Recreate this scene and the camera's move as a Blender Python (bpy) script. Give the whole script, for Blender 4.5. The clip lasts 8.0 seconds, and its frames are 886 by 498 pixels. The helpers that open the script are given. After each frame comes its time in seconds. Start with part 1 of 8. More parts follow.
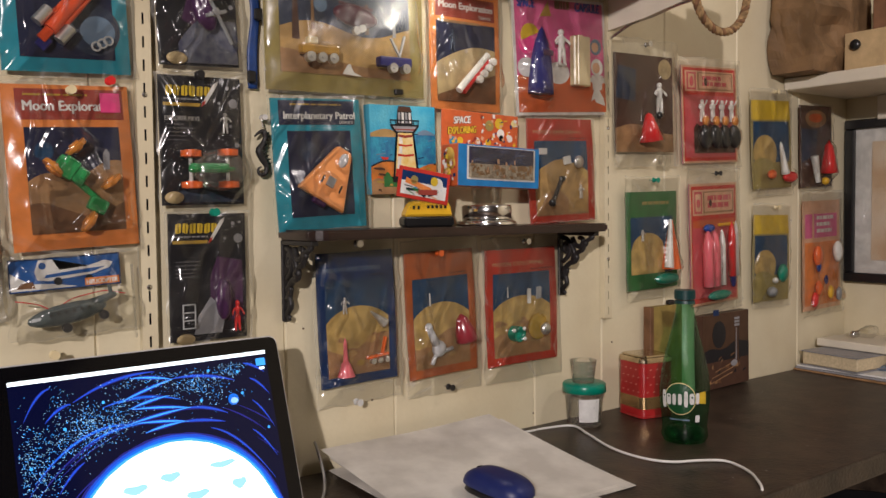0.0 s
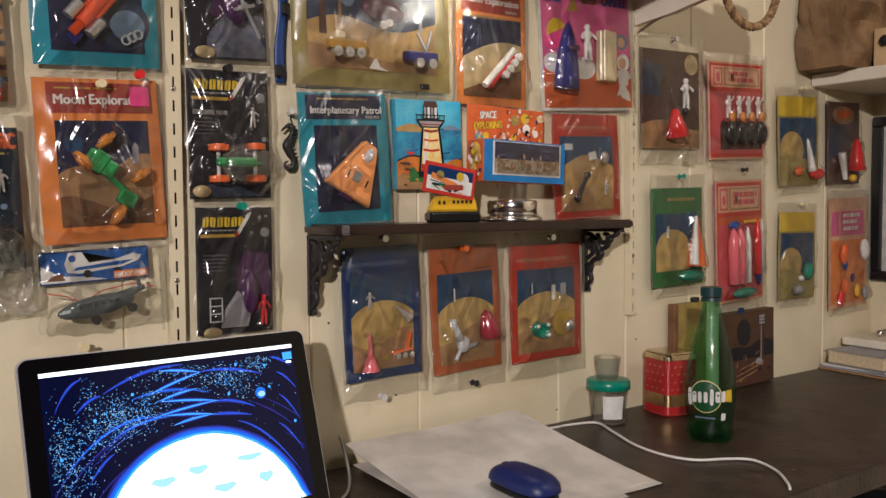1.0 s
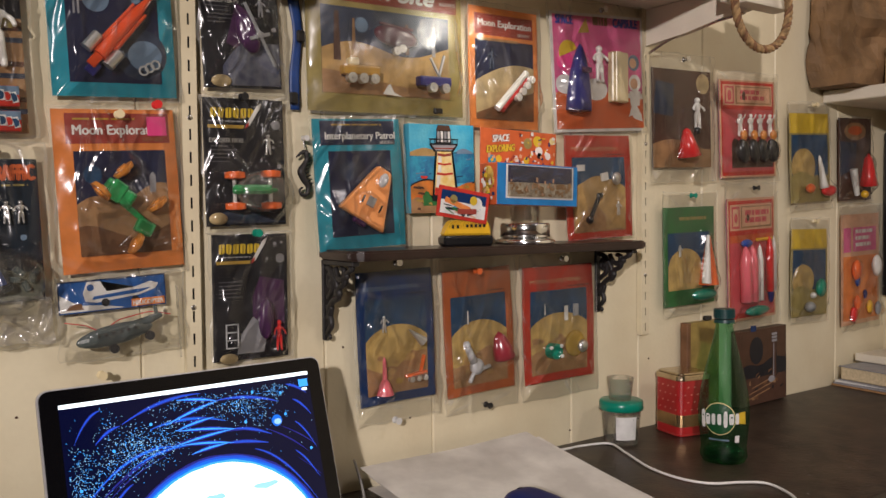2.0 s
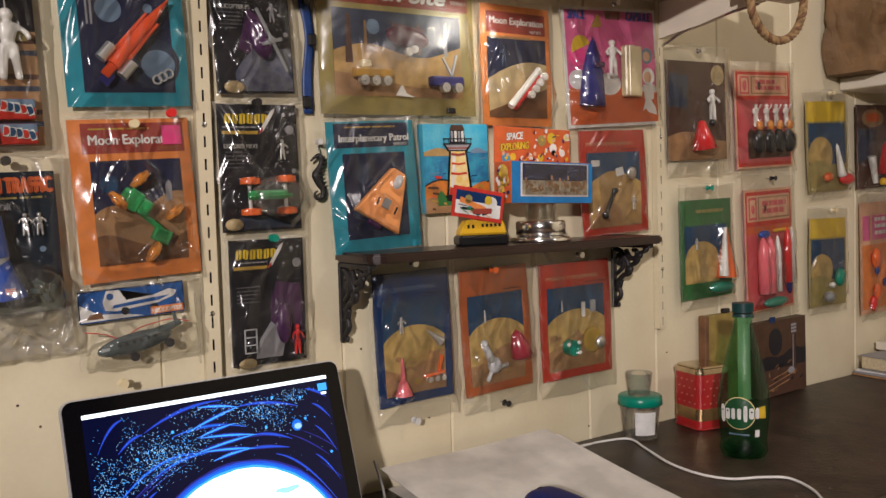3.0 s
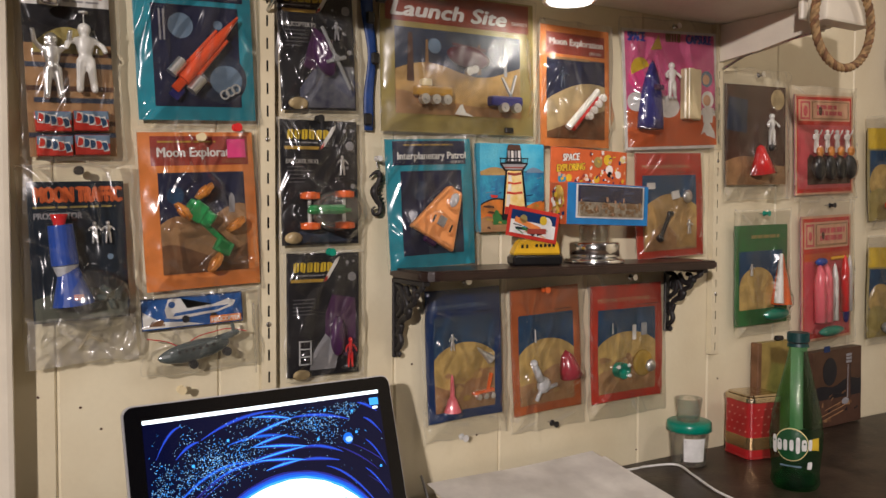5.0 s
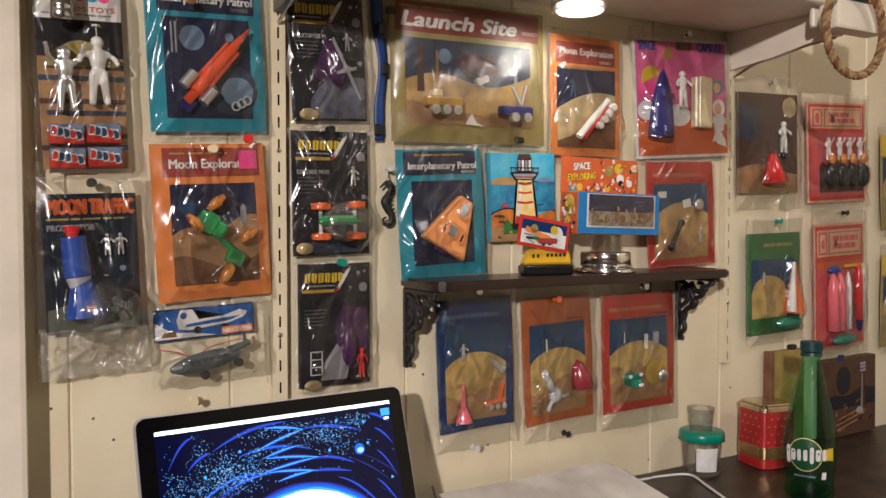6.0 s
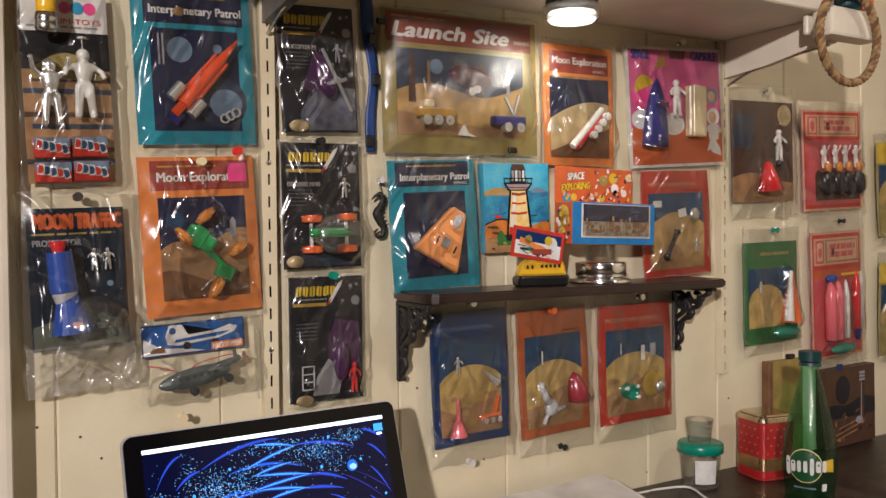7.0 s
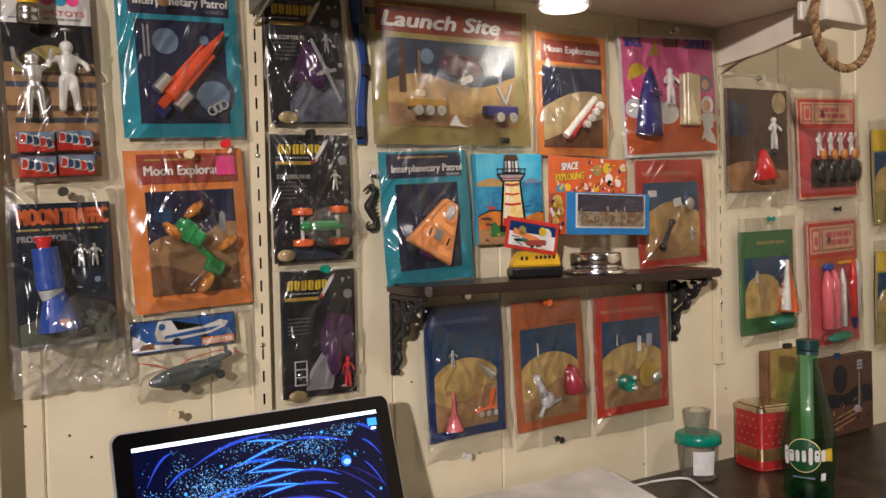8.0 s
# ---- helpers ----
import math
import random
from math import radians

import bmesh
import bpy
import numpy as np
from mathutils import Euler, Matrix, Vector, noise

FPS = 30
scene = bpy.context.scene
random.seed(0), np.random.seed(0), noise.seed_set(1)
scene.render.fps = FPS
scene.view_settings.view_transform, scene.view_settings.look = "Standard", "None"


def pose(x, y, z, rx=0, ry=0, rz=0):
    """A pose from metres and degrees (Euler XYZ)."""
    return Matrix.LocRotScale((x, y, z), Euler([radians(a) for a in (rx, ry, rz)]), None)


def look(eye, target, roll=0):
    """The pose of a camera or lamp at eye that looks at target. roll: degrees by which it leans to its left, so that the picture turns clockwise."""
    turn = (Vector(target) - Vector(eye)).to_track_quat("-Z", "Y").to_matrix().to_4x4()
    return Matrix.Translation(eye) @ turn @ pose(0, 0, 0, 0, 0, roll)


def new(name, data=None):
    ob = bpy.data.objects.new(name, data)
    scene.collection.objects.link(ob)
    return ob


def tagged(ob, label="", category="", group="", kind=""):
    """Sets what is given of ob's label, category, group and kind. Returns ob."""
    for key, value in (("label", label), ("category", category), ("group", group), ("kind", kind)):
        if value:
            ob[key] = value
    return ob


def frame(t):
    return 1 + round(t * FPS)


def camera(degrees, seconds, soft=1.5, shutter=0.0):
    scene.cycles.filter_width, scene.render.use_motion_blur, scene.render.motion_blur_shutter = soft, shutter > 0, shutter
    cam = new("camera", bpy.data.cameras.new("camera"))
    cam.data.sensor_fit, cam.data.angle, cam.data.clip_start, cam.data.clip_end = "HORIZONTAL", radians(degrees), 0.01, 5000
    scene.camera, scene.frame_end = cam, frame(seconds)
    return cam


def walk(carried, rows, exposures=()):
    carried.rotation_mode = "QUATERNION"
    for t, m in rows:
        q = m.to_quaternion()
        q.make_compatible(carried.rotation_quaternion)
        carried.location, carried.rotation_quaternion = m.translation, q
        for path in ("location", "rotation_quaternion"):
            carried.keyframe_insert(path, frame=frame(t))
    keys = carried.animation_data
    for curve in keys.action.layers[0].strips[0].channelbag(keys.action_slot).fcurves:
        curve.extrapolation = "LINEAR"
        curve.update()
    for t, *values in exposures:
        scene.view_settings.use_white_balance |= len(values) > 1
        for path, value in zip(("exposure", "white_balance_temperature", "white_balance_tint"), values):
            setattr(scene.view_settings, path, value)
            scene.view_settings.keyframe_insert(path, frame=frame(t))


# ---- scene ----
cam = camera(54.9, 8.0)
PATH = [
    (0, (0.061, -0.96, 1.082), (1.26, 0.638, 0.991), -0.6),
    (0.5, (0.059, -0.956, 1.08), (1.239, 0.655, 0.979), -0.6),
    (1, (0.054, -0.952, 1.081), (1.22, 0.67, 0.981), -0.3),
    (1.5, (0.046, -0.951, 1.092), (1.202, 0.679, 1.008), -0.2),
    (3, (0.046, -0.95, 1.12), (1.167, 0.703, 1.007), -1.6),
    (3.5, (0.041, -0.95, 1.122), (1.131, 0.721, 0.992), -1.7),
    (4, (0.036, -0.951, 1.129), (1.104, 0.736, 1.007), -0.9),
    (4.5, (0.033, -0.95, 1.131), (1.084, 0.749, 1.03), -0.1),
    (6, (0.032, -0.949, 1.135), (1.045, 0.774, 1.062), -0.0),
    (6.5, (0.034, -0.948, 1.138), (1.045, 0.777, 1.084), -0.2),
    (7, (0.043, -0.941, 1.135), (1.062, 0.78, 1.089), -0.5),
    (7.5, (0.049, -0.937, 1.135), (1.077, 0.778, 1.076), -0.8),
    (8, (0.052, -0.932, 1.13), (1.079, 0.783, 1.074), -1.2),
]
walk(cam, [(t, look(eye, target, roll)) for t, eye, target, roll in PATH], [(0.0, -0.03), (1.5, -0.02), (3.0, 0.03), (4.2, -0.04), (5.2, 0.05), (6.3, 0.12), (8.0, 0.12)])

# ---- light ----
world = bpy.data.worlds.new("world")
scene.world = world
world.use_nodes = True
world.node_tree.nodes["Background"].inputs[0].default_value = (1.0, 0.82, 0.6, 1)
world.node_tree.nodes["Background"].inputs[1].default_value = 0.02


def area_lamp(name, eye, target, size, watts, colour):
    data = bpy.data.lights.new(name, "AREA")
    data.shape, data.size, data.energy, data.color = "DISK", size, watts, colour
    ob = new(name, data)
    ob.matrix_world = look(eye, target)
    return ob


WARM = (1.0, 0.89, 0.875)
area_lamp("room_bulb", (-1.9, -2.9, 1.95), (0.9, 0.0, 1.05), 0.11, 104, WARM)
# fill lamp added to lift the right end; no fitting hangs there
area_lamp("ceiling_bulb", (1.30, -1.4, 2.22), (1.35, -0.1, 0.8), 0.22, 5.0, WARM)
area_lamp("puck_glow", (0.733, -0.098, 1.389), (0.733, -0.098, 0.0), 0.055, 0.36, (1.0, 0.93, 0.82))

# ---- materials ----


def mat(name, base, rough=0.5, metal=0.0, vary=0.12, scale=40.0, bump=0.1, fine=400.0, stain=None, coat=0.0, detail=6.0, spec=0.5):
    """A plain surface with broad stains and fine grain. stain: a second colour."""
    m = bpy.data.materials.new(name)
    m.use_nodes = True
    nt = m.node_tree
    b = nt.nodes["Principled BSDF"]
    b.inputs["Roughness"].default_value, b.inputs["Metallic"].default_value = rough, metal
    b.inputs["Coat Weight"].default_value, b.inputs["Specular IOR Level"].default_value = coat, spec
    tc = nt.nodes.new("ShaderNodeTexCoord")
    n1, n2 = nt.nodes.new("ShaderNodeTexNoise"), nt.nodes.new("ShaderNodeTexNoise")
    n1.inputs["Scale"].default_value, n1.inputs["Detail"].default_value = scale, detail
    n2.inputs["Scale"].default_value, n2.inputs["Detail"].default_value = fine, 3
    nt.links.new(tc.outputs["Object"], n1.inputs["Vector"])
    nt.links.new(tc.outputs["Object"], n2.inputs["Vector"])
    ramp = nt.nodes.new("ShaderNodeMapRange")
    ramp.inputs["From Min"].default_value, ramp.inputs["From Max"].default_value = 0.35, 0.65
    nt.links.new(n1.outputs["Fac"], ramp.inputs["Value"])
    mix = nt.nodes.new("ShaderNodeMix")
    mix.data_type = "RGBA"
    second = stain or tuple(c * (1 - 2.2 * vary) for c in base)
    mix.inputs["A"].default_value, mix.inputs["B"].default_value = (*base, 1), (*second, 1)
    nt.links.new(ramp.outputs["Result"], mix.inputs["Factor"])
    grain = nt.nodes.new("ShaderNodeMix")
    grain.data_type, grain.blend_type = "RGBA", "MULTIPLY"
    grain.inputs["Factor"].default_value = min(1, vary * 2)
    nt.links.new(mix.outputs["Result"], grain.inputs["A"])
    nt.links.new(n2.outputs["Color"], grain.inputs["B"])
    grey = nt.nodes.new("ShaderNodeMapRange")
    grey.inputs["To Min"].default_value, grey.inputs["To Max"].default_value = 0.7, 1.2
    nt.links.new(n2.outputs["Fac"], grey.inputs["Value"])
    nt.links.new(grey.outputs["Result"], grain.inputs["B"])
    nt.links.new(grain.outputs["Result"], b.inputs["Base Color"])
    if bump:
        bp = nt.nodes.new("ShaderNodeBump")
        bp.inputs["Strength"].default_value, bp.inputs["Distance"].default_value = bump, 0.001
        nt.links.new(n2.outputs["Fac"], bp.inputs["Height"])
        nt.links.new(bp.outputs["Normal"], b.inputs["Normal"])
    return m


def film_mat(name, tint=(0.97, 0.97, 0.95), haze=0.006, rough=0.12, wrinkle=30.0, folds=0.055, ior=1.52):
    """Clear plastic film: see-through, with a gloss that follows its creases."""
    m = bpy.data.materials.new(name)
    m.use_nodes = True
    nt = m.node_tree
    nt.nodes.remove(nt.nodes["Principled BSDF"])
    out = nt.nodes["Material Output"]
    tr, gl, df = nt.nodes.new("ShaderNodeBsdfTransparent"), nt.nodes.new("ShaderNodeBsdfGlossy"), nt.nodes.new("ShaderNodeBsdfDiffuse")
    tr.inputs["Color"].default_value = (*tint, 1)
    gl.inputs["Roughness"].default_value = rough
    df.inputs["Color"].default_value = (0.75, 0.72, 0.66, 1)
    tc, ns = nt.nodes.new("ShaderNodeTexCoord"), nt.nodes.new("ShaderNodeTexNoise")
    ns.inputs["Scale"].default_value, ns.inputs["Detail"].default_value, ns.inputs["Distortion"].default_value = wrinkle, 2.5, 1.2
    nt.links.new(tc.outputs["Object"], ns.inputs["Vector"])
    bp = nt.nodes.new("ShaderNodeBump")
    bp.inputs["Strength"].default_value, bp.inputs["Distance"].default_value = 0.13, 0.003
    nt.links.new(ns.outputs["Fac"], bp.inputs["Height"])
    nt.links.new(bp.outputs["Normal"], gl.inputs["Normal"])
    # broad random patches: duller and cloudier
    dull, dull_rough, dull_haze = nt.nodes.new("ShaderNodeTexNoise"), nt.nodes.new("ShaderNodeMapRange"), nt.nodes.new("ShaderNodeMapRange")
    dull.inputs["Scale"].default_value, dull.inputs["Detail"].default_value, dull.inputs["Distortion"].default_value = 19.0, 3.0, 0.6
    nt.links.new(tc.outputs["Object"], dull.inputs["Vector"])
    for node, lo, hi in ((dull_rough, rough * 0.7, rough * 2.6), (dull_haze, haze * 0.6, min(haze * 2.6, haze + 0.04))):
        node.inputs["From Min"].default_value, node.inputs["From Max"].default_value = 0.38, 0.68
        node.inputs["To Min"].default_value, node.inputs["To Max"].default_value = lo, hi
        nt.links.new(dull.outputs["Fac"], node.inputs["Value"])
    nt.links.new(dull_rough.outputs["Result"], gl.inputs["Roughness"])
    fr = nt.nodes.new("ShaderNodeFresnel")
    fr.inputs["IOR"].default_value = ior
    nt.links.new(bp.outputs["Normal"], fr.inputs["Normal"])
    m1, m2 = nt.nodes.new("ShaderNodeMixShader"), nt.nodes.new("ShaderNodeMixShader")
    nt.links.new(tr.outputs[0], m1.inputs[1])
    nt.links.new(df.outputs[0], m1.inputs[2])
    # pale slant streaks painted in for glints along folds, different on every bag
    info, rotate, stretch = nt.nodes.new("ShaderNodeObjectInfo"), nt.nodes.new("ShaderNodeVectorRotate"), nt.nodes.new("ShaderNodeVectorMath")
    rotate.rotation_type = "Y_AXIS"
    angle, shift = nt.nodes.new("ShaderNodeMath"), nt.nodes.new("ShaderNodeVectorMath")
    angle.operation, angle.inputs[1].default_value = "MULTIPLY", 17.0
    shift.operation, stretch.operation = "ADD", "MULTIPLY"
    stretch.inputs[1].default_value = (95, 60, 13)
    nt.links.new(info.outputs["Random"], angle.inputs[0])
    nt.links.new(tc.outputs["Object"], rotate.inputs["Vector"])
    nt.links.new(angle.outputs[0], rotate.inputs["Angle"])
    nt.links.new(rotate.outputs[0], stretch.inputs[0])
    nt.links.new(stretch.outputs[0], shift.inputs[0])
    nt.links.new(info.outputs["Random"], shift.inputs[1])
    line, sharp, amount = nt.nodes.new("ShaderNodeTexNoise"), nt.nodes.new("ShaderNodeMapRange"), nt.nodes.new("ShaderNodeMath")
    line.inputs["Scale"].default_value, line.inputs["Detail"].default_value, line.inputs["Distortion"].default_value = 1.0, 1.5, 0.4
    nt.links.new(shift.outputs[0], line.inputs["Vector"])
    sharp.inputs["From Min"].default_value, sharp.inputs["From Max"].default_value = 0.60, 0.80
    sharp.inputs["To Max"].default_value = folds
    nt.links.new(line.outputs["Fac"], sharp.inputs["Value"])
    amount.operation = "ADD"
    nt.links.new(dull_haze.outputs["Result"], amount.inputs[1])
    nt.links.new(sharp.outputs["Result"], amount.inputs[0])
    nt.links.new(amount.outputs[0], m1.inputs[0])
    cap = nt.nodes.new("ShaderNodeMath")
    cap.operation = "MINIMUM"
    cap.inputs[1].default_value = 0.5
    nt.links.new(fr.outputs[0], cap.inputs[0])
    nt.links.new(cap.outputs[0], m2.inputs[0])
    nt.links.new(m1.outputs[0], m2.inputs[1])
    nt.links.new(gl.outputs[0], m2.inputs[2])
    nt.links.new(m2.outputs[0], out.inputs["Surface"])
    return m


def glow_mat(name, colour, strength):
    m = bpy.data.materials.new(name)
    m.use_nodes = True
    b = m.node_tree.nodes["Principled BSDF"]
    b.inputs["Base Color"].default_value = (*[min(1, c) * 0.1 for c in colour], 1)
    b.inputs["Roughness"].default_value, b.inputs["Specular IOR Level"].default_value = 0.08, 0.3
    b.inputs["Emission Color"].default_value, b.inputs["Emission Strength"].default_value = (*colour, 1), strength
    return m


def ink(name, base, rough=0.38, vary=0.1):
    """Printed card."""
    return mat(name, base, rough, vary=vary, scale=55, bump=0.05, fine=700, spec=0.25)


CREAM = mat("cream_paint", (0.74, 0.67, 0.475), 0.42, vary=0.06, scale=7, bump=0.25, fine=160, stain=(0.66, 0.575, 0.39))
WHITE_PAINT = mat("white_paint", (0.76, 0.70, 0.57), 0.4, vary=0.06, scale=12, bump=0.2, fine=150)
GROOVE = mat("groove", (0.58, 0.50, 0.36), 0.7)
DESK = mat("desk_stain", (0.020, 0.013, 0.009), 0.42, vary=0.5, scale=30, bump=0.9, fine=230, stain=(0.062, 0.042, 0.028), detail=9)
DARKWOOD = mat("dark_wood", (0.035, 0.017, 0.013), 0.32, vary=0.2, scale=20, bump=0.15)
IRON = mat("black_iron", (0.02, 0.018, 0.018), 0.5, vary=0.2, scale=60, bump=0.5)
STEEL = mat("steel", (0.6, 0.59, 0.57), 0.25, 1.0, vary=0.08)
CHROME = mat("chrome", (0.88, 0.88, 0.87), 0.16, 1.0, vary=0.03, bump=0.0)
BLACK = mat("black_plastic", (0.012, 0.012, 0.013), 0.3, vary=0.1)
BEZEL = mat("bezel_glass", (0.004, 0.004, 0.005), 0.08, vary=0.02, bump=0.0, spec=0.3)
FILM = film_mat("bag_film")
FILM_SOFT = film_mat("large_bag_film", haze=0.02, rough=0.20, wrinkle=14, folds=0.08)
FILM_STIFF = film_mat("blister_film", haze=0.006, rough=0.05, wrinkle=25, folds=0.05)
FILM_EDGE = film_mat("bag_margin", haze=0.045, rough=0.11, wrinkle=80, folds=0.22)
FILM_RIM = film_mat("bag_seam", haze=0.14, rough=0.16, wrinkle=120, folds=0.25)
# for unseen surfaces, dark only to hold down bounce and reflections
DARKWALL = mat("dark_surround", (0.07, 0.05, 0.035), 0.6, vary=0.2, scale=6)
CLEARPL = film_mat("clear_plastic", (0.98, 0.98, 0.96), 0.06, 0.08, 20, 0.1, 1.25)
DOMEPL = film_mat("clear_dome", (0.97, 0.97, 0.95), 0.07, 0.09, 45, 0.30, 1.5)
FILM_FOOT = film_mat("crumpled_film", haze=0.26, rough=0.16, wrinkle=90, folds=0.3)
FLOORM = mat("floor_wood", (0.12, 0.07, 0.04), 0.5)
C = {k: ink("ink_" + k, v) for k, v in dict(
    orange=(0.78, 0.26, 0.07), deep_orange=(0.62, 0.13, 0.04), red=(0.58, 0.045, 0.03), dark_red=(0.33, 0.058, 0.042), teal=(0.03, 0.30, 0.40),
    navy=(0.022, 0.026, 0.06), black=(0.016, 0.016, 0.02), blue=(0.007, 0.034, 0.125), violet=(0.05, 0.07, 0.36), dusk=(0.045, 0.042, 0.085), cocoa=(0.085, 0.042, 0.024), rust=(0.44, 0.115, 0.035), brick=(0.50, 0.050, 0.028), night=(0.010, 0.018, 0.030), stone=(0.13, 0.14, 0.11), poster_blue=(0.025, 0.11, 0.36), hill=(0.58, 0.40, 0.14), ochre=(0.46, 0.30, 0.07), sky=(0.04, 0.32, 0.55), sand=(0.52, 0.33, 0.13), tan=(0.40, 0.23, 0.11),
    brown=(0.20, 0.10, 0.05), dark_brown=(0.09, 0.045, 0.03), yellow=(0.72, 0.50, 0.04), pale_yellow=(0.80, 0.68, 0.32), olive=(0.36, 0.29, 0.10), white=(0.78, 0.77, 0.74),
    grey=(0.32, 0.32, 0.34), pale_blue=(0.17, 0.25, 0.35), pink=(0.70, 0.13, 0.30), hot_pink=(0.9, 0.08, 0.30), rose=(0.62, 0.11, 0.12), green=(0.04, 0.17, 0.05), purple=(0.075, 0.028, 0.08),
    slate=(0.050, 0.065, 0.105), skin=(0.72, 0.42, 0.26), moon=(0.55, 0.42, 0.22), steel_blue=(0.026, 0.072, 0.150), gold=(0.50, 0.32, 0.06)).items()}
for k in ("sand", "tan", "brown", "moon", "slate", "steel_blue", "dusk", "ochre", "hill"):
    base = C[k].node_tree.nodes["Mix"].inputs["A"].default_value[:3]
    C[k] = mat("print_" + k, base, 0.4, vary=0.17, scale=48, bump=0.05, fine=420, detail=9, spec=0.25)
C["sky_paint"] = mat("canvas_sky", (0.03, 0.36, 0.58), 0.45, vary=0.12, scale=30, bump=0.5, fine=300, stain=(0.12, 0.48, 0.62))
C["sea_paint"] = mat("canvas_sea", (0.02, 0.13, 0.30), 0.45, vary=0.2, scale=60, bump=0.5, fine=300, stain=(0.03, 0.30, 0.45))
C["cliff_paint"] = mat("canvas_cliff", (0.66, 0.20, 0.03), 0.45, vary=0.2, scale=50, bump=0.5, fine=300, stain=(0.30, 0.12, 0.03))
C["tower_paint"] = mat("canvas_tower", (0.74, 0.50, 0.12), 0.45, vary=0.1, scale=70, bump=0.5, fine=300, stain=(0.80, 0.68, 0.38))
C["maroon_print"] = ink("ink_maroon", (0.27, 0.050, 0.028))
C["faded_white"], C["faded_print"] = ink("ink_faded_white", (0.40, 0.39, 0.37)), ink("ink_faded_print", (0.11, 0.11, 0.12))
C["pale_sand"] = mat("print_pale_sand", (0.52, 0.45, 0.34), 0.4, vary=0.3, scale=160, bump=0.05, detail=9, stain=(0.26, 0.20, 0.14))
C["cloud_blue"] = ink("ink_cloud_blue", (0.085, 0.105, 0.20), vary=0.3)
C["moon_grey"] = mat("print_moon_grey", (0.17, 0.18, 0.215), 0.4, vary=0.35, scale=70, bump=0.05, detail=9, stain=(0.07, 0.075, 0.12), spec=0.25)
C["rose_dot"] = ink("ink_rose_dot", (0.66, 0.30, 0.24))
C["box_blue"] = ink("ink_box_blue", (0.02, 0.22, 0.55))
P = {k: mat("plastic_" + k, v, 0.28, vary=0.05, bump=0.03) for k, v in dict(
    orange=(0.82, 0.15, 0.03), amber=(0.66, 0.25, 0.045), redorange=(0.74, 0.09, 0.025), peach=(0.90, 0.36, 0.12), green=(0.03, 0.34, 0.10), blue=(0.02, 0.075, 0.38), red=(0.70, 0.03, 0.03), white=(0.80, 0.79, 0.75), yellow=(0.85, 0.50, 0.03),
    purple=(0.07, 0.018, 0.085), grey=(0.30, 0.31, 0.32), silver=(0.55, 0.56, 0.58), maroon=(0.10, 0.018, 0.035), mustard=(0.46, 0.25, 0.035), indigo=(0.03, 0.03, 0.17), teal=(0.0, 0.24, 0.16), greygreen=(0.065, 0.09, 0.09),
    cream=(0.78, 0.66, 0.40), clear=(0.6, 0.6, 0.58), pink=(0.85, 0.18, 0.22), dark_rose=(0.36, 0.03, 0.05), black=(0.015, 0.015, 0.016)).items()}
SILVER = mat("silver_plating", (0.72, 0.72, 0.71), 0.36, 0.85, vary=0.05)

# ---- building blocks ----


def part(name, bm, material, parent=None, label="", smooth=False):
    me = bpy.data.meshes.new(name)
    bm.normal_update()
    bm.to_mesh(me)
    bm.free()
    if smooth:
        me.shade_smooth()
    me.materials.append(material)
    ob = new(name, me)
    ob.parent = parent
    return tagged(ob, label=label)


def thing(name, m, label, category, group=""):
    ob = new(name)
    ob.empty_display_size = 0.02
    ob.matrix_world = m
    return tagged(ob, label, category, group)


def T(x=0, y=0, z=0, rx=0, ry=0, rz=0):
    return pose(x, y, z, rx, ry, rz)


def add_box(bm, sx, sy, sz, m=Matrix(), bevel=0.0, seg=1):
    r = bmesh.ops.create_cube(bm, size=1, matrix=m @ Matrix.Diagonal((sx, sy, sz, 1)))
    if bevel:
        es = list({e for v in r["verts"] for e in v.link_edges})
        bmesh.ops.bevel(bm, geom=es, offset=bevel, segments=seg, affect="EDGES", profile=0.6)
    return bm


def add_cone(bm, r1, r2, length, m=Matrix(), seg=20):
    """Along local z, centred."""
    bmesh.ops.create_cone(bm, cap_ends=True, segments=seg, radius1=r1, radius2=r2, depth=length, matrix=m)
    return bm


def add_ball(bm, r, m=Matrix(), seg=14):
    bmesh.ops.create_uvsphere(bm, u_segments=seg, v_segments=max(6, seg // 2 + 2), radius=r, matrix=m)
    return bm


def box(sx, sy, sz, m=Matrix(), bevel=0.0, seg=1):
    return add_box(bmesh.new(), sx, sy, sz, m, bevel, seg)


def cone(r1, r2, length, m=Matrix(), seg=20):
    return add_cone(bmesh.new(), r1, r2, length, m, seg)


def ball(r, m=Matrix(), seg=14):
    return add_ball(bmesh.new(), r, m, seg)


def lathe(profile, seg=32):
    """A turned body about z from (radius, height) pairs."""
    bm = bmesh.new()
    rings = []
    for r, z in profile:
        rings.append([bm.verts.new((r * math.cos(2 * math.pi * i / seg), r * math.sin(2 * math.pi * i / seg), z)) for i in range(seg)] if r > 1e-6 else [bm.verts.new((0, 0, z))])
    for a, b in zip(rings, rings[1:]):
        for i in range(seg):
            j = (i + 1) % seg
            if len(a) == 1 and len(b) > 1:
                bm.faces.new((a[0], b[j], b[i]))
            elif len(b) == 1 and len(a) > 1:
                bm.faces.new((a[i], a[j], b[0]))
            elif len(a) > 1:
                bm.faces.new((a[i], a[j], b[j], b[i]))
    return bm


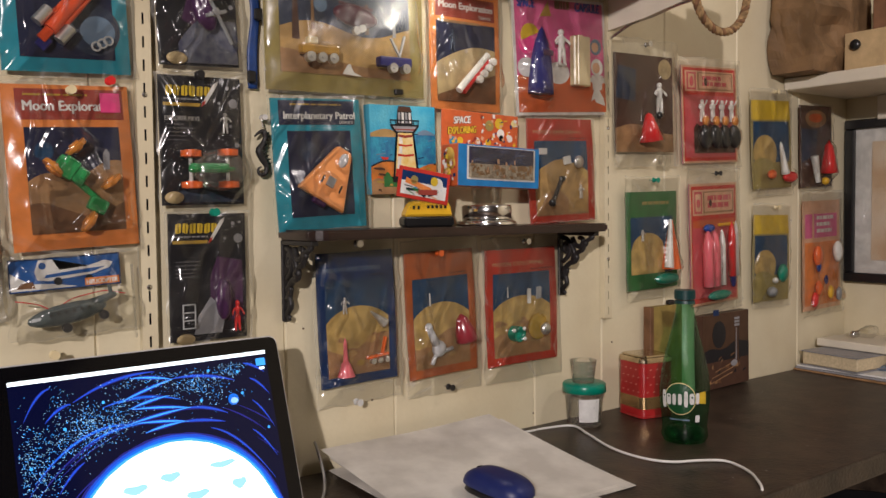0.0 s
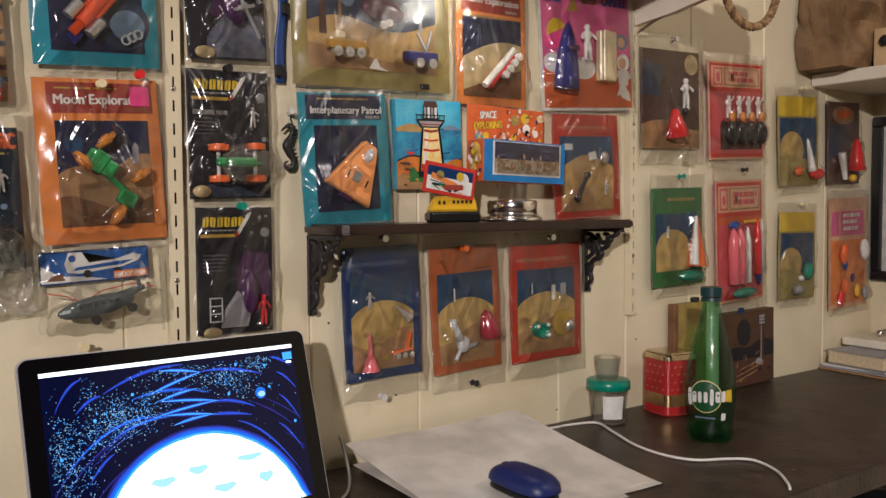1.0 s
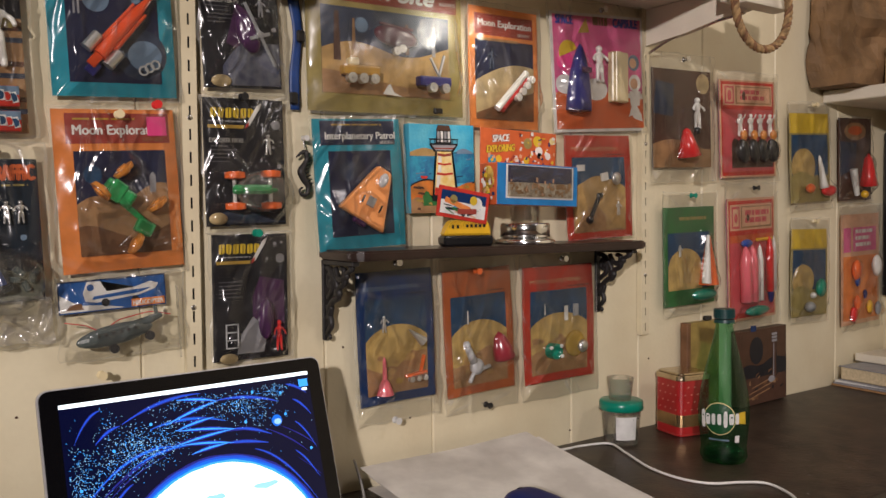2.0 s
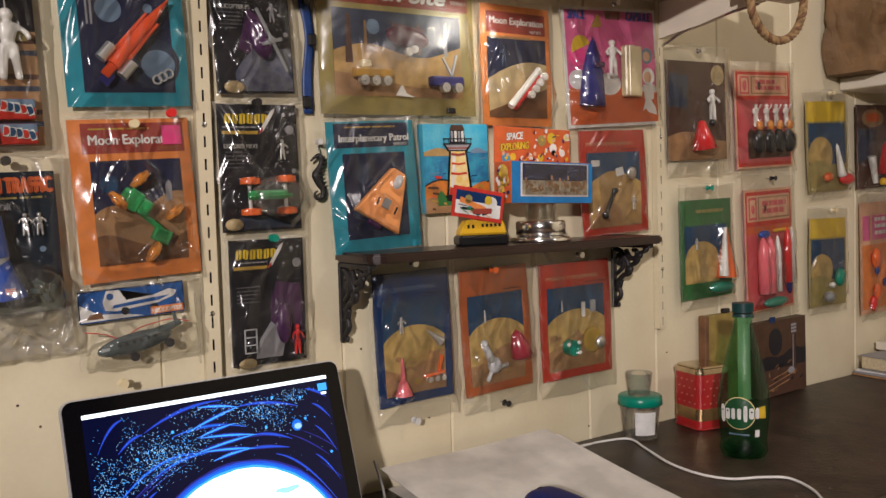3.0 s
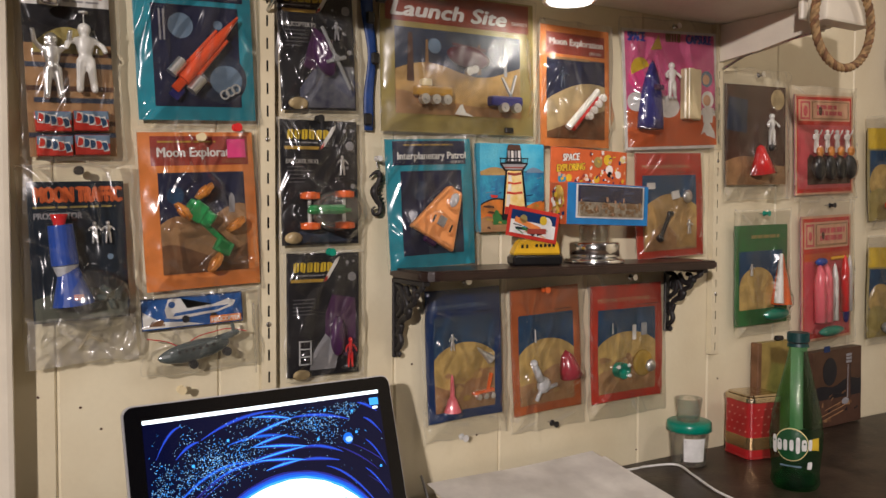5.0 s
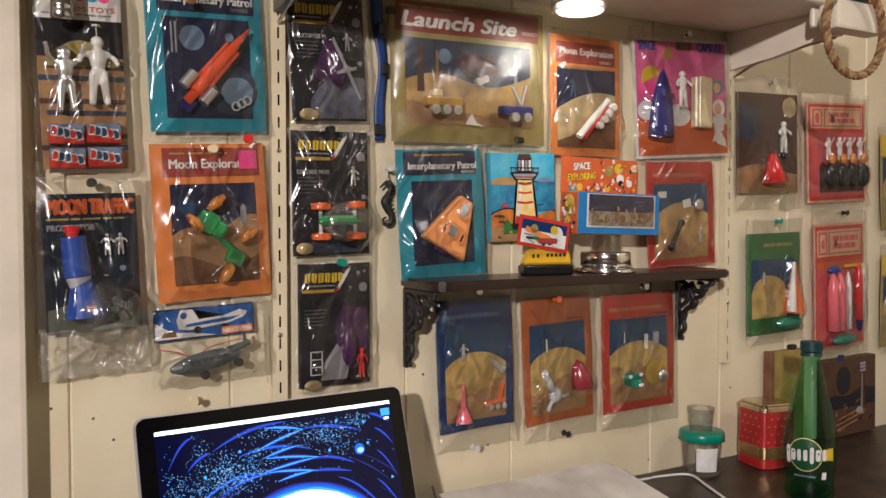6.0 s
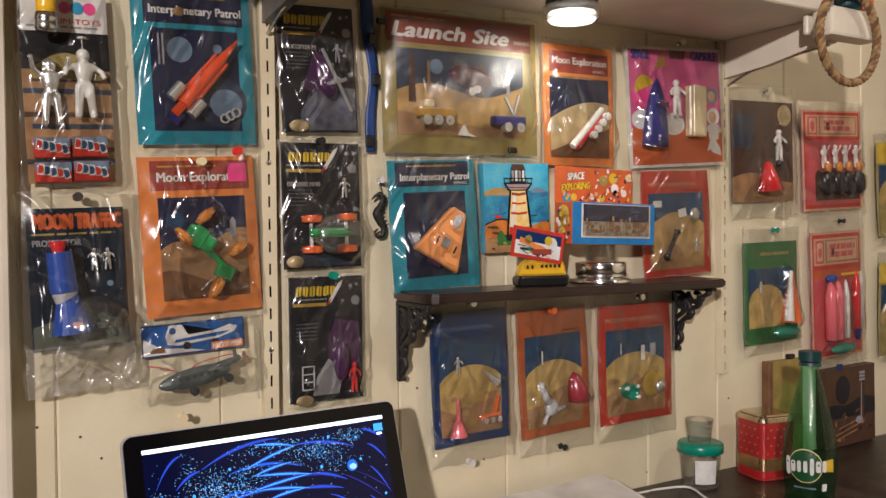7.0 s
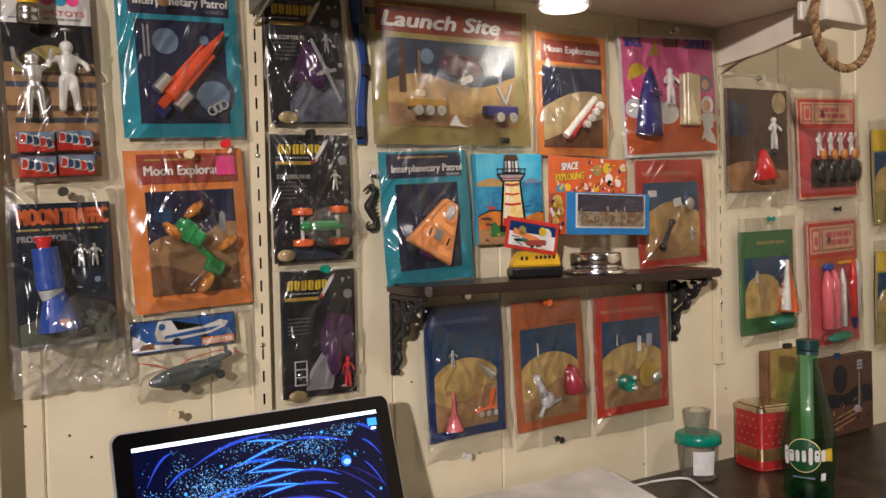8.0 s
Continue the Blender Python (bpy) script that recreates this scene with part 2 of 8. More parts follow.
def tube(points, r, seg=8, closed=False):
    """A round tube along points."""
    bm = bmesh.new()
    pts = [Vector(p) for p in points]
    n, rings = len(pts), []
    spread = [max(p[k] for p in pts) - min(p[k] for p in pts) for k in range(3)]
    ref = Vector([float(k == spread.index(min(spread))) for k in range(3)])
    for i, p in enumerate(pts):
        a = pts[(i - 1) % n] if closed or i else p
        b = pts[(i + 1) % n] if closed or i < n - 1 else p
        d = (b - a).normalized()
        side = d.cross(ref)
        side = side.normalized() if side.length > 1e-4 else Vector((1, 0, 0))
        up = side.cross(d)
        rr = r(i / max(1, n - 1)) if callable(r) else r
        rings.append([bm.verts.new(p + rr * (math.cos(2 * math.pi * k / seg) * side + math.sin(2 * math.pi * k / seg) * up)) for k in range(seg)])
    for i in range(n if closed else n - 1):
        a, b = rings[i], rings[(i + 1) % n]
        for k in range(seg):
            bm.faces.new((a[k], b[k], b[(k + 1) % seg], a[(k + 1) % seg]))
    if not closed:
        bm.faces.new(rings[0])
        bm.faces.new(rings[-1][::-1])
    bmesh.ops.recalc_face_normals(bm, faces=bm.faces)
    return bm


def extrude_outline(pts, depth, bevel=0.0):
    """An x-z outline given depth along y (centred), edges eased."""
    bm = bmesh.new()
    f = bm.faces.new([bm.verts.new((x, -depth / 2, z)) for x, z in pts])
    r = bmesh.ops.extrude_face_region(bm, geom=[f])
    bmesh.ops.translate(bm, vec=(0, depth, 0), verts=[v for v in r["geom"] if isinstance(v, bmesh.types.BMVert)])
    bmesh.ops.recalc_face_normals(bm, faces=bm.faces)
    if bevel:
        bmesh.ops.bevel(bm, geom=[e for e in bm.edges], offset=bevel, segments=1, affect="EDGES")
    return bm


def curve_pts(keys, steps=8):
    """Smooth points through the keys."""
    k = [Vector(p) for p in keys]
    k = [2 * k[0] - k[1]] + k + [2 * k[-1] - k[-2]]
    out = []
    for i in range(1, len(k) - 2):
        for s in range(steps):
            t = s / steps
            a, b, c, d = k[i - 1:i + 3]
            out.append(0.5 * (2 * b + (c - a) * t + (2 * a - 5 * b + 4 * c - d) * t * t + (3 * b - a - 3 * c + d) * t ** 3))
    return out + [k[-2]]


def text_mesh(words, height, width, shear=0.0, bold=0.0):
    """The words as a flat mesh in the x-z plane facing -y, fitted to width, the capitals of the given height, centred on its foot."""
    cu = bpy.data.curves.new("words", "FONT")
    cu.body, cu.size, cu.shear, cu.resolution_u = words, 1.0, shear, 3
    ob = bpy.data.objects.new("words", cu)
    scene.collection.objects.link(ob)
    me = bpy.data.meshes.new_from_object(ob.evaluated_get(bpy.context.evaluated_depsgraph_get()))
    bpy.data.objects.remove(ob)
    bpy.data.curves.remove(cu)
    bm = bmesh.new()
    bm.from_mesh(me)
    bpy.data.meshes.remove(me)
    xs, ys = [v.co.x for v in bm.verts], [v.co.y for v in bm.verts]
    x0, wx, hy = min(xs), max(xs) - min(xs), 0.7
    for v in bm.verts:
        v.co = Vector(((v.co.x - x0) / wx * width - width / 2, 0, v.co.y / hy * height))
    if bold:
        # heavier strokes: copies to both sides, each a hair behind
        first = bm.faces[:]
        for k, (dx, dz) in enumerate(((1, 0), (-1, 0), (0, 1), (0, -1))):
            r = bmesh.ops.duplicate(bm, geom=first)
            bmesh.ops.translate(bm, vec=(dx * bold * height, 0.00003 * (k + 1), dz * bold * height * 0.6), verts=[e for e in r["geom"] if isinstance(e, bmesh.types.BMVert)])
    return bm


# ---- the room ----
ROOM_X0, ROOM_X1, ROOM_Y0, CEIL = -3.1, 1.88, -4.4, 2.8
SEAMS = [-3.1, -2.85, -2.6, -2.35, -2.1, -1.85, -1.6, -1.35, -1.1, -0.85, -0.6, -0.35, -0.1, 0.143, 0.311, 0.535, 0.697, 0.955, 1.105, 1.265, 1.476, 1.69, 1.88]


def plank_bm(w, h):
    """A painted plank with eased long edges, front at y 0."""
    bm = bmesh.new()
    e, d = 0.0022, 0.010
    prof = [(0.0003, d), (0.0003, e), (0.0003 + e, 0), (w - 0.0003 - e, 0), (w - 0.0003, e), (w - 0.0003, d)]
    lo = [bm.verts.new((x, y, 0)) for x, y in prof]
    hi = [bm.verts.new((x, y, h)) for x, y in prof]
    for i in range(5):
        bm.faces.new((lo[i], lo[i + 1], hi[i + 1], hi[i]))
    return bm


wall_n = tagged(part("wall_north", box(ROOM_X1 - ROOM_X0 + 0.2, 0.1, CEIL, T((ROOM_X0 + ROOM_X1) / 2, 0.061, CEIL / 2)), GROOVE), "cream painted wooden plank wall behind the desk", "wall", kind="structure")
for a, b in zip(SEAMS, SEAMS[1:]):
    pl = part("plank", plank_bm(b - a, CEIL), CREAM, wall_n)
    pl.location = (a, 0, 0)
tagged(part("wall_east", box(0.1, 4.6, CEIL, T(ROOM_X1 + 0.051, -2.2, CEIL / 2)), CREAM), "cream painted side wall with a framed picture", "wall", kind="structure")
# west, south and ceiling stay out of view; darkened to deepen the shade
tagged(part("wall_west", box(0.1, 4.6, CEIL, T(ROOM_X0 - 0.051, -2.2, CEIL / 2)), DARKWALL), "unseen wall, made dark to cut bounce and reflections", "wall", kind="structure")
tagged(part("wall_south", box(5.2, 0.1, CEIL, T(-0.61, ROOM_Y0 - 0.051, CEIL / 2)), DARKWALL), "unseen wall, made dark to cut bounce and reflections", "wall", kind="structure")
tagged(part("floor", box(5.3, 4.8, 0.1, T(-0.61, -2.2, -0.051)), FLOORM), "brown wooden floor", "floor", kind="structure")
tagged(part("ceiling", box(5.3, 4.8, 0.1, T(-0.61, -2.2, CEIL + 0.051)), DARKWALL), "unseen ceiling, made dark to cut bounce and reflections", "ceiling", kind="structure")
tagged(part("trim", box(0.26, 0.035, CEIL, T(-0.029, -0.0185, CEIL / 2), 0.006, 2), WHITE_PAINT), "white painted upright board on the plank wall", "trim", kind="structure")

DESK_Z = 0.75
desk = thing("desk", T(0.7, -0.206, 0), "long dark-stained wooden desk along the plank wall", "desk")
part("desktop", box(2.56, 0.404, 0.03, T(-0.10, 0.0, DESK_Z - 0.015), 0.004, 2), DESK, desk)
for sx in (-1.3, 1.1):
    part("leg", box(0.05, 0.32, DESK_Z - 0.031, T(sx, 0.01, (DESK_Z - 0.031) / 2)), DESK, desk)


def slotted_strip(x, z0, z1, label):
    """A steel shelf upright: a shallow channel with a row of slots one inch apart."""
    st = thing("shelf_upright", T(x, 0, z0), label, "shelf bracket", "shelf uprights")
    h = z1 - z0
    bm = bmesh.new()
    w, d, sw, sh, pitch = 0.0085, 0.011, 0.0011, 0.0062, 0.0254
    n = int(h / pitch)
    zs = [0.0]
    for i in range(n):
        zs += [0.006 + i * pitch, 0.006 + i * pitch + 2 * sh]
    zs.append(h)
    xs = [-w, -sw, sw, w]
    g = [[bm.verts.new((xx, -d, zz)) for xx in xs] for zz in zs]
    for i in range(len(zs) - 1):
        for j in range(3):
            if j == 1 and i % 2 == 1:
                continue
            bm.faces.new((g[i][j], g[i][j + 1], g[i + 1][j + 1], g[i + 1][j]))
    for sx, j in ((-w, 0), (w, 3)):
        a, b = bm.verts.new((sx, -0.0005, 0)), bm.verts.new((sx, -0.0005, h))
        bm.faces.new((g[0][j], g[-1][j], b, a))
    f = bm.verts.new((-w, -0.0005, 0)), bm.verts.new((w, -0.0005, 0))
    bm.faces.new((g[0][0], g[0][1], g[0][2], g[0][3], f[1], f[0]))
    bmesh.ops.recalc_face_normals(bm, faces=bm.faces)
    part("channel", bm, CREAM, st)
    # black strip behind the slots draws the shade inside the channel
    part("backing", box(2 * w - 0.002, 0.002, h, T(0, -0.002, h / 2)), BLACK, st, "black strip put in for the shade inside the slots")
    return st


for x, z0 in ((0.366, 0.80), (1.11, 0.903)):
    st = slotted_strip(x, z0, 1.46, "cream painted slotted steel shelf upright on the wall")
    for z in (1.212, 1.0):
        if z > z0:
            part("screw", ball(0.0032, T(0, -0.0112, z - z0) @ Matrix.Diagonal((1, 0.35, 1, 1)), 10), STEEL, st, "steel screw head", True)

# upper shelf with its bracket arms
ush = thing("upper_shelf", T(0.4, 0, 1.425), "wide cream painted shelf board on steel brackets", "shelf")
part("board", box(1.44, 0.20, 0.022, T(0, -0.102, 0.0125), 0.002), WHITE_PAINT, ush)


def bracket_arm(x, parent, paint, label):
    bm = bmesh.new()
    pts = [(-0.012, 0.0), (-0.198, 0.0), (-0.198, -0.036), (-0.15, -0.040), (-0.09, -0.050), (-0.012, -0.057)]
    f = bm.faces.new([bm.verts.new((-0.006, y, z)) for y, z in pts])
    r = bmesh.ops.extrude_face_region(bm, geom=[f])
    bmesh.ops.translate(bm, vec=(0.012, 0, 0), verts=[v for v in r["geom"] if isinstance(v, bmesh.types.BMVert)])
    bmesh.ops.recalc_face_normals(bm, faces=bm.faces)
    ob = part("bracket_arm", bm, paint, parent, label)
    ob.location = (x - 0.4, 0, 0)
    part("bracket_blade", tube(curve_pts([(x - 0.4, -0.013, -0.068), (x - 0.4, -0.06, -0.052), (x - 0.4, -0.12, -0.043), (x - 0.4, -0.19, -0.038)]), 0.0022), STEEL, parent, "thin steel bracket edge")


bracket_arm(1.115, ush, WHITE_PAINT, "cream wooden bracket arm")
bracket_arm(0.366, ush, mat("bracket_grey", (0.22, 0.205, 0.18), 0.45, 0.3, vary=0.15), "dull grey steel bracket arm")

# ---- packaged toys on the wall ----


BAGS = []
LOOSE = ("card", "push_pin", "bulldog_clip", "zip_strip", "crumpled_foot", "clip")


class Pack:
    """A toy on a printed card, hung on the wall. Places on it are fractions of the card, from its lower left corner; layers lie 0.4 mm apart."""

    def __init__(self, name, label, x, z, w, h, tilt=0.0, card=None, y=-0.010, lean=0.0, thick=0.0014, category="packaged toy", group="packaged toys on the wall", bow=0.0, turn=0.0):
        self.w, self.h, self.bow = w, h, bow
        self.ob = thing(name, T(x, y, z) @ T(0, 0, 0, lean, -tilt, turn), label, category, group)
        if card:
            self.card = part("card", self.bend(self.sheet(0, 0, 1, 1, thick)), card, self.ob)

    def at(self, u, v, layer=0.0):
        return Vector(((u - 0.5) * self.w, -0.0008 - 0.0004 * layer, (v - 0.5) * self.h))

    def bend(self, bm):
        if self.bow:
            for vert in bm.verts:
                a, b = vert.co.x / self.w, vert.co.z / self.h
                vert.co.y -= self.bow * (4 * a * a * (0.4 - b) + 0.35 * math.sin(5 * b + 3 * a))
        return bm

    def sheet(self, u0, v0, u1, v1, thick, layer=0.0):
        bm = bmesh.new()
        nx, nz = max(1, round(abs(u1 - u0) * self.w / 0.012)), max(1, round(abs(v1 - v0) * self.h / 0.012))
        if not self.bow:
            nx = nz = 1
        g = [[bm.verts.new(self.at(u0 + (u1 - u0) * i / nx, v0 + (v1 - v0) * j / nz, layer)) for i in range(nx + 1)] for j in range(nz + 1)]
        for j in range(nz):
            for i in range(nx):
                bm.faces.new((g[j][i], g[j][i + 1], g[j + 1][i + 1], g[j + 1][i]))
        r = bmesh.ops.extrude_face_region(bm, geom=bm.faces[:])
        bmesh.ops.translate(bm, vec=(0, thick, 0), verts=[e for e in r["geom"] if isinstance(e, bmesh.types.BMVert)])
        bmesh.ops.recalc_face_normals(bm, faces=bm.faces)
        return bm

    def panel(self, name, u0, v0, u1, v1, material, layer=1, parent=None, label=""):
        return part(name, self.bend(self.sheet(u0, v0, u1, v1, 0.00035, layer)), material, parent or self.card, label)

    def poly(self, name, pts, material, layer=2, parent=None, label=""):
        bm = bmesh.new()
        f = bm.faces.new([bm.verts.new(self.at(u, v, layer)) for u, v in pts])
        bmesh.ops.triangulate(bm, faces=[f])
        if self.bow:
            for _ in range(2):
                bmesh.ops.subdivide_edges(bm, edges=[e for e in bm.edges if e.calc_length() > 0.014], cuts=1, use_grid_fill=True)
        r = bmesh.ops.extrude_face_region(bm, geom=bm.faces[:])
        bmesh.ops.translate(bm, vec=(0, 0.00035, 0), verts=[e for e in r["geom"] if isinstance(e, bmesh.types.BMVert)])
        bmesh.ops.recalc_face_normals(bm, faces=bm.faces)
        return part(name, self.bend(bm), material, parent or self.card, label)

    def disc(self, name, u, v, r, material, layer=2, parent=None, seg=24, a0=0.0, a1=360.0, squash=1.0, label=""):
        n = max(6, int(seg * (a1 - a0) / 360))
        pts = [(u + r / self.w * math.cos(radians(a0 + (a1 - a0) * i / n)), v + squash * r / self.h * math.sin(radians(a0 + (a1 - a0) * i / n))) for i in range(n if a1 - a0 >= 360 else n + 1)]
        return self.poly(name, pts, material, layer, parent, label)

    def ground(self, name, u0, u1, v_of, v_low, material, layer=2, n=16):
        """Printed land: below a hilly line."""
        pts = [(u0, v_low), (u1, v_low)] + [(u1 + (u0 - u1) * i / n, v_of(1 - i / n)) for i in range(n + 1)]
        return self.poly(name, pts, material, layer)

    def words(self, name, words, u, v, width, height, material, layer=4, shear=0.0, bold=0.0, label=""):
        bm = text_mesh(words, height, width, shear, bold)
        bmesh.ops.translate(bm, vec=self.at(u, v, layer), verts=bm.verts)
        return part(name, self.bend(bm), material, self.card, label)

    def bars(self, name, u0, v0, u1, v1, rows, material, layer=3, seed=0, gap=0.45):
        """Rows of plain bars for writing too small to read."""
        rng, bm = random.Random(seed), bmesh.new()
        for r in range(rows):
            top = v1 - (v1 - v0) * r / rows
            low = top - (v1 - v0) / rows * (1 - gap)
            u = u0
            end = u1 - (u1 - u0) * rng.uniform(0, 0.35)
            while u < end:
                e = min(end, u + (u1 - u0) * rng.uniform(0.08, 0.25))
                vs = [bm.verts.new(self.at(a, b, layer)) for a, b in ((u, low), (e, low), (e, top), (u, top))]
                bm.faces.new(vs)
                u = e + (u1 - u0) * 0.03
        return part(name, self.bend(bm), material, self.card)

    def stars(self, name, u0, v0, u1, v1, count, material, layer=2, seed=0, size=0.0009):
        rng, bm = random.Random(seed), bmesh.new()
        for _ in range(count):
            c, r = self.at(rng.uniform(u0, u1), rng.uniform(v0, v1), layer), size * rng.uniform(0.4, 1.2)
            bm.faces.new([bm.verts.new(c + Vector((r * math.cos(k * math.pi / 3), 0, r * math.sin(k * math.pi / 3)))) for k in range(6)])
        return tagged(part(name, self.bend(bm), material, self.card), kind="stuff")

    def film(self, *sizes, **more):
        """The bag is drawn over the card once all its toys are in place."""
        BAGS.append((self, sizes, more))

    def drape(self, x0, z0, W, H, nx, nz):
        """How far the toys push the bag out, on a grid; the film leaves them in taut slopes."""
        out = np.zeros((nz + 1, nx + 1))
        for ob in self.ob.children:
            for piece in (ob, *ob.children):
                if piece.type != "MESH" or piece.name.split(".")[0] in LOOSE:
                    continue
                co = [v.co for v in piece.data.vertices]
                for e in piece.data.edges:
                    a, b = co[e.vertices[0]], co[e.vertices[1]]
                    n = 1 + int((b - a).length / 0.0015)
                    for k in range(n + 1):
                        q = a.lerp(b, k / n)
                        i, j = round((q.x - x0) / W * nx), round((q.z - z0) / H * nz)
                        if 0 <= i <= nx and 0 <= j <= nz:
                            out[j, i] = max(out[j, i], -q.y + 0.0012)
        for turn in range(14):
            pad, fall = np.pad(out, 1, mode="edge"), (0.0 if turn < 1 else 0.0024)
            for dj, di in ((0, 1), (2, 1), (1, 0), (1, 2)):
                out = np.maximum(out, pad[dj:dj + nz + 1, di:di + nx + 1] - fall)
        pad = np.pad(out, 1, mode="edge")
        soft = sum(pad[dj:dj + nz + 1, di:di + nx + 1] for dj in range(3) for di in range(3)) / 9
        return np.maximum(out * 0.98, soft)

    def draw_film(self, left=0.008, right=0.008, low=0.010, top=0.012, bulge=0.016, seed=0, material=None, crease=0.0009, folded=1.0, loose=0.5, name="bag", label="clear creased plastic bag"):
        """The bag's front sheet, pulled back to the card at its rim, with creases that run aslant."""
        material = material or FILM
        bm = bmesh.new()
        W, H = self.w + left + right, self.h + low + top
        nx, nz = max(14, int(W / 0.0022)), max(16, int(H / 0.0022))
        rng = random.Random(seed)
        off = Vector((rng.uniform(0, 50), rng.uniform(0, 50), 0))
        ang = rng.uniform(-0.9, 0.9)
        ca, sa = math.cos(ang), math.sin(ang)
        folds = []
        for _ in range(8):
            fx, fz, fa = rng.uniform(-0.45, 0.45) * W, rng.uniform(-0.45, 0.45) * H, rng.choice((-1, 1, 1)) * rng.uniform(0.75, 1.5)
            folds.append((fx, fz, math.cos(fa), math.sin(fa), rng.uniform(0.035, 0.10), rng.uniform(0.0016, 0.0036), rng.uniform(0.0026, 0.0036)))
        # taut folds that run in from the lower corners
        for sx in (-1, 1):
            if rng.random() < (0.85 if sx < 0 else 0.45):
                fa, fl = rng.uniform(0.75, 1.2), rng.uniform(0.022, 0.042)
                fx, fz = sx * (W / 2 - 0.008 - fl * 0.55 * math.cos(fa)), -H / 2 + 0.008 + fl * 0.55 * math.sin(fa)
                folds.append((fx, fz, -sx * math.cos(fa), math.sin(fa), fl, rng.uniform(0.006, 0.009), 0.0050))
        grid = []
        pushed = self.drape(-self.w / 2 - left, -self.h / 2 - low, W, H, nx, nz)
        for j in range(nz + 1):
            row = []
            for i in range(nx + 1):
                a, b = i / nx, j / nz
                x, z = -self.w / 2 - left + W * a, -self.h / 2 - low + H * b
                side, up = min(1, 5.5 * min(a, 1 - a)), (b / 0.3 if b < 0.3 else 1)
                rim = side * side * (3 - 2 * side) * up * up * (3 - 2 * up) * (1 if b < 0.3 else ((1 - b) / 0.7) ** 0.7)
                p = Vector(((x * ca + z * sa) * 70, (z * ca - x * sa) * 22, 0)) + off
                fold = 1 - abs(noise.noise(p)) * 2.2
                broad = noise.noise(Vector((x * 22, z * 22, 3)) + off)
                d = max(0.0035 + rim * (bulge * (0.75 + loose * broad)), pushed[j, i]) + crease * fold * (0.35 + 0.65 * rim)
                for fx, fz, fc, fs, fl, fh, fw in folds:
                    along, off_line = (x - fx) * fc + (z - fz) * fs, (z - fz) * fc - (x - fx) * fs
                    if abs(along) < fl:
                        d += folded * fh * math.exp(-(off_line / fw) ** 2) * (1 - (along / fl) ** 2)
                edge = noise.noise(Vector((a * 6, b * 6, 9)) + off) * 0.004
                row.append(bm.verts.new((x + edge * (1 - rim), -d, z + edge * 0.8 * (1 - rim))))
            grid.append(row)
        for j in range(nz):
            for i in range(nx):
                bm.faces.new((grid[j][i], grid[j][i + 1], grid[j + 1][i + 1], grid[j + 1][i]))
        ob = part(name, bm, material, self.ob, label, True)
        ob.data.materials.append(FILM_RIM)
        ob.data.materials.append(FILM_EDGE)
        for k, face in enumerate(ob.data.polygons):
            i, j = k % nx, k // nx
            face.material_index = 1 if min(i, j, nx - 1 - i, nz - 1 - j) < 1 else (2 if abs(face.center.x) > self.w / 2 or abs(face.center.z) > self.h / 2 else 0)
        return ob

    def toy(self, name, bm, material, u, v, depth=0.006, rot=0.0, parent=None, label="", smooth=False, flat=Matrix()):
        """A toy or its piece, standing proud of the card; rot turns it in the card's plane."""
        p = self.at(u, v)
        bm.transform(T(p.x, p.y - depth, p.z) @ T(0, 0, 0, 0, -rot, 0) @ flat)
        return part(name, bm, material, parent or self.ob, label, smooth)

    def pin(self, u, v, material, label="push pin"):
        p = self.at(u, v)
        bm = bmesh.new()
        add_cone(bm, 0.0045, 0.0032, 0.002, T(p.x, p.y - 0.006, p.z, 90))
        add_cone(bm, 0.0026, 0.0026, 0.007, T(p.x, p.y - 0.010, p.z, 90))
        add_cone(bm, 0.0036, 0.0046, 0.002, T(p.x, p.y - 0.014, p.z, 90))
        add_cone(bm, 0.0005, 0.0005, 0.012, T(p.x, p.y - 0.001, p.z, 90), 6)
        return part("push_pin", bm, material, self.ob, label, False)


def quad(w, h, m=Matrix()):
    """One sheet of film that faces out."""
    bm = bmesh.new()
    bm.faces.new([bm.verts.new(m @ Vector((x * w / 2, 0, z * h / 2))) for x, z in ((-1, -1), (1, -1), (1, 1), (-1, 1))])
    return bm


def melted(bm, size):
    """The pieces run together into one moulded skin."""
    me = bpy.data.meshes.new("skin")
    bm.to_mesh(me)
    bm.free()
    ob = bpy.data.objects.new("skin", me)
    scene.collection.objects.link(ob)
    mod = ob.modifiers.new("skin", "REMESH")
    mod.mode, mod.voxel_size = "VOXEL", size
    soft = ob.modifiers.new("soft", "SMOOTH")
    soft.factor, soft.iterations = 0.5, 3
    done = bpy.data.meshes.new_from_object(ob.evaluated_get(bpy.context.evaluated_depsgraph_get()))
    bpy.data.objects.remove(ob)
    bpy.data.meshes.remove(me)
    out = bmesh.new()
    out.from_mesh(done)
    bpy.data.meshes.remove(done)
    return out


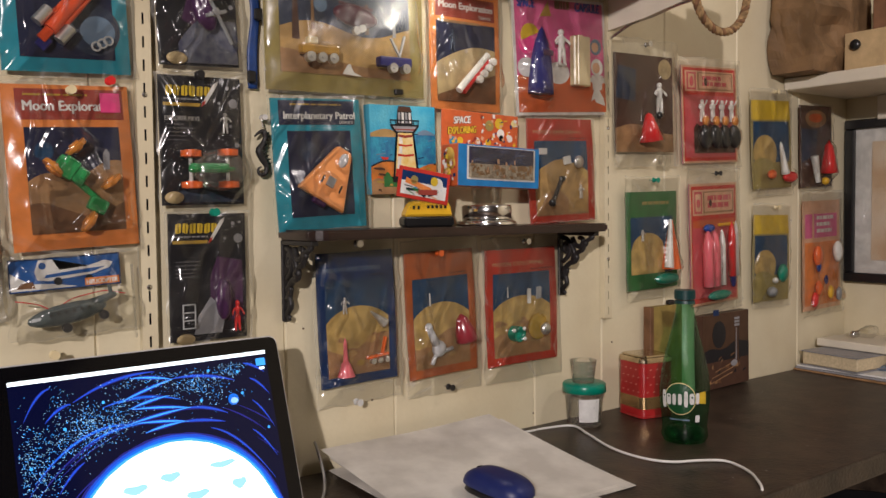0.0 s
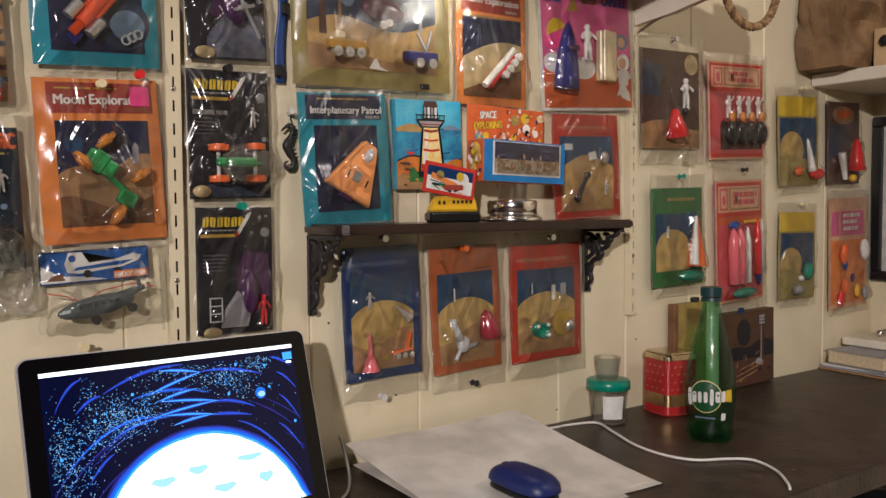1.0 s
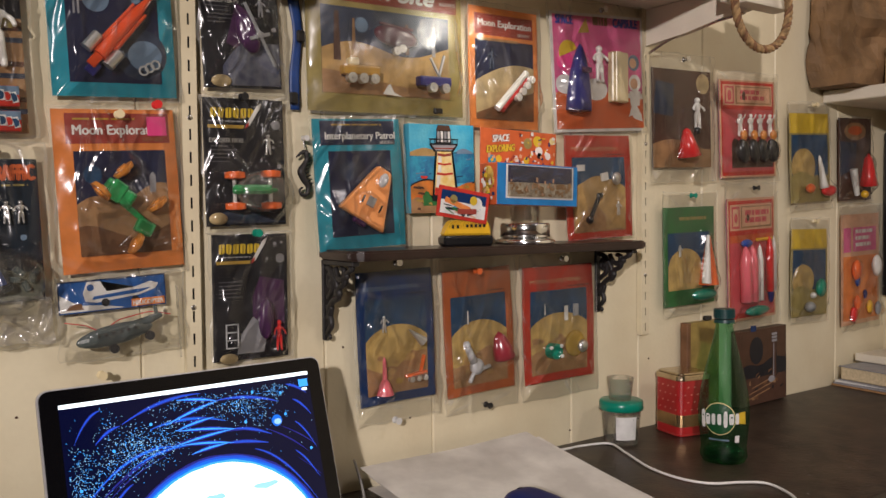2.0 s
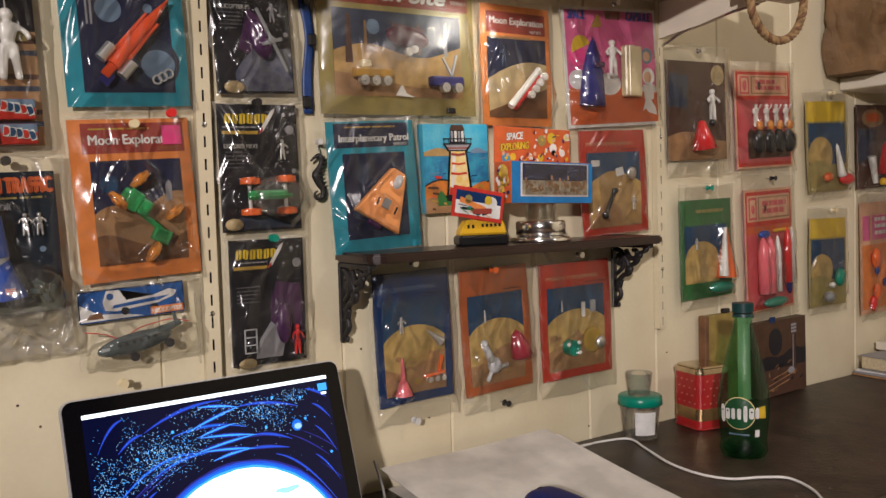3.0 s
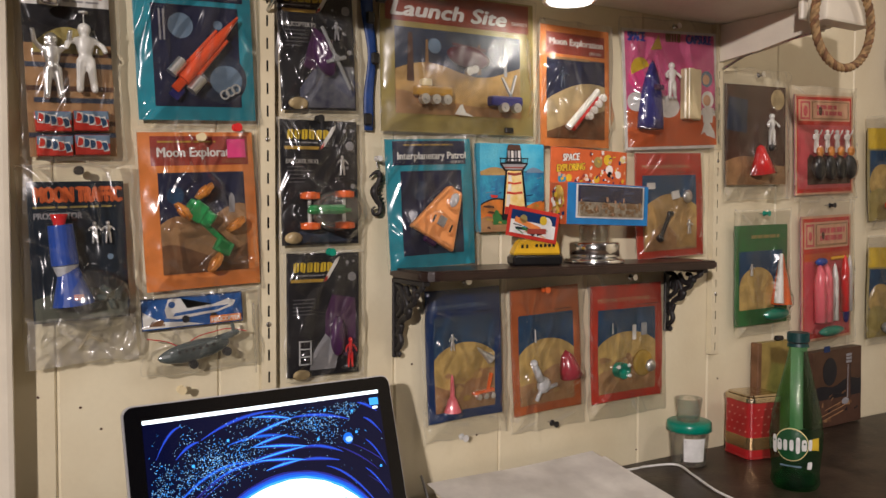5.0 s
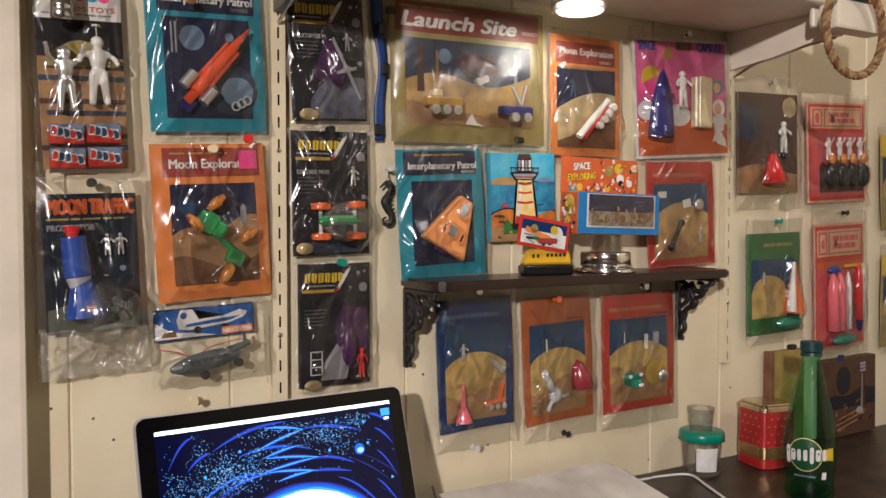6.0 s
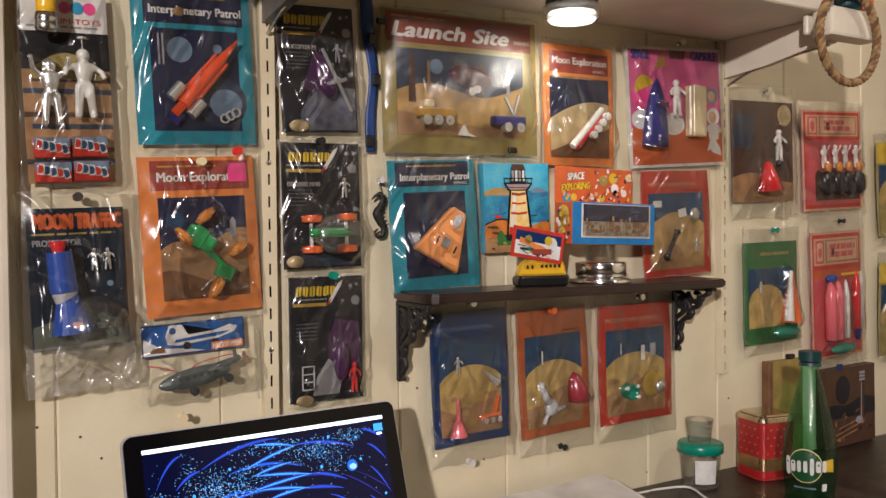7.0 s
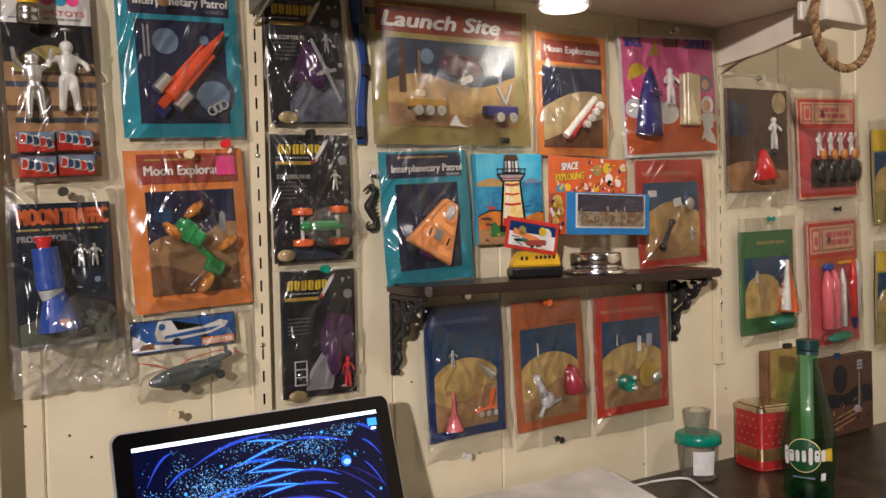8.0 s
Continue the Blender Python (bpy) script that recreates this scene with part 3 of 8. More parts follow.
def figure_bm(h, wide=1.0, arms=((1, -0.6), (-1, -0.6))):
    """A small standing moulded figure as one plain mesh, feet at z 0."""
    bm = bmesh.new()
    add_ball(bm, 0.098 * h, T(0, 0, 0.900 * h), 12)
    add_cone(bm, 0.075 * h, 0.13 * h, 0.26 * h, T(0, 0, 0.66 * h) @ Matrix.Diagonal((1.1 * wide, 0.7, 1, 1)), 14)
    add_cone(bm, 0.05 * h, 0.045 * h, 0.1 * h, T(0, 0, 0.82 * h), 10)
    add_ball(bm, 0.12 * h, T(0, 0, 0.66 * h) @ Matrix.Diagonal((1.05 * wide, 0.75, 1.35, 1)), 10)
    add_ball(bm, 0.10 * h, T(0, 0, 0.49 * h) @ Matrix.Diagonal((1.1, 0.75, 0.8, 1)), 10)
    for s in (-1, 1):
        add_cone(bm, 0.050 * h, 0.072 * h, 0.46 * h, T(s * 0.080 * h, 0, 0.25 * h, 0, -s * 5), 8)
        add_ball(bm, 0.05 * h, T(s * 0.10 * h, -0.02 * h, 0.02 * h) @ Matrix.Diagonal((1, 1.5, 0.6, 1)), 8)
    for s, lift in arms:
        a = Vector((s * 0.13 * h, 0, 0.74 * h))
        e = a + Vector((s * 0.11 * h, -0.03 * h, lift * 0.13 * h))
        f = e + Vector((s * 0.02 * h, -0.06 * h, (0.17 if lift > 0 else -0.10) * h))
        for p, q in ((a, e), (e, f)):
            d = q - p
            add_cone(bm, 0.044 * h, 0.037 * h, d.length * 1.1, Matrix.Translation((p + q) / 2) @ d.to_track_quat("Z", "Y").to_matrix().to_4x4(), 8)
    return melted(bm, 0.024 * h)


MOON = "Moon Exploration"


def wheel(r, t, m=Matrix()):
    """A little wheel that faces out of the card, with a sunk face."""
    bm = cone(r, r, t, m @ T(0, 0, 0, 90), 18)
    add_cone(bm, r * 0.35, r * 0.25, t * 1.4, m @ T(0, 0, 0, 90), 10)
    return bm


# two moulded figures with four small gum boxes
p = Pack("gum_toy_pack", "clear bag with two moulded space figures and four gum boxes", 0.158, 1.279, 0.082, 0.188, 2.4, C["tan"])
p.panel("header", 0.0, 0.80, 1.0, 1.0, C["white"])
p.panel("night_sky", 0.0, 0.60, 1.0, 0.80, C["black"])
p.ground("far_hill", 0.1, 0.9, lambda s: 0.60 + 0.09 * math.sin(math.pi * s), 0.55, C["olive"], 2)
for i in range(9):
    v = 0.04 + 0.062 * i
    p.panel("rock_stripe", 0.0 if i % 2 else 0.08, v, 1.0, v + 0.026, C[("tan", "slate", "dark_brown")[i % 3]], 1.5 + (i % 2) * 0.5)
for k, (u, c) in enumerate(((0.36, "hot_pink"), (0.52, "pink"), (0.66, "sky"), (0.80, "hot_pink"))):
    p.disc("letter_shape", u, 0.93, 0.0062, C[c], 3, seg=10)
p.words("header_words", "GUM-TOYS", 0.62, 0.845, 0.05, 0.0052, C["red"], 3)
p.bars("small_print", 0.08, 0.815, 0.95, 0.832, 1, C["grey"], 3, 4)
p.toy("silver_figure", figure_bm(0.066, 1.0, ((1, 0.9), (-1, 0.9))), SILVER, 0.30, 0.30, 0.008, label="silver moulded space figure", smooth=True)
bm = figure_bm(0.070, 1.0, ((1, -0.6), (-1, -0.3)))
add_cone(bm, 0.0006, 0.0006, 0.014, T(0, 0, 0.075), 6)
add_cone(bm, 0.0045, 0.0045, 0.0012, T(0, 0, 0.080), 12)
p.toy("white_figure", bm, P["white"], 0.68, 0.34, 0.008, label="white moulded space figure", smooth=True)
for u, v in ((0.27, 0.185), (0.70, 0.19), (0.27, 0.055), (0.70, 0.06)):
    gb = p.toy("gum_box", box(0.033, 0.009, 0.020, Matrix(), 0.0008), C["red"], u, v, 0.006, label="red and blue gum box")
    q = p.at(u, v)
    bm = box(0.0328, 0.0005, 0.0085, T(q.x, q.y - 0.0108, q.z + 0.0054))
    part("blue_band", bm, C["pale_blue"], gb)
    bm = bmesh.new()
    for i in range(5):
        add_box(bm, 0.0056, 0.0005, 0.0105 - 0.0012 * (i % 2), T(q.x - 0.0115 + 0.0058 * i, q.y - 0.0112, q.z + 0.0030 - 0.0011 * i, 0, 10 - 6 * i))
    part("lettering_shape", bm, C["white"], gb)
    for i in range(5):
        at = T(q.x - 0.0115 + 0.0058 * i, q.y - 0.0116, q.z + 0.0030 - 0.0011 * i, 0, 10 - 6 * i) @ Matrix.Diagonal((0.82, 1, 1.35, 1))
        bm = cone(0.0030, 0.0030, 0.0005, at @ T(0, 0, 0, 90), 9)
        add_box(bm, 0.0022, 0.0005, 0.0062, at @ T(-0.0018, 0.00005, 0))
        part("lettering_fill", bm, C["red" if i % 3 == 0 else "steel_blue"], gb)
p.film(0.008, 0.008, 0.006, 0.01, 0.017, 1)

# teal card with an orange rocket
p = Pack("rocket_toy_pack", "teal bagged card with an orange toy rocket and chrome boosters", 0.285, 1.3105, 0.127, 0.163, 2.6, C["teal"])
p.panel("header", 0.10, 0.79, 0.93, 0.985, C["navy"])
p.words("title", "Interplanetary Patrol", 0.53, 0.850, 0.098, 0.0088, C["white"], 3, bold=0.05)
p.words("series_word", "SERIES", 0.80, 0.808, 0.020, 0.0036, C["grey"], 3)
p.bars("maker_line", 0.2, 0.95, 0.85, 0.97, 1, C["gold"], 3, 3)
p.panel("picture", 0.14, 0.09, 0.88, 0.755, C["navy"])
p.disc("far_planet", 0.38, 0.62, 0.0135, C["pale_blue"], 2)
p.disc("small_moon", 0.70, 0.635, 0.0050, C["pale_blue"], 2)
p.disc("big_planet", 0.72, 0.28, 0.027, C["slate"], 1.8)
p.disc("planet_light", 0.75, 0.27, 0.018, C["pale_blue"], 2.2, squash=0.9)
p.poly("launch_gantry", [(0.20, 0.52), (0.215, 0.52), (0.215, 0.72), (0.20, 0.72)], C["grey"], 2)
p.poly("launch_gantry", [(0.235, 0.52), (0.25, 0.52), (0.25, 0.72), (0.235, 0.72)], C["grey"], 2)
p.stars("stars", 0.18, 0.3, 0.84, 0.77, 14, C["grey"], 2, 2, 0.0006)
bm = cone(0.0075, 0.0062, 0.060, T(0, 0, -0.006))
add_cone(bm, 0.0062, 0.0012, 0.034, T(0, 0, 0.041))
for s in (-1, 1):
    add_cone(bm, 0.0030, 0.0016, 0.052, T(s * 0.0078, -0.001, 0.004))
add_box(bm, 0.010, 0.004, 0.016, T(0, 0, -0.042), 0.001)
rocket = p.toy("rocket", bm, P["redorange"], 0.55, 0.42, 0.010, -42, label="orange toy rocket", smooth=False)
for s, w in ((-1, 0.38), (1, 0.62)):
    p.toy("booster", cone(0.0062, 0.0062, 0.019, T(s * 0.0135, -0.001, -0.030)), SILVER, 0.55, 0.42, 0.010, -42, rocket, "chrome plated booster")
p.toy("fin", box(0.012, 0.003, 0.014, T(0.004, 0, -0.05), 0.001), P["indigo"], 0.55, 0.42, 0.008, -42, rocket, "dark blue fin")
for i in range(3):
    bm = tube([(0.0045 * math.cos(k * 0.449), 0, 0.0045 * math.sin(k * 0.449)) for k in range(14)], 0.0011, 8, True)
    p.toy("spare_wheel", bm, P["clear"], 0.72 + 0.05 * i, 0.17 + 0.02 * i, 0.006, 0, label="clear plastic spare wheel", smooth=True)
p.toy("paper_tag", ball(0.0055, Matrix.Diagonal((1.1, 0.4, 0.9, 1)), 8), C["tan"], 0.36, 0.845, 0.016, label="crumpled paper tag")
p.film(0.002, 0.006, 0.006, 0.012, 0.016, 2)
p.pin(0.80, -0.05, P["red"], "red push pin")

# orange card with a green and orange rover
p = Pack("rover_toy_pack", "orange bagged card with a green toy moon rover and orange wheels", 0.289, 1.131, 0.125, 0.170, 2.8, C["orange"], bow=0.003)
p.panel("header", 0.10, 0.79, 0.95, 0.975, C["dark_red"])
p.words("title", MOON, 0.53, 0.845, 0.094, 0.0100, C["white"], 3, bold=0.05)
p.bars("maker_line", 0.16, 0.925, 0.8, 0.945, 1, C["gold"], 3, 5)
p.words("series_word", "SERIES", 0.80, 0.80, 0.022, 0.004, C["tan"], 3)
p.panel("price_sticker", 0.76, 0.835, 0.925, 0.955, C["hot_pink"], 5, label="hot pink price sticker")
p.panel("picture", 0.15, 0.10, 0.90, 0.745, C["navy"])
p.ground("moon_ground", 0.15, 0.90, lambda s: 0.42 + 0.10 * s + 0.03 * math.sin(9 * s), 0.10, C["tan"])
p.ground("near_ground", 0.15, 0.90, lambda s: 0.24 + 0.05 * math.sin(6 * s + 1), 0.10, C["brown"], 3)
p.disc("far_planet", 0.29, 0.60, 0.0095, C["steel_blue"], 2)
p.poly("small_print_figure", [(0.75, 0.48), (0.80, 0.48), (0.805, 0.58), (0.78, 0.61), (0.75, 0.58)], C["grey"], 3)
rover = p.toy("rover", add_box(add_box(box(0.034, 0.010, 0.018, Matrix(), 0.003, 2), 0.016, 0.006, 0.022, T(-0.004, -0.004, 0.0), 0.002, 2), 0.006, 0.005, 0.010, T(0.012, -0.006, 0.002), 0.0015), P["green"], 0.47, 0.48, 0.011, -38, label="green toy rover body", smooth=False)
p.toy("rear_body", box(0.020, 0.010, 0.016, Matrix(), 0.003, 2), P["green"], 0.66, 0.26, 0.010, -30, rover)
for u, v, a in ((0.33, 0.50, 40), (0.52, 0.62, -50), (0.78, 0.40, -55), (0.58, 0.16, -35)):
    bm = cone(0.0125, 0.0115, 0.0050, T(0, 0, 0, 0, 90), 24)
    add_cone(bm, 0.0060, 0.0050, 0.010, T(0, 0, 0, 0, 90), 20)
    bm = melted(bm, 0.0008)
    p.toy("wheel", bm, P["amber"], u, v, 0.012, a, rover, "amber orange plastic wheel", False)
p.toy("axle", box(0.052, 0.005, 0.006, Matrix(), 0.001), P["green"], 0.58, 0.36, 0.009, -45, rover)
p.toy("cover_sheet", quad(0.085, 0.05), FILM_STIFF, 0.55, 0.27, 0.017, 6, label="clear stiff film")
p.film(0.004, 0.004, 0.008, 0.004, 0.018, 3)
p.pin(0.52, 0.965, P["cream"], "tan push pin")

# dark card with a blue rocket and dome
p = Pack("moon_traffic_pack", "dark navy bagged card with a blue toy rocket and clear dome", 0.165, 1.089, 0.092, 0.142, 2.0, C["night"], bow=0.0025)
p.words("title", "MOON TRAFFIC", 0.52, 0.855, 0.082, 0.0150, C["deep_orange"], 3, bold=0.10)
p.bars("subtitle", 0.05, 0.80, 0.97, 0.825, 1, C["olive"], 3, 8)
p.words("product_word", "PROSPECTOR", 0.30, 0.735, 0.045, 0.0062, C["grey"], 3, bold=0.05)
p.stars("stars", 0.05, 0.1, 0.95, 0.7, 40, C["grey"], 2, 3, 0.0006)
p.disc("far_planet", 0.82, 0.45, 0.003, C["pale_blue"], 2)
p.ground("card_ground", 0.02, 0.98, lambda s: 0.17 + 0.06 * math.sin(3 * s), 0.01, C["stone"], 2)
rocket = p.toy("rocket", cone(0.0130, 0.0118, 0.040), P["blue"], 0.31, 0.555, 0.015, 4, label="blue toy rocket")
p.toy("nozzle", cone(0.0045, 0.0085, 0.013), P["red"], 0.29, 0.725, 0.014, 0, rocket, "red nozzle")
bm = cone(0.0200, 0.0125, 0.026)
add_cone(bm, 0.0125, 0.0095, 0.012, T(0, 0, 0.019))
p.toy("white_collar", cone(0.0096, 0.0122, 0.010), P["silver"], 0.335, 0.375, 0.015, 5, rocket, "silver white collar")
p.toy("capsule", bm, P["blue"], 0.38, 0.22, 0.015, 5, rocket, "blue capsule with a small flag")
q = p.at(0.42, 0.19)
fl = part("flag_sticker", box(0.009, 0.0004, 0.006, T(q.x, q.y - 0.0345, q.z, -18)), C["white"], rocket, "small striped flag sticker")
bm = bmesh.new()
for i in range(3):
    add_box(bm, 0.009, 0.0004, 0.001, T(q.x, q.y - 0.0349 + 0.0006 * (i - 1), q.z - 0.002 + 0.002 * i, -18))
part("flag_stripes", bm, C["red"], fl)
for u in (0.66, 0.80):
    p.toy("silver_figure", figure_bm(0.023, 1.1), SILVER, u, 0.55, 0.006, label="tiny silver moulded figure", smooth=True)
bm = bmesh.new()
bmesh.ops.create_uvsphere(bm, u_segments=24, v_segments=14, radius=0.034, matrix=Matrix.Diagonal((1.1, 1.05, 0.95, 1)))
p.toy("dome", bm, DOMEPL, 0.60, 0.14, 0.006, label="clear plastic dome", smooth=True)
bm = bmesh.new()
for i in range(11):
    add_box(bm, 0.011, 0.006, 0.006, T(-0.044 + 0.0056 * i, 0.002 * (i % 3), 0.009 * math.sin(i * 2.1) + 0.0004 * i, 0, 31 * i), 0.001)
p.toy("moulded_rubble", bm, P["greygreen"], 0.80, 0.14, 0.008, label="grey green moulded pieces")
p.film(0.010, 0.009, 0.046, 0.017, 0.030, 4)
rng = random.Random(77)
bm = bmesh.new()
g = []
for j in range(24):
    row = []
    for i in range(40):
        x, z = -0.054 + 0.104 * i / 39, -0.114 + 0.048 * j / 23
        q = Vector((x * 60, z * 60, 4))
        row.append(bm.verts.new((x + 0.003 * noise.noise(q * 0.6), -0.010 - 0.013 * abs(noise.noise(q)) - 0.003 * noise.noise(q * 2.3) * (j / 23), z + 0.004 * noise.noise(q * 0.5 + Vector((5, 5, 5))))))
    g.append(row)
for j in range(23):
    for i in range(39):
        bm.faces.new((g[j][i], g[j][i + 1], g[j + 1][i + 1], g[j + 1][i]))
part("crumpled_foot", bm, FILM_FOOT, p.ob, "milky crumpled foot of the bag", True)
bm = bmesh.new()
add_box(bm, 0.003, 0.004, 0.022, T(0, 0, 0, 0, 35), 0.001)
add_box(bm, 0.003, 0.004, 0.018, T(0.009, 0, 0.001, 0, -60), 0.001)
p.toy("loose_piece", bm, P["cream"], 0.50, -0.14, 0.008, label="tan loose moulded piece in the bag's foot")
p.pin(0.52, 1.075, STEEL, "steel push pin")

# clear bag with a grey-green helicopter
p = Pack("helicopter_toy_pack", "clear zip bag with a blue header and a grey-green toy aircraft", 0.280, 1.021, 0.110, 0.034, 2.6, C["blue"])
p.panel("sky_print", 0.01, 0.02, 0.99, 0.95, C["poster_blue"], 0.6)
p.poly("cloud_print", [(0.01, 0.05), (0.60, 0.05), (0.40, 0.18), (0.18, 0.24), (0.01, 0.60)], C["white"], 1.4)
p.poly("plane_print", [(0.24, 0.34), (0.34, 0.28), (0.74, 0.40), (0.90, 0.56), (0.93, 0.72), (0.85, 0.80), (0.70, 0.66), (0.44, 0.60), (0.38, 0.94), (0.26, 0.94), (0.22, 0.60)], C["white"], 2)
p.poly("plane_stripe", [(0.30, 0.38), (0.74, 0.47), (0.86, 0.60), (0.70, 0.58), (0.32, 0.48)], C["poster_blue"], 3)
p.disc("nose_print", 0.29, 0.76, 0.0036, C["poster_blue"], 3, seg=14)
for u in (0.42, 0.70):
    p.disc("wheel_print", u, 0.26, 0.0042, C["black"], 3.5, seg=14)
p.panel("word_panel", 0.66, 0.05, 0.98, 0.28, C["orange"], 4)
p.words("product_word", "HELICOPTER", 0.82, 0.09, 0.032, 0.0045, C["white"], 5, bold=0.05)
p.poly("bug_print", [(0.06, 0.12), (0.22, 0.10), (0.20, 0.30), (0.10, 0.28)], C["brown"], 2)
bm = bmesh.new()
add_ball(bm, 0.011, Matrix.Diagonal((3.6, 0.8, 1.0, 1)), 16)
add_cone(bm, 0.006, 0.003, 0.03, T(0.036, 0, 0.006, 0, 80), 10)
add_box(bm, 0.004, 0.003, 0.016, T(0.046, 0, 0.012), 0.001)
add_box(bm, 0.03, 0.02, 0.002, T(-0.004, 0, 0.006), 0.0006)
air = p.toy("aircraft", bm, P["greygreen"], 0.46, -0.72, 0.013, 8, label="grey-green toy aircraft", smooth=False)
for i in range(6):
    p.toy("window", cone(0.0017, 0.0017, 0.001, T(-0.018 + 0.0075 * i, -0.0090, 0.003, 90), 10), P["black"], 0.46, -0.72, 0.013, 8, air)
for u, v in ((0.44, -1.15), (0.78, -0.88)):
    p.toy("wheel", wheel(0.0048, 0.006), P["black"], u, v, 0.014, 0, air, "black wheel")
q = [p.at(u, v) + Vector((0, -0.012, 0)) for u, v in ((0.02, -0.2), (0.2, -0.35), (0.34, -0.55), (0.5, -0.3), (0.66, -0.2), (0.82, -0.15), (1.0, -0.3))]
part("string", tube(curve_pts(q, 6), 0.0006, 6), P["red"], p.ob, "thin red string", True)
p.film(0.004, 0.020, 0.050, 0.004, 0.014, 5)
p.toy("zip_strip", box(0.0022, 0.002, 0.08), FILM_RIM, 1.10, -0.6, 0.004, 0, label="clear zip strip")
p.pin(0.32, -1.95, P["cream"], "tan push pin")


# black cards with yellow lettering
def star_card(name, label, x, z, w, h, tilt, word, seed):
    p = Pack(name, label, x, z, w, h, tilt, C["black"])
    for i in range(6):
        u = 0.125 + 0.092 * i
        low, high = (0.0, 0.012, 0.0, 0.006, 0.0, 0.010)[i], (0.008, 0.0, 0.004, 0.0, 0.008, 0.0)[i]
        p.poly("lettering_shape", [(u - 0.040, 0.848 + low), (u - 0.006, 0.844), (u - 0.002, 0.926), (u - 0.034, 0.922 - high)], C["yellow"], 2)
        p.poly("lettering_shape", [(u + 0.004, 0.844), (u + 0.034 - low, 0.848 + high), (u + 0.040, 0.920 - low), (u + 0.008, 0.926)], C["yellow"], 2)
    p.poly("printed_rocket", [(0.50, 0.765), (0.56, 0.79), (0.70, 0.93), (0.72, 0.97), (0.66, 0.945), (0.53, 0.81)], C["white"], 4)
    p.poly("printed_flame", [(0.50, 0.765), (0.545, 0.785), (0.56, 0.82), (0.52, 0.80)], C["red"], 5)
    p.bars("subtitle", 0.06, 0.805, 0.50, 0.825, 1, C["grey"], 3, seed)
    p.poly("orange_line", [(0.05, 0.765), (0.48, 0.765), (0.50, 0.79), (0.05, 0.79)], C["gold"], 3)
    if word:
        p.words("product_word", word, 0.27, 0.655, 0.040, 0.0048, C["faded_white"], 3, bold=0.05)
    p.bars("small_print", 0.08, 0.48, 0.40, 0.63, 5, C["faded_print"], 3, seed + 1, 0.68)
    p.stars("stars", 0.55, 0.45, 0.97, 0.98, 34, C["grey"], 2, seed, 0.0009)
    for u, v, r in ((0.90, 0.80, 0.0055), (0.83, 0.92, 0.0022), (0.92, 0.93, 0.0016), (0.72, 0.80, 0.0016), (0.93, 0.47, 0.0028), (0.86, 0.62, 0.0018)):
        p.disc("printed_moon", u, v, r, C["grey"], 2.5, seg=14)
    return p


p = star_card("helicopter_card_pack", "black bagged card with a purple toy helicopter and grey rotor", 0.427, 1.322, 0.094, 0.146, 2.6, "HELICOPTER P5", 11)
p.poly("purple_print", [(0.30, 0.35), (0.60, 0.25), (0.72, 0.55), (0.45, 0.66)], C["purple"], 2.6)
p.ground("printed_moon_ground", 0.24, 0.98, lambda s: 0.10 + 0.27 * math.sin(min(1.9, 2.6 * s + 0.25)), 0.02, C["moon_grey"], 3)
heli = p.toy("helicopter", ball(0.014, Matrix.Diagonal((0.9, 0.6, 1.7, 1)), 14), P["purple"], 0.55, 0.42, 0.009, 20, label="dark purple toy helicopter", smooth=True)
p.toy("rotor_blade", box(0.0042, 0.0016, 0.078, Matrix(), 0.0006), P["grey"], 0.66, 0.40, 0.019, -155, heli, "grey rotor blade")
p.toy("rotor_blade", box(0.0042, 0.0016, 0.026, Matrix(), 0.0006), P["grey"], 0.66, 0.39, 0.0185, -75, heli, "grey rotor blade")
p.toy("rotor_hub", cone(0.0045, 0.004, 0.006, T(0, 0, 0, 90)), P["grey"], 0.66, 0.40, 0.018, 0, heli)
p.toy("white_figure", figure_bm(0.022), C["grey"], 0.76, 0.56, 0.002, label="tiny printed grey figure", smooth=True)
p.toy("coin_badge", ball(0.011, Matrix.Diagonal((1.1, 0.25, 0.65, 1)), 16), C["moon"], 0.20, 0.05, 0.004, label="tan oval badge", smooth=True)
p.film(0.004, 0.006, 0.008, 0.002, 0.016, 6)
p.pin(0.44, -0.075, P["black"], "black push pin")

p = star_card("buggy_card_pack", "black bagged card with a green toy buggy and orange wheels", 0.430, 1.164, 0.097, 0.146, 1.0, "EXPLORER MKV2", 21)
p.ground("printed_moon_ground", 0.1, 0.98, lambda s: 0.08 + 0.05 * math.sin(5 * s), 0.02, C["slate"], 3)
bug = p.toy("buggy", box(0.046, 0.009, 0.011, Matrix(), 0.003, 2), P["green"], 0.52, 0.285, 0.014, 0, label="green toy buggy body")
p.toy("side_frame", box(0.055, 0.006, 0.005, Matrix(), 0.002), P["green"], 0.54, 0.275, 0.018, 0, bug)
for u, v in ((0.31, 0.395), (0.76, 0.405), (0.31, 0.155), (0.76, 0.155)):
    bm = cone(0.0115, 0.0115, 0.0068, Matrix(), 22)
    add_cone(bm, 0.008, 0.007, 0.0085, Matrix(), 16)
    p.toy("wheel", bm, P["orange"], u, v, 0.013, 0, bug, "orange wheel seen edge on")
for u in (0.31, 0.76):
    p.toy("axle", cone(0.0022, 0.0022, 0.03), P["clear"], u, 0.275, 0.011, 0, bug)
p.toy("silver_figure", figure_bm(0.024), SILVER, 0.78, 0.56, 0.004, label="tiny silver moulded figure", smooth=True)
bm = bmesh.new()
bmesh.ops.create_uvsphere(bm, u_segments=24, v_segments=14, radius=0.032, matrix=Matrix.Diagonal((1.0, 0.45, 0.75, 1)))
p.toy("blister", bm, DOMEPL, 0.66, 0.27, 0.012, label="clear blister dome", smooth=True)
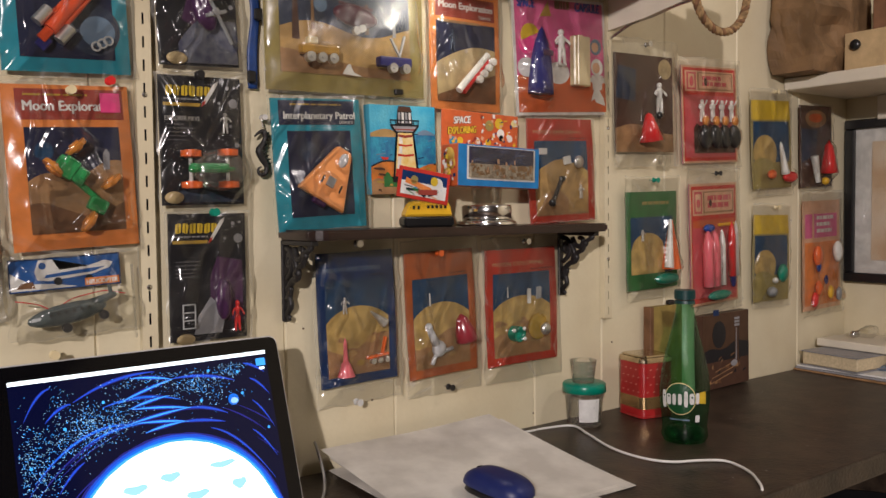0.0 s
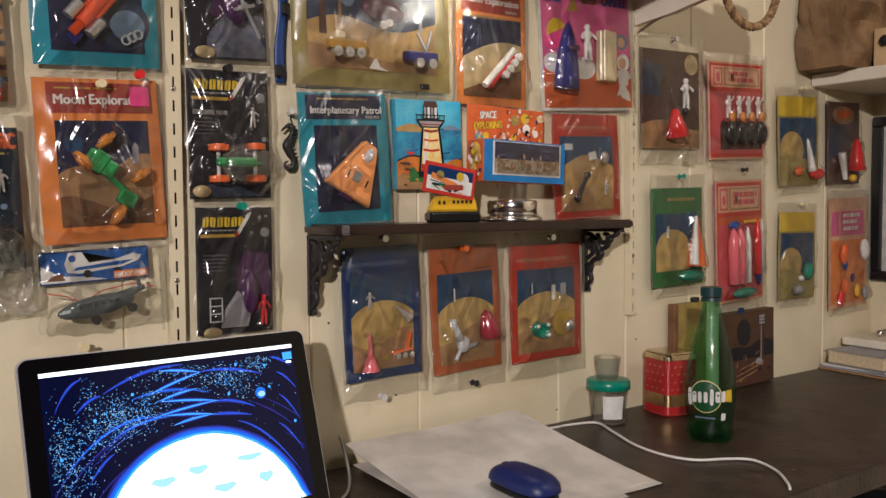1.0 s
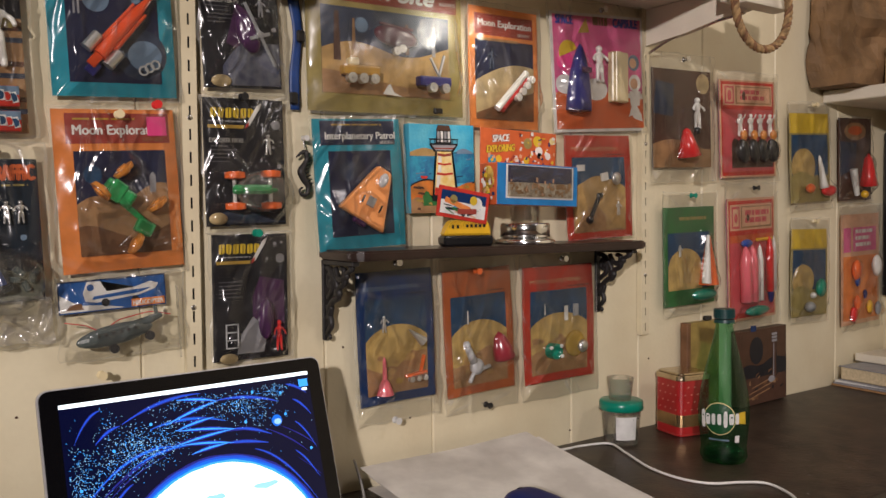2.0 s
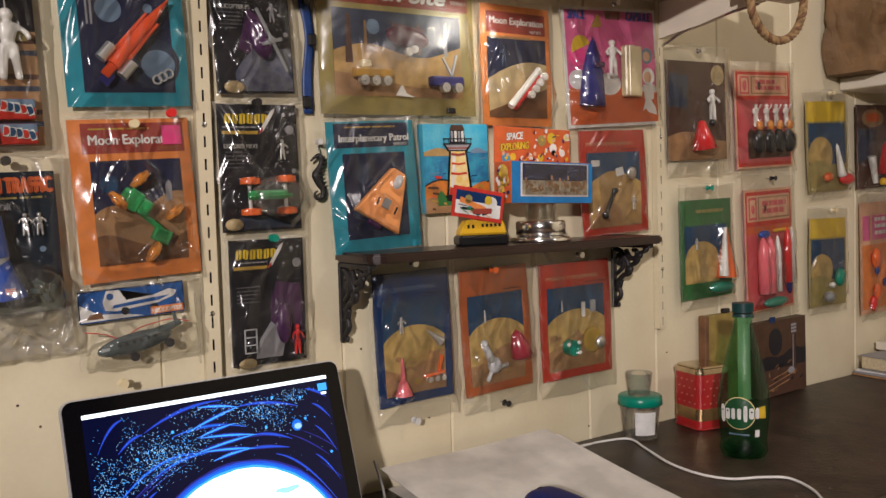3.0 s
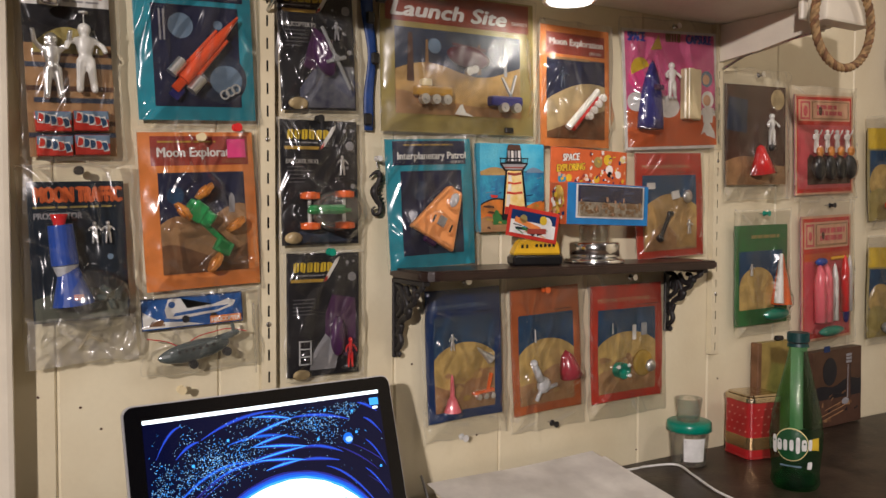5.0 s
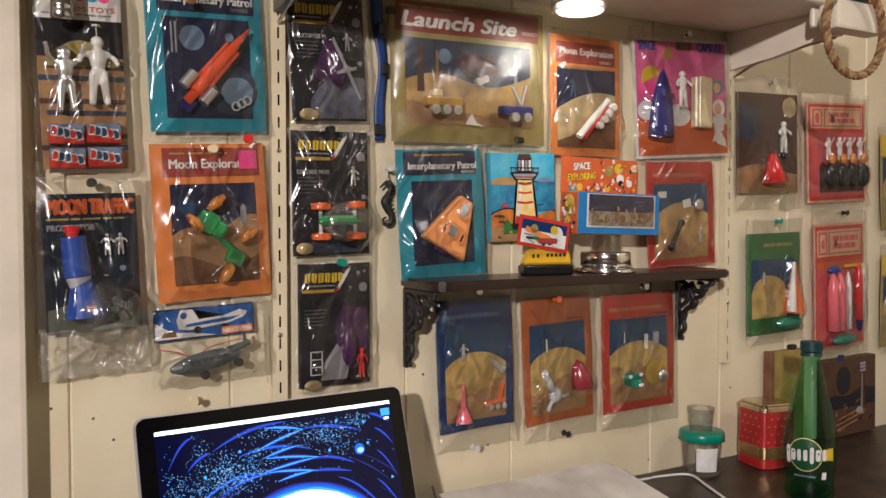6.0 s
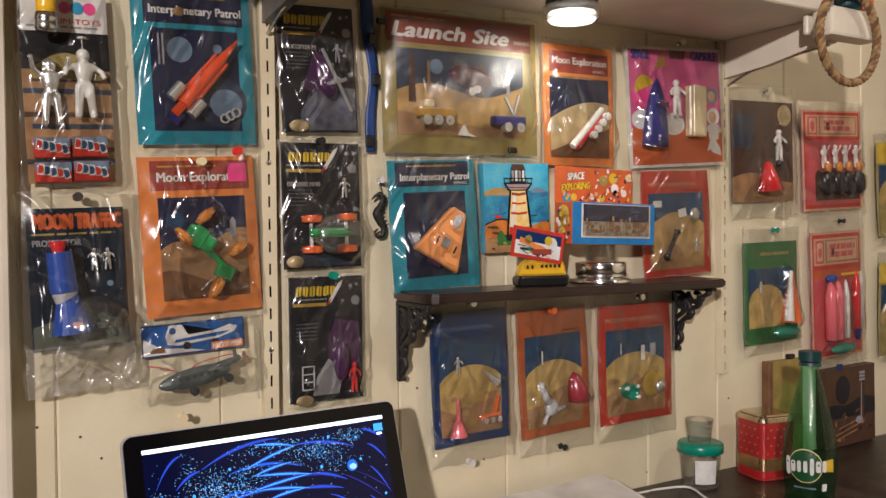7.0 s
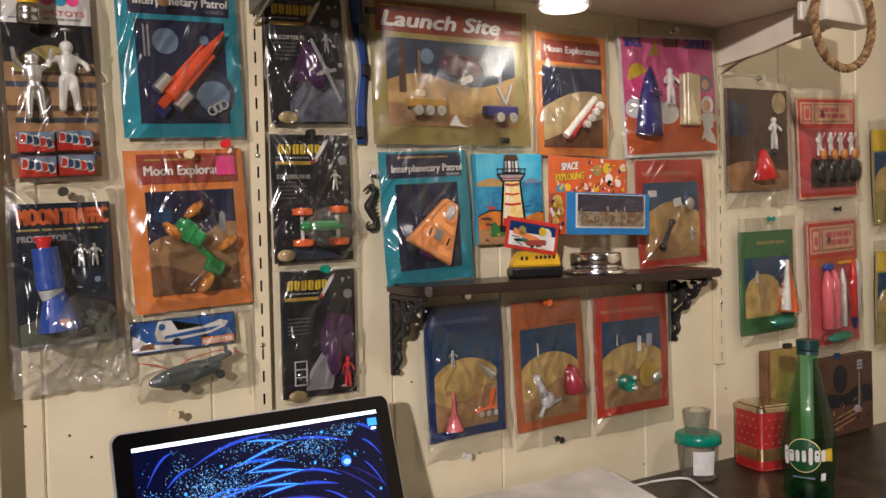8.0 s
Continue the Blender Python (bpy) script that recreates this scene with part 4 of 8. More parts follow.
p.toy("coin_badge", ball(0.010, Matrix.Diagonal((1.1, 0.25, 0.7, 1)), 16), C["moon"], 0.13, 0.06, 0.004, label="tan oval badge", smooth=True)
p.film(0.004, 0.006, 0.010, 0.003, 0.017, 7)
p.pin(0.58, -0.06, P["teal"], "green push pin")

p = star_card("astronaut_card_pack", "black bagged card with a purple and red toy", 0.434, 1.008, 0.092, 0.146, 0.0, "", 31)
p.poly("purple_print", [(0.52, 0.2), (0.95, 0.12), (0.95, 0.62), (0.62, 0.66), (0.52, 0.5)], C["purple"], 2.6)
p.poly("moon_print", [(0.30, 0.05), (0.66, 0.05), (0.72, 0.22), (0.52, 0.34), (0.36, 0.20)], C["grey"], 2.8)
tw = p.toy("ladder_frame", box(0.0012, 0.0016, 0.028, T(-0.007)), P["silver"], 0.22, 0.20, 0.006, 0, label="silver moulded frame")
p.toy("frame_side", box(0.0012, 0.0016, 0.028, T(0.007)), P["silver"], 0.22, 0.20, 0.006, 0, tw)
for k in range(4):
    p.toy("rung", box(0.014, 0.0016, 0.0012, T(0, 0, -0.0135 + 0.009 * k)), P["silver"], 0.22, 0.20, 0.006, 0, tw)
bm = figure_bm(0.036, 0.7, ((1, -0.9), (-1, -0.9)))
bm.transform(Matrix.Diagonal((0.75, 1, 1, 1)))
p.toy("red_figure", bm, P["red"], 0.83, 0.06, 0.010, label="red moulded figure", smooth=True)
p.toy("purple_body", ball(0.012, Matrix.Diagonal((0.8, 0.6, 2.0, 1)), 12), P["purple"], 0.66, 0.32, 0.008, 0, label="purple moulded hull", smooth=True)
p.toy("coin_badge", ball(0.010, Matrix.Diagonal((1.1, 0.25, 0.65, 1)), 16), C["moon"], 0.18, 0.02, 0.004, label="tan oval badge", smooth=True)
p.film(0.005, 0.006, 0.006, 0.003, 0.018, 8)

# large launch site bag
p = Pack("launch_site_pack", "large yellow-rimmed bag with toy moon vehicles and a red header", 0.625, 1.319, 0.232, 0.176, 1.0, C["olive"], y=-0.011)
p.panel("rim_band", 0.03, 0.05, 0.97, 0.97, C["olive"], 0.6)
p.panel("header", 0.03, 0.775, 0.965, 0.985, C["maroon_print"], 1.6)
p.words("title", "Launch Site", 0.435, 0.815, 0.172, 0.0178, C["white"], 3, 0.22, 0.08)
p.words("series_word", "SERIES", 0.90, 0.83, 0.026, 0.0045, C["white"], 3)
p.bars("maker_line", 0.06, 0.935, 0.55, 0.957, 1, C["gold"], 3, 6)
p.panel("picture", 0.085, 0.13, 0.905, 0.735, C["slate"], 1.6)
p.ground("desert", 0.085, 0.905, lambda s: 0.44 + 0.05 * math.sin(7 * s) + 0.04 * s, 0.13, C["sand"], 2.4)
p.ground("near_desert", 0.085, 0.905, lambda s: 0.25 + 0.05 * math.sin(4 * s + 2), 0.13, C["tan"], 3.0)
p.disc("printed_moon", 0.33, 0.62, 0.0095, C["pale_blue"], 2.4)
p.poly("printed_tower", [(0.155, 0.36), (0.20, 0.36), (0.19, 0.70), (0.165, 0.70)], C["dark_brown"], 3.2)
for u, m in ((0.28, "tan"), (0.62, "brown"), (0.80, "grey")):
    p.poly("printed_tower", [(u - 0.012, 0.44), (u + 0.012, 0.44), (u + 0.006, 0.66), (u - 0.006, 0.66)], C[m], 3.2)
rov = p.toy("yellow_rover", box(0.052, 0.013, 0.012, Matrix(), 0.003, 2), P["mustard"], 0.285, 0.285, 0.013, 0, label="yellow toy rover with silver wheels")
p.toy("cab", box(0.014, 0.011, 0.010, T(-0.010, 0, 0.010), 0.002), P["cream"], 0.285, 0.285, 0.013, 0, rov)
for i in range(3):
    p.toy("wheel", wheel(0.0062, 0.008), SILVER, 0.215 + 0.068 * i, 0.225, 0.020, 0, rov, "silver wheel")
rov = p.toy("blue_rover", box(0.050, 0.013, 0.013, Matrix(), 0.003, 2), P["indigo"], 0.76, 0.245, 0.013, 0, label="dark blue toy rover with silver wheels")
bm = box(0.0025, 0.003, 0.030, T(0.012, 0, 0.016, 0, 18))
add_box(bm, 0.0025, 0.003, 0.028, T(0.002, 0, 0.014, 0, -30))
p.toy("crane_arm", bm, P["silver"], 0.76, 0.27, 0.014, 0, rov, "pale crane arm")
for i in range(2):
    p.toy("wheel", wheel(0.0062, 0.008), SILVER, 0.73 + 0.085 * i, 0.195, 0.020, 0, rov, "silver wheel")
hel = p.toy("maroon_helicopter", ball(0.0135, Matrix.Diagonal((2.4, 0.7, 1.0, 1)), 14), P["maroon"], 0.52, 0.55, 0.011, -8, label="maroon toy helicopter", smooth=True)
p.toy("rotor_blade", box(0.05, 0.0016, 0.003), P["maroon"], 0.52, 0.62, 0.013, -6, hel)
for i in range(2):
    p.toy("wheel", wheel(0.0052, 0.006), SILVER, 0.515 + 0.036 * i, 0.445 + 0.02 * i, 0.014, 0, hel, "silver wheel")
p.toy("white_sail", extrude_outline([(-0.010, -0.004), (0.018, -0.006), (0.006, -0.001), (0.001, 0.009), (-0.002, 0.008)], 0.001), P["white"], 0.47, 0.155, 0.012, 0, label="white folded paper piece")
p.film(0.004, 0.004, 0.004, 0.004, 0.050, 9, FILM_SOFT, 0.0005, 0.15, 0.08)
for u, v in ((0.80, 0.035), (-0.01, 0.89)):
    p.toy("bulldog_clip", box(0.013, 0.005, 0.007, Matrix(), 0.001), BLACK, u, v, 0.008, 0, label="black bulldog clip")

# blue zip of an empty bag beside it
zp = thing("zip_bag", T(0.494, -0.006, 1.312), "bright blue rolled plastic zip edge with black clips", "plastic bag")
bm = tube(curve_pts([(-0.002, 0, 0.110), (0.000, 0, 0.06), (0.0065, 0, 0.01), (0.002, 0, -0.04), (0.002, 0, -0.083)]), lambda s: 0.0078 + 0.0008 * math.sin(9 * s) - 0.002 * s, 12)
bm.transform(Matrix.Diagonal((1, 0.35, 1, 1)))
part("blue_edge", bm, mat("zip_blue", (0.010, 0.050, 0.21), 0.45, vary=0.15, scale=60, bump=0.3), zp, "", True)
for z, dx in ((0.052, 0.004), (0.004, 0.026), (-0.070, -0.008)):
    part("clip", box(0.010, 0.006, 0.014, T(dx * 0.3, -0.0065, z), 0.0015), BLACK, zp, "black clip")

# narrow orange moon card
p = Pack("missile_toy_pack", "orange bagged card with a white toy missile carrier", 0.816, 1.305, 0.124, 0.166, 0.5, C["orange"], bow=0.002)
p.panel("header", 0.08, 0.77, 0.93, 0.945, C["dark_red"])
p.words("title", MOON, 0.51, 0.845, 0.096, 0.0092, C["white"], 3, bold=0.05)
p.words("series_word", "SERIES", 0.78, 0.785, 0.022, 0.004, C["white"], 3)
p.panel("picture", 0.09, 0.07, 0.93, 0.735, C["navy"])
p.ground("moon_ground", 0.09, 0.93, lambda s: 0.36 + 0.18 * math.sin(1.9 * s + 0.15), 0.07, C["moon"], 2)
p.ground("near_ground", 0.09, 0.93, lambda s: 0.12 + 0.2 * s, 0.07, C["brown"], 3)
p.panel("title_strip", 0.12, 0.725, 0.70, 0.745, C["tan"], 3)
p.toy("printed_figure", figure_bm(0.030, 1.2), C["slate"], 0.32, 0.49, 0.001, label="grey printed figure", smooth=True)
ms = p.toy("missile", cone(0.0066, 0.0050, 0.062), P["red"], 0.55, 0.29, 0.012, -45, label="red and white toy missile")
p.toy("missile_top", cone(0.0052, 0.0042, 0.075, T(-0.0055, -0.002)), P["white"], 0.55, 0.29, 0.013, -45, ms, "white missile tube")
for i in range(4):
    p.toy("wheel", wheel(0.0052, 0.007), P["white"], 0.585 + 0.066 * i, 0.255 + 0.052 * i, 0.018, 0, ms, "white wheel")
p.film(0.003, 0.005, 0.006, 0.008, 0.027, 10)

# pink card with a dark blue rocket
p = Pack("capsule_card_pack", "pink and orange bagged card with a dark blue toy rocket", 1.006, 1.316, 0.198, 0.178, 3.6, C["white"])
p.panel("pink_print", 0.025, 0.33, 0.975, 0.975, C["pink"])
p.ground("orange_ground", 0.025, 0.975, lambda s: 0.33 + 0.05 * math.sin(5 * s), 0.025, C["deep_orange"], 2)
p.words("title_word", "SPACE", 0.14, 0.90, 0.034, 0.013, C["violet"], 3, bold=0.09)
p.bars("title_bar", 0.44, 0.90, 0.68, 0.975, 1, C["brown"], 3, 2, 0.05)
p.words("title_word", "CAPSULE", 0.80, 0.90, 0.054, 0.013, C["violet"], 3, bold=0.09)
p.poly("yellow_shape", [(0.28, 0.83), (0.40, 0.84), (0.37, 0.96)], C["gold"], 3)
p.disc("sun", 0.17, 0.66, 0.019, C["yellow"], 3, a0=20, a1=200)
p.disc("cloud", 0.12, 0.40, 0.018, C["white"], 2.6, squash=0.8)
p.disc("cloud", 0.22, 0.33, 0.016, C["white"], 2.7, squash=0.8)
p.disc("cloud", 0.45, 0.36, 0.024, C["white"], 2.8, squash=0.7)
p.disc("swirl", 0.13, 0.60, 0.016, C["hot_pink"], 2.5)
bm = lathe([(0.0, 0.052), (0.005, 0.045), (0.012, 0.028), (0.018, 0.004), (0.022, -0.03), (0.023, -0.048), (0.0, -0.048)], 24)
bm.transform(Matrix.Diagonal((1, 0.62, 1, 1)))
rk = p.toy("rocket", bm, P["indigo"], 0.20, 0.44, 0.016, -5, label="dark blue toy rocket hull", smooth=True)
p.toy("rocket_label", box(0.020, 0.0006, 0.008), C["purple"], 0.21, 0.50, 0.0300, -5, rk, "faded label")
p.toy("white_figure", figure_bm(0.055, 1.1), P["white"], 0.46, 0.42, 0.008, label="white moulded figure", smooth=True)
bm = box(0.036, 0.012, 0.077, Matrix(), 0.002)
add_box(bm, 0.012, 0.004, 0.077, T(-0.008, -0.008), 0.001)
p.toy("cream_case", bm, P["cream"], 0.66, 0.46, 0.008, -3, label="cream yellow moulded case")
for u, v, r in ((0.88, 0.60, 0.0125), (0.885, 0.42, 0.0135)):
    p.disc("helmet_print", u, v, r, C["white" if v < 0.5 else "pale_blue"], 3.0)
    p.disc("face_print", u - 0.01, v - 0.005, r * 0.62, C["skin"], 3.6)
p.poly("suit_print", [(0.83, 0.22), (0.93, 0.22), (0.95, 0.35), (0.82, 0.35)], C["white"], 3.2)
p.poly("suit_print", [(0.86, 0.11), (0.96, 0.08), (0.95, 0.14), (0.90, 0.22), (0.84, 0.22), (0.80, 0.12), (0.84, 0.14)], C["white"], 3.4)
p.film(0.007, 0.003, 0.004, 0.016, 0.026, 12)
p.pin(0.52, 1.03, STEEL, "steel push pin")

# small teal card with an orange shuttle, propped on the little shelf
p = Pack("shuttle_toy_pack", "teal bagged card with an orange toy space capsule", 0.580, 1.141, 0.125, 0.162, 2.9, C["teal"], y=-0.013, bow=0.0025)
p.panel("header", 0.08, 0.80, 0.93, 0.985, C["navy"])
p.words("title", "Interplanetary Patrol", 0.53, 0.845, 0.100, 0.0088, C["white"], 3, bold=0.05)
p.words("series_word", "SERIES", 0.82, 0.807, 0.020, 0.0036, C["white"], 3)
p.bars("maker_line", 0.2, 0.94, 0.85, 0.96, 1, C["gold"], 3, 7)
p.panel("picture", 0.16, 0.10, 0.87, 0.755, C["navy"])
p.disc("far_planet", 0.38, 0.60, 0.0125, C["slate"], 2)
p.disc("small_planet", 0.28, 0.28, 0.0036, C["slate"], 2)
p.stars("stars", 0.18, 0.15, 0.85, 0.74, 16, C["grey"], 2, 5, 0.0006)
p.ground("purple_ground", 0.45, 0.87, lambda s: 0.16 + 0.1 * s, 0.10, C["slate"], 2)
bm = extrude_outline([(-0.035, -0.032), (0.035, -0.032), (0.0150, 0.028), (0.0105, 0.040), (-0.0105, 0.040), (-0.0150, 0.028)], 0.010, 0.002)
cap = p.toy("capsule", bm, P["peach"], 0.57, 0.39, 0.011, -32, label="orange toy space capsule")
p.toy("window", box(0.011, 0.002, 0.013, T(0.0, -0.0055, -0.006), 0.0006), P["grey"], 0.57, 0.39, 0.011, -32, cap, "grey hatch")
p.toy("nose_window", ball(0.007, T(0.003, -0.005, 0.026) @ Matrix.Diagonal((0.9, 0.4, 1.4, 1)), 12), P["silver"], 0.57, 0.39, 0.011, -32, cap, "silver nose window", True)
for dx in (-0.012, 0.016):
    p.toy("seam_mark", box(0.0022, 0.0012, 0.010, T(dx, -0.0052, -0.008)), P["black"], 0.57, 0.39, 0.011, -32, cap)
p.toy("thruster", box(0.020, 0.007, 0.012, T(0, 0, -0.032), 0.002), P["purple"], 0.57, 0.39, 0.009, -32, cap, "dark purple thruster")
p.film(0.005, 0.006, 0.002, 0.004, 0.017, 13)


# bagged moon cards below and on the little shelf
def explorer_card(name, label, x, z, w, h, tilt, colour, header, word, seed, y=-0.010, film=(0.007, 0.007, 0.024, 0.018), bow=0.003):
    p = Pack(name, label, x, z, w, h, tilt, C[colour], y=y, bow=bow)
    p.panel("header", 0.02, 0.80, 0.98, 0.985, C[header], 0.8)
    if word:
        p.words("title", word, 0.45, 0.855, w * 0.72, 0.0056, C["pale_blue" if colour == "blue" else "moon"], 2.5)
    p.bars("small_print", 0.62, 0.805, 0.95, 0.82, 1, C["black"], 2.5, seed)
    p.panel("picture", 0.10, 0.07, 0.90, 0.79, C["steel_blue"], 1)
    p.ground("moon_hill", 0.10, 0.90, lambda s: 0.42 + 0.17 * max(0.0, math.sin(math.pi * (0.04 + 0.90 * s))) ** 0.55, 0.07, C["hill"], 1.8)
    p.ground("near_hill", 0.10, 0.90, lambda s: 0.30 + 0.07 * math.sin(5 * s + seed), 0.07, C["tan"], 2.4)
    rng = random.Random(seed)
    for k in range(9):
        u, v, s = rng.uniform(0.16, 0.78), rng.uniform(0.12, 0.40), rng.uniform(0.03, 0.09)
        p.poly("crater_patch", [(u + s * math.cos(a) * rng.uniform(0.6, 1.2), v + 0.45 * s * math.sin(a) * rng.uniform(0.6, 1.2)) for a in (0, 0.8, 1.6, 2.4, 3.2, 4, 4.8, 5.6)], C[rng.choice(("tan", "ochre", "sand"))], 3.0 + 0.05 * k)
    p.film(*film, 0.016, seed)
    return p


p = explorer_card("blue_moon_pack", "dark blue bagged card with small red and silver moon toys", 0.633, 0.944, 0.116, 0.172, 1.6, "blue", "blue", "MOON EXPLORING", 41)
p.words("title_word", "APOLLO", 0.24, 0.915, 0.034, 0.005, C["slate"], 2.5)
p.toy("silver_figure", figure_bm(0.022), SILVER, 0.32, 0.54, 0.005, label="tiny silver figure", smooth=True)
p.toy("red_rocket", lathe([(0.0115, -0.016), (0.006, 0.0), (0.0032, 0.004), (0.0022, 0.028), (0, 0.034)], 18), P["pink"], 0.29, 0.17, 0.008, 0, label="red toy rocket base with white mast", smooth=False)
p.toy("silver_cone", cone(0.0065, 0.001, 0.028), SILVER, 0.72, 0.49, 0.009, 50, label="silver toy capsule")
lr = p.toy("lander", box(0.032, 0.006, 0.003), P["orange"], 0.70, 0.20, 0.009, 5, label="orange toy moon car")
p.toy("mast", box(0.003, 0.004, 0.024, T(0, 0, 0.012)), P["orange"], 0.76, 0.20, 0.009, -15, lr)
for i in range(3):
    p.toy("wheel", wheel(0.0038, 0.006), SILVER, 0.62 + 0.09 * i, 0.165, 0.012, 0, lr, "silver wheel")
p.pin(0.42, -0.13, P["clear"], "clear push pin")
p.pin(0.50, 1.06, STEEL, "steel push pin")

p = explorer_card("orange_moon_pack", "orange bagged card with a silver and a red moon toy", 0.769, 0.939, 0.119, 0.174, 2.2, "rust", "rust", "", 42)
p.panel("header_tint", 0.03, 0.81, 0.97, 0.97, C["rust"], 1.4)
bm = ball(0.0115, Matrix.Diagonal((1, 0.6, 1, 1)), 14)
add_cone(bm, 0.006, 0.0045, 0.026, T(-0.010, 0, 0.018, 0, -25), 12)
add_ball(bm, 0.0055, T(-0.016, 0, 0.032), 10)
add_cone(bm, 0.003, 0.003, 0.022, T(0.012, 0, -0.004, 0, 80), 8)
add_cone(bm, 0.003, 0.003, 0.02, T(-0.008, 0, -0.012, 0, 30), 8)
p.toy("silver_probe", bm, P["silver"], 0.38, 0.23, 0.011, 0, label="silver grey toy moon probe", smooth=True)
p.toy("red_shell", lathe([(0.0, 0.022), (0.008, 0.014), (0.014, -0.004), (0.016, -0.018), (0.0, -0.020)], 16), P["dark_rose"], 0.77, 0.36, 0.009, 14, label="red toy shell", smooth=True)
p.toy("white_mast", cone(0.0014, 0.0007, 0.018), P["white"], 0.32, 0.62, 0.004, 0, label="white mast")
p.pin(0.45, 0.985, P["orange"], "orange push pin")
p.pin(0.53, -0.10, IRON, "dark push pin")

p = explorer_card("red_moon_pack", "red bagged card with green and clear moon toys", 0.920, 0.938, 0.141, 0.172, 0.8, "brick", "brick", "MOON EXPLORING", 43)
p.toy("yellow_hill", ball(0.020, Matrix.Diagonal((1, 0.3, 1, 1)), 16), C["gold"], 0.72, 0.30, 0.002, label="yellow moulded mound", smooth=True)
gr = p.toy("green_car", cone(0.0115, 0.0115, 0.014, T(0, 0, 0, 90, 0, 0), 18), P["teal"], 0.36, 0.27, 0.010, 0, label="green toy moon car")
for dx, dz in ((0.007, 0.008), (0.008, -0.007), (-0.013, 0.007)):
    p.toy("stud", ball(0.0030, T(dx, -0.009, dz), 8), P["white"], 0.36, 0.27, 0.010, 0, gr)
p.toy("clear_globe", ball(0.0095, Matrix.Diagonal((1, 0.6, 1, 1)), 16), SILVER, 0.77, 0.28, 0.011, label="silvery clear globe", smooth=True)
p.toy("white_mast", box(0.006, 0.002, 0.022), P["white"], 0.58, 0.58, 0.004, 0, label="white moulded mast")
p.toy("grey_frame", box(0.010, 0.002, 0.018), P["grey"], 0.72, 0.60, 0.004, 0, label="grey moulded frame")
p.toy("white_antenna", cone(0.0011, 0.0007, 0.016), P["white"], 0.28, 0.63, 0.004, 0, label="white antenna")
p.pin(0.52, 1.06, STEEL, "steel push pin")

p = explorer_card("lunar_toy_pack", "red bagged card with black and silver moon toys", 1.000, 1.141, 0.140, 0.158, 2.2, "brick", "brick", "MOON EXPLORING", 44, y=-0.014, film=(0.004, 0.004, 0.0, 0.002))
p.panel("price_tag", 0.16, 0.66, 0.28, 0.72, C["white"], 3.9)
p.ground("pale_mound", 0.12, 0.88, lambda s: 0.36 + 0.30 * math.sin(0.35 + 2.3 * s) - 0.10 * s, 0.09, C["sand"], 3.3)
p.ground("dark_slope", 0.12, 0.60, lambda s: 0.10 + 0.22 * math.sin(2.6 * s), 0.09, C["tan"], 3.6)
bm = box(0.007, 0.006, 0.040, T(0, 0, 0, 0, 30), 0.002)
add_ball(bm, 0.006, T(-0.012, 0, -0.02), 8)
add_box(bm, 0.012, 0.006, 0.008, T(0.010, 0, 0.016), 0.002)
p.toy("black_probe", bm, P["black"], 0.36, 0.32, 0.011, 0, label="black toy moon probe")
p.toy("silver_figure", figure_bm(0.022, 1.4), SILVER, 0.74, 0.22, 0.008, label="silver moulded figures", smooth=True)
p.toy("silver_dish", ball(0.010, Matrix.Diagonal((1, 0.4, 1, 1)), 14), SILVER, 0.72, 0.58, 0.008, label="silver dish", smooth=True)
p.toy("cream_frame", box(0.014, 0.003, 0.012), P["white"], 0.55, 0.60, 0.006, 10, label="white moulded frame")

# farther bagged toys
p = Pack("red_capsule_pack", "dark bagged card with a red toy capsule and white figure", 1.200, 1.257, 0.148, 0.162, 1.6, C["dark_brown"])
p.ground("sandy_ground", 0.0, 1.0, lambda s: 0.24 + 0.05 * math.sin(5 * s), 0.0, C["tan"], 1)
p.poly("blue_print", [(0.02, 0.55), (0.34, 0.52), (0.36, 0.85), (0.06, 0.88)], C["slate"], 1)
p.disc("yellow_badge", 0.86, 0.87, 0.017, C["moon"], 2)
p.toy("red_capsule", lathe([(0.0, 0.028), (0.006, 0.024), (0.013, 0.004), (0.020, -0.020), (0.0, -0.022)], 18), P["red"], 0.46, 0.23, 0.016, 8, label="red toy capsule", smooth=True)
p.toy("black_tip", ball(0.006, Matrix(), 10), P["black"], 0.57, 0.37, 0.022, 0, label="black nozzle", smooth=True)
p.toy("white_figure", figure_bm(0.052, 0.9), P["white"], 0.68, 0.40, 0.010, label="white moulded figure", smooth=True)
p.film(0.008, 0.010, 0.024, 0.026, 0.020, 51)
p.toy("clear_tube", quad(0.030, 0.020, T(0, -0.005, 0)), FILM_STIFF, 0.72, -0.08, 0.006, 0, label="clear tube in the bag's foot")
p.pin(0.5, 1.10, STEEL, "steel push pin")


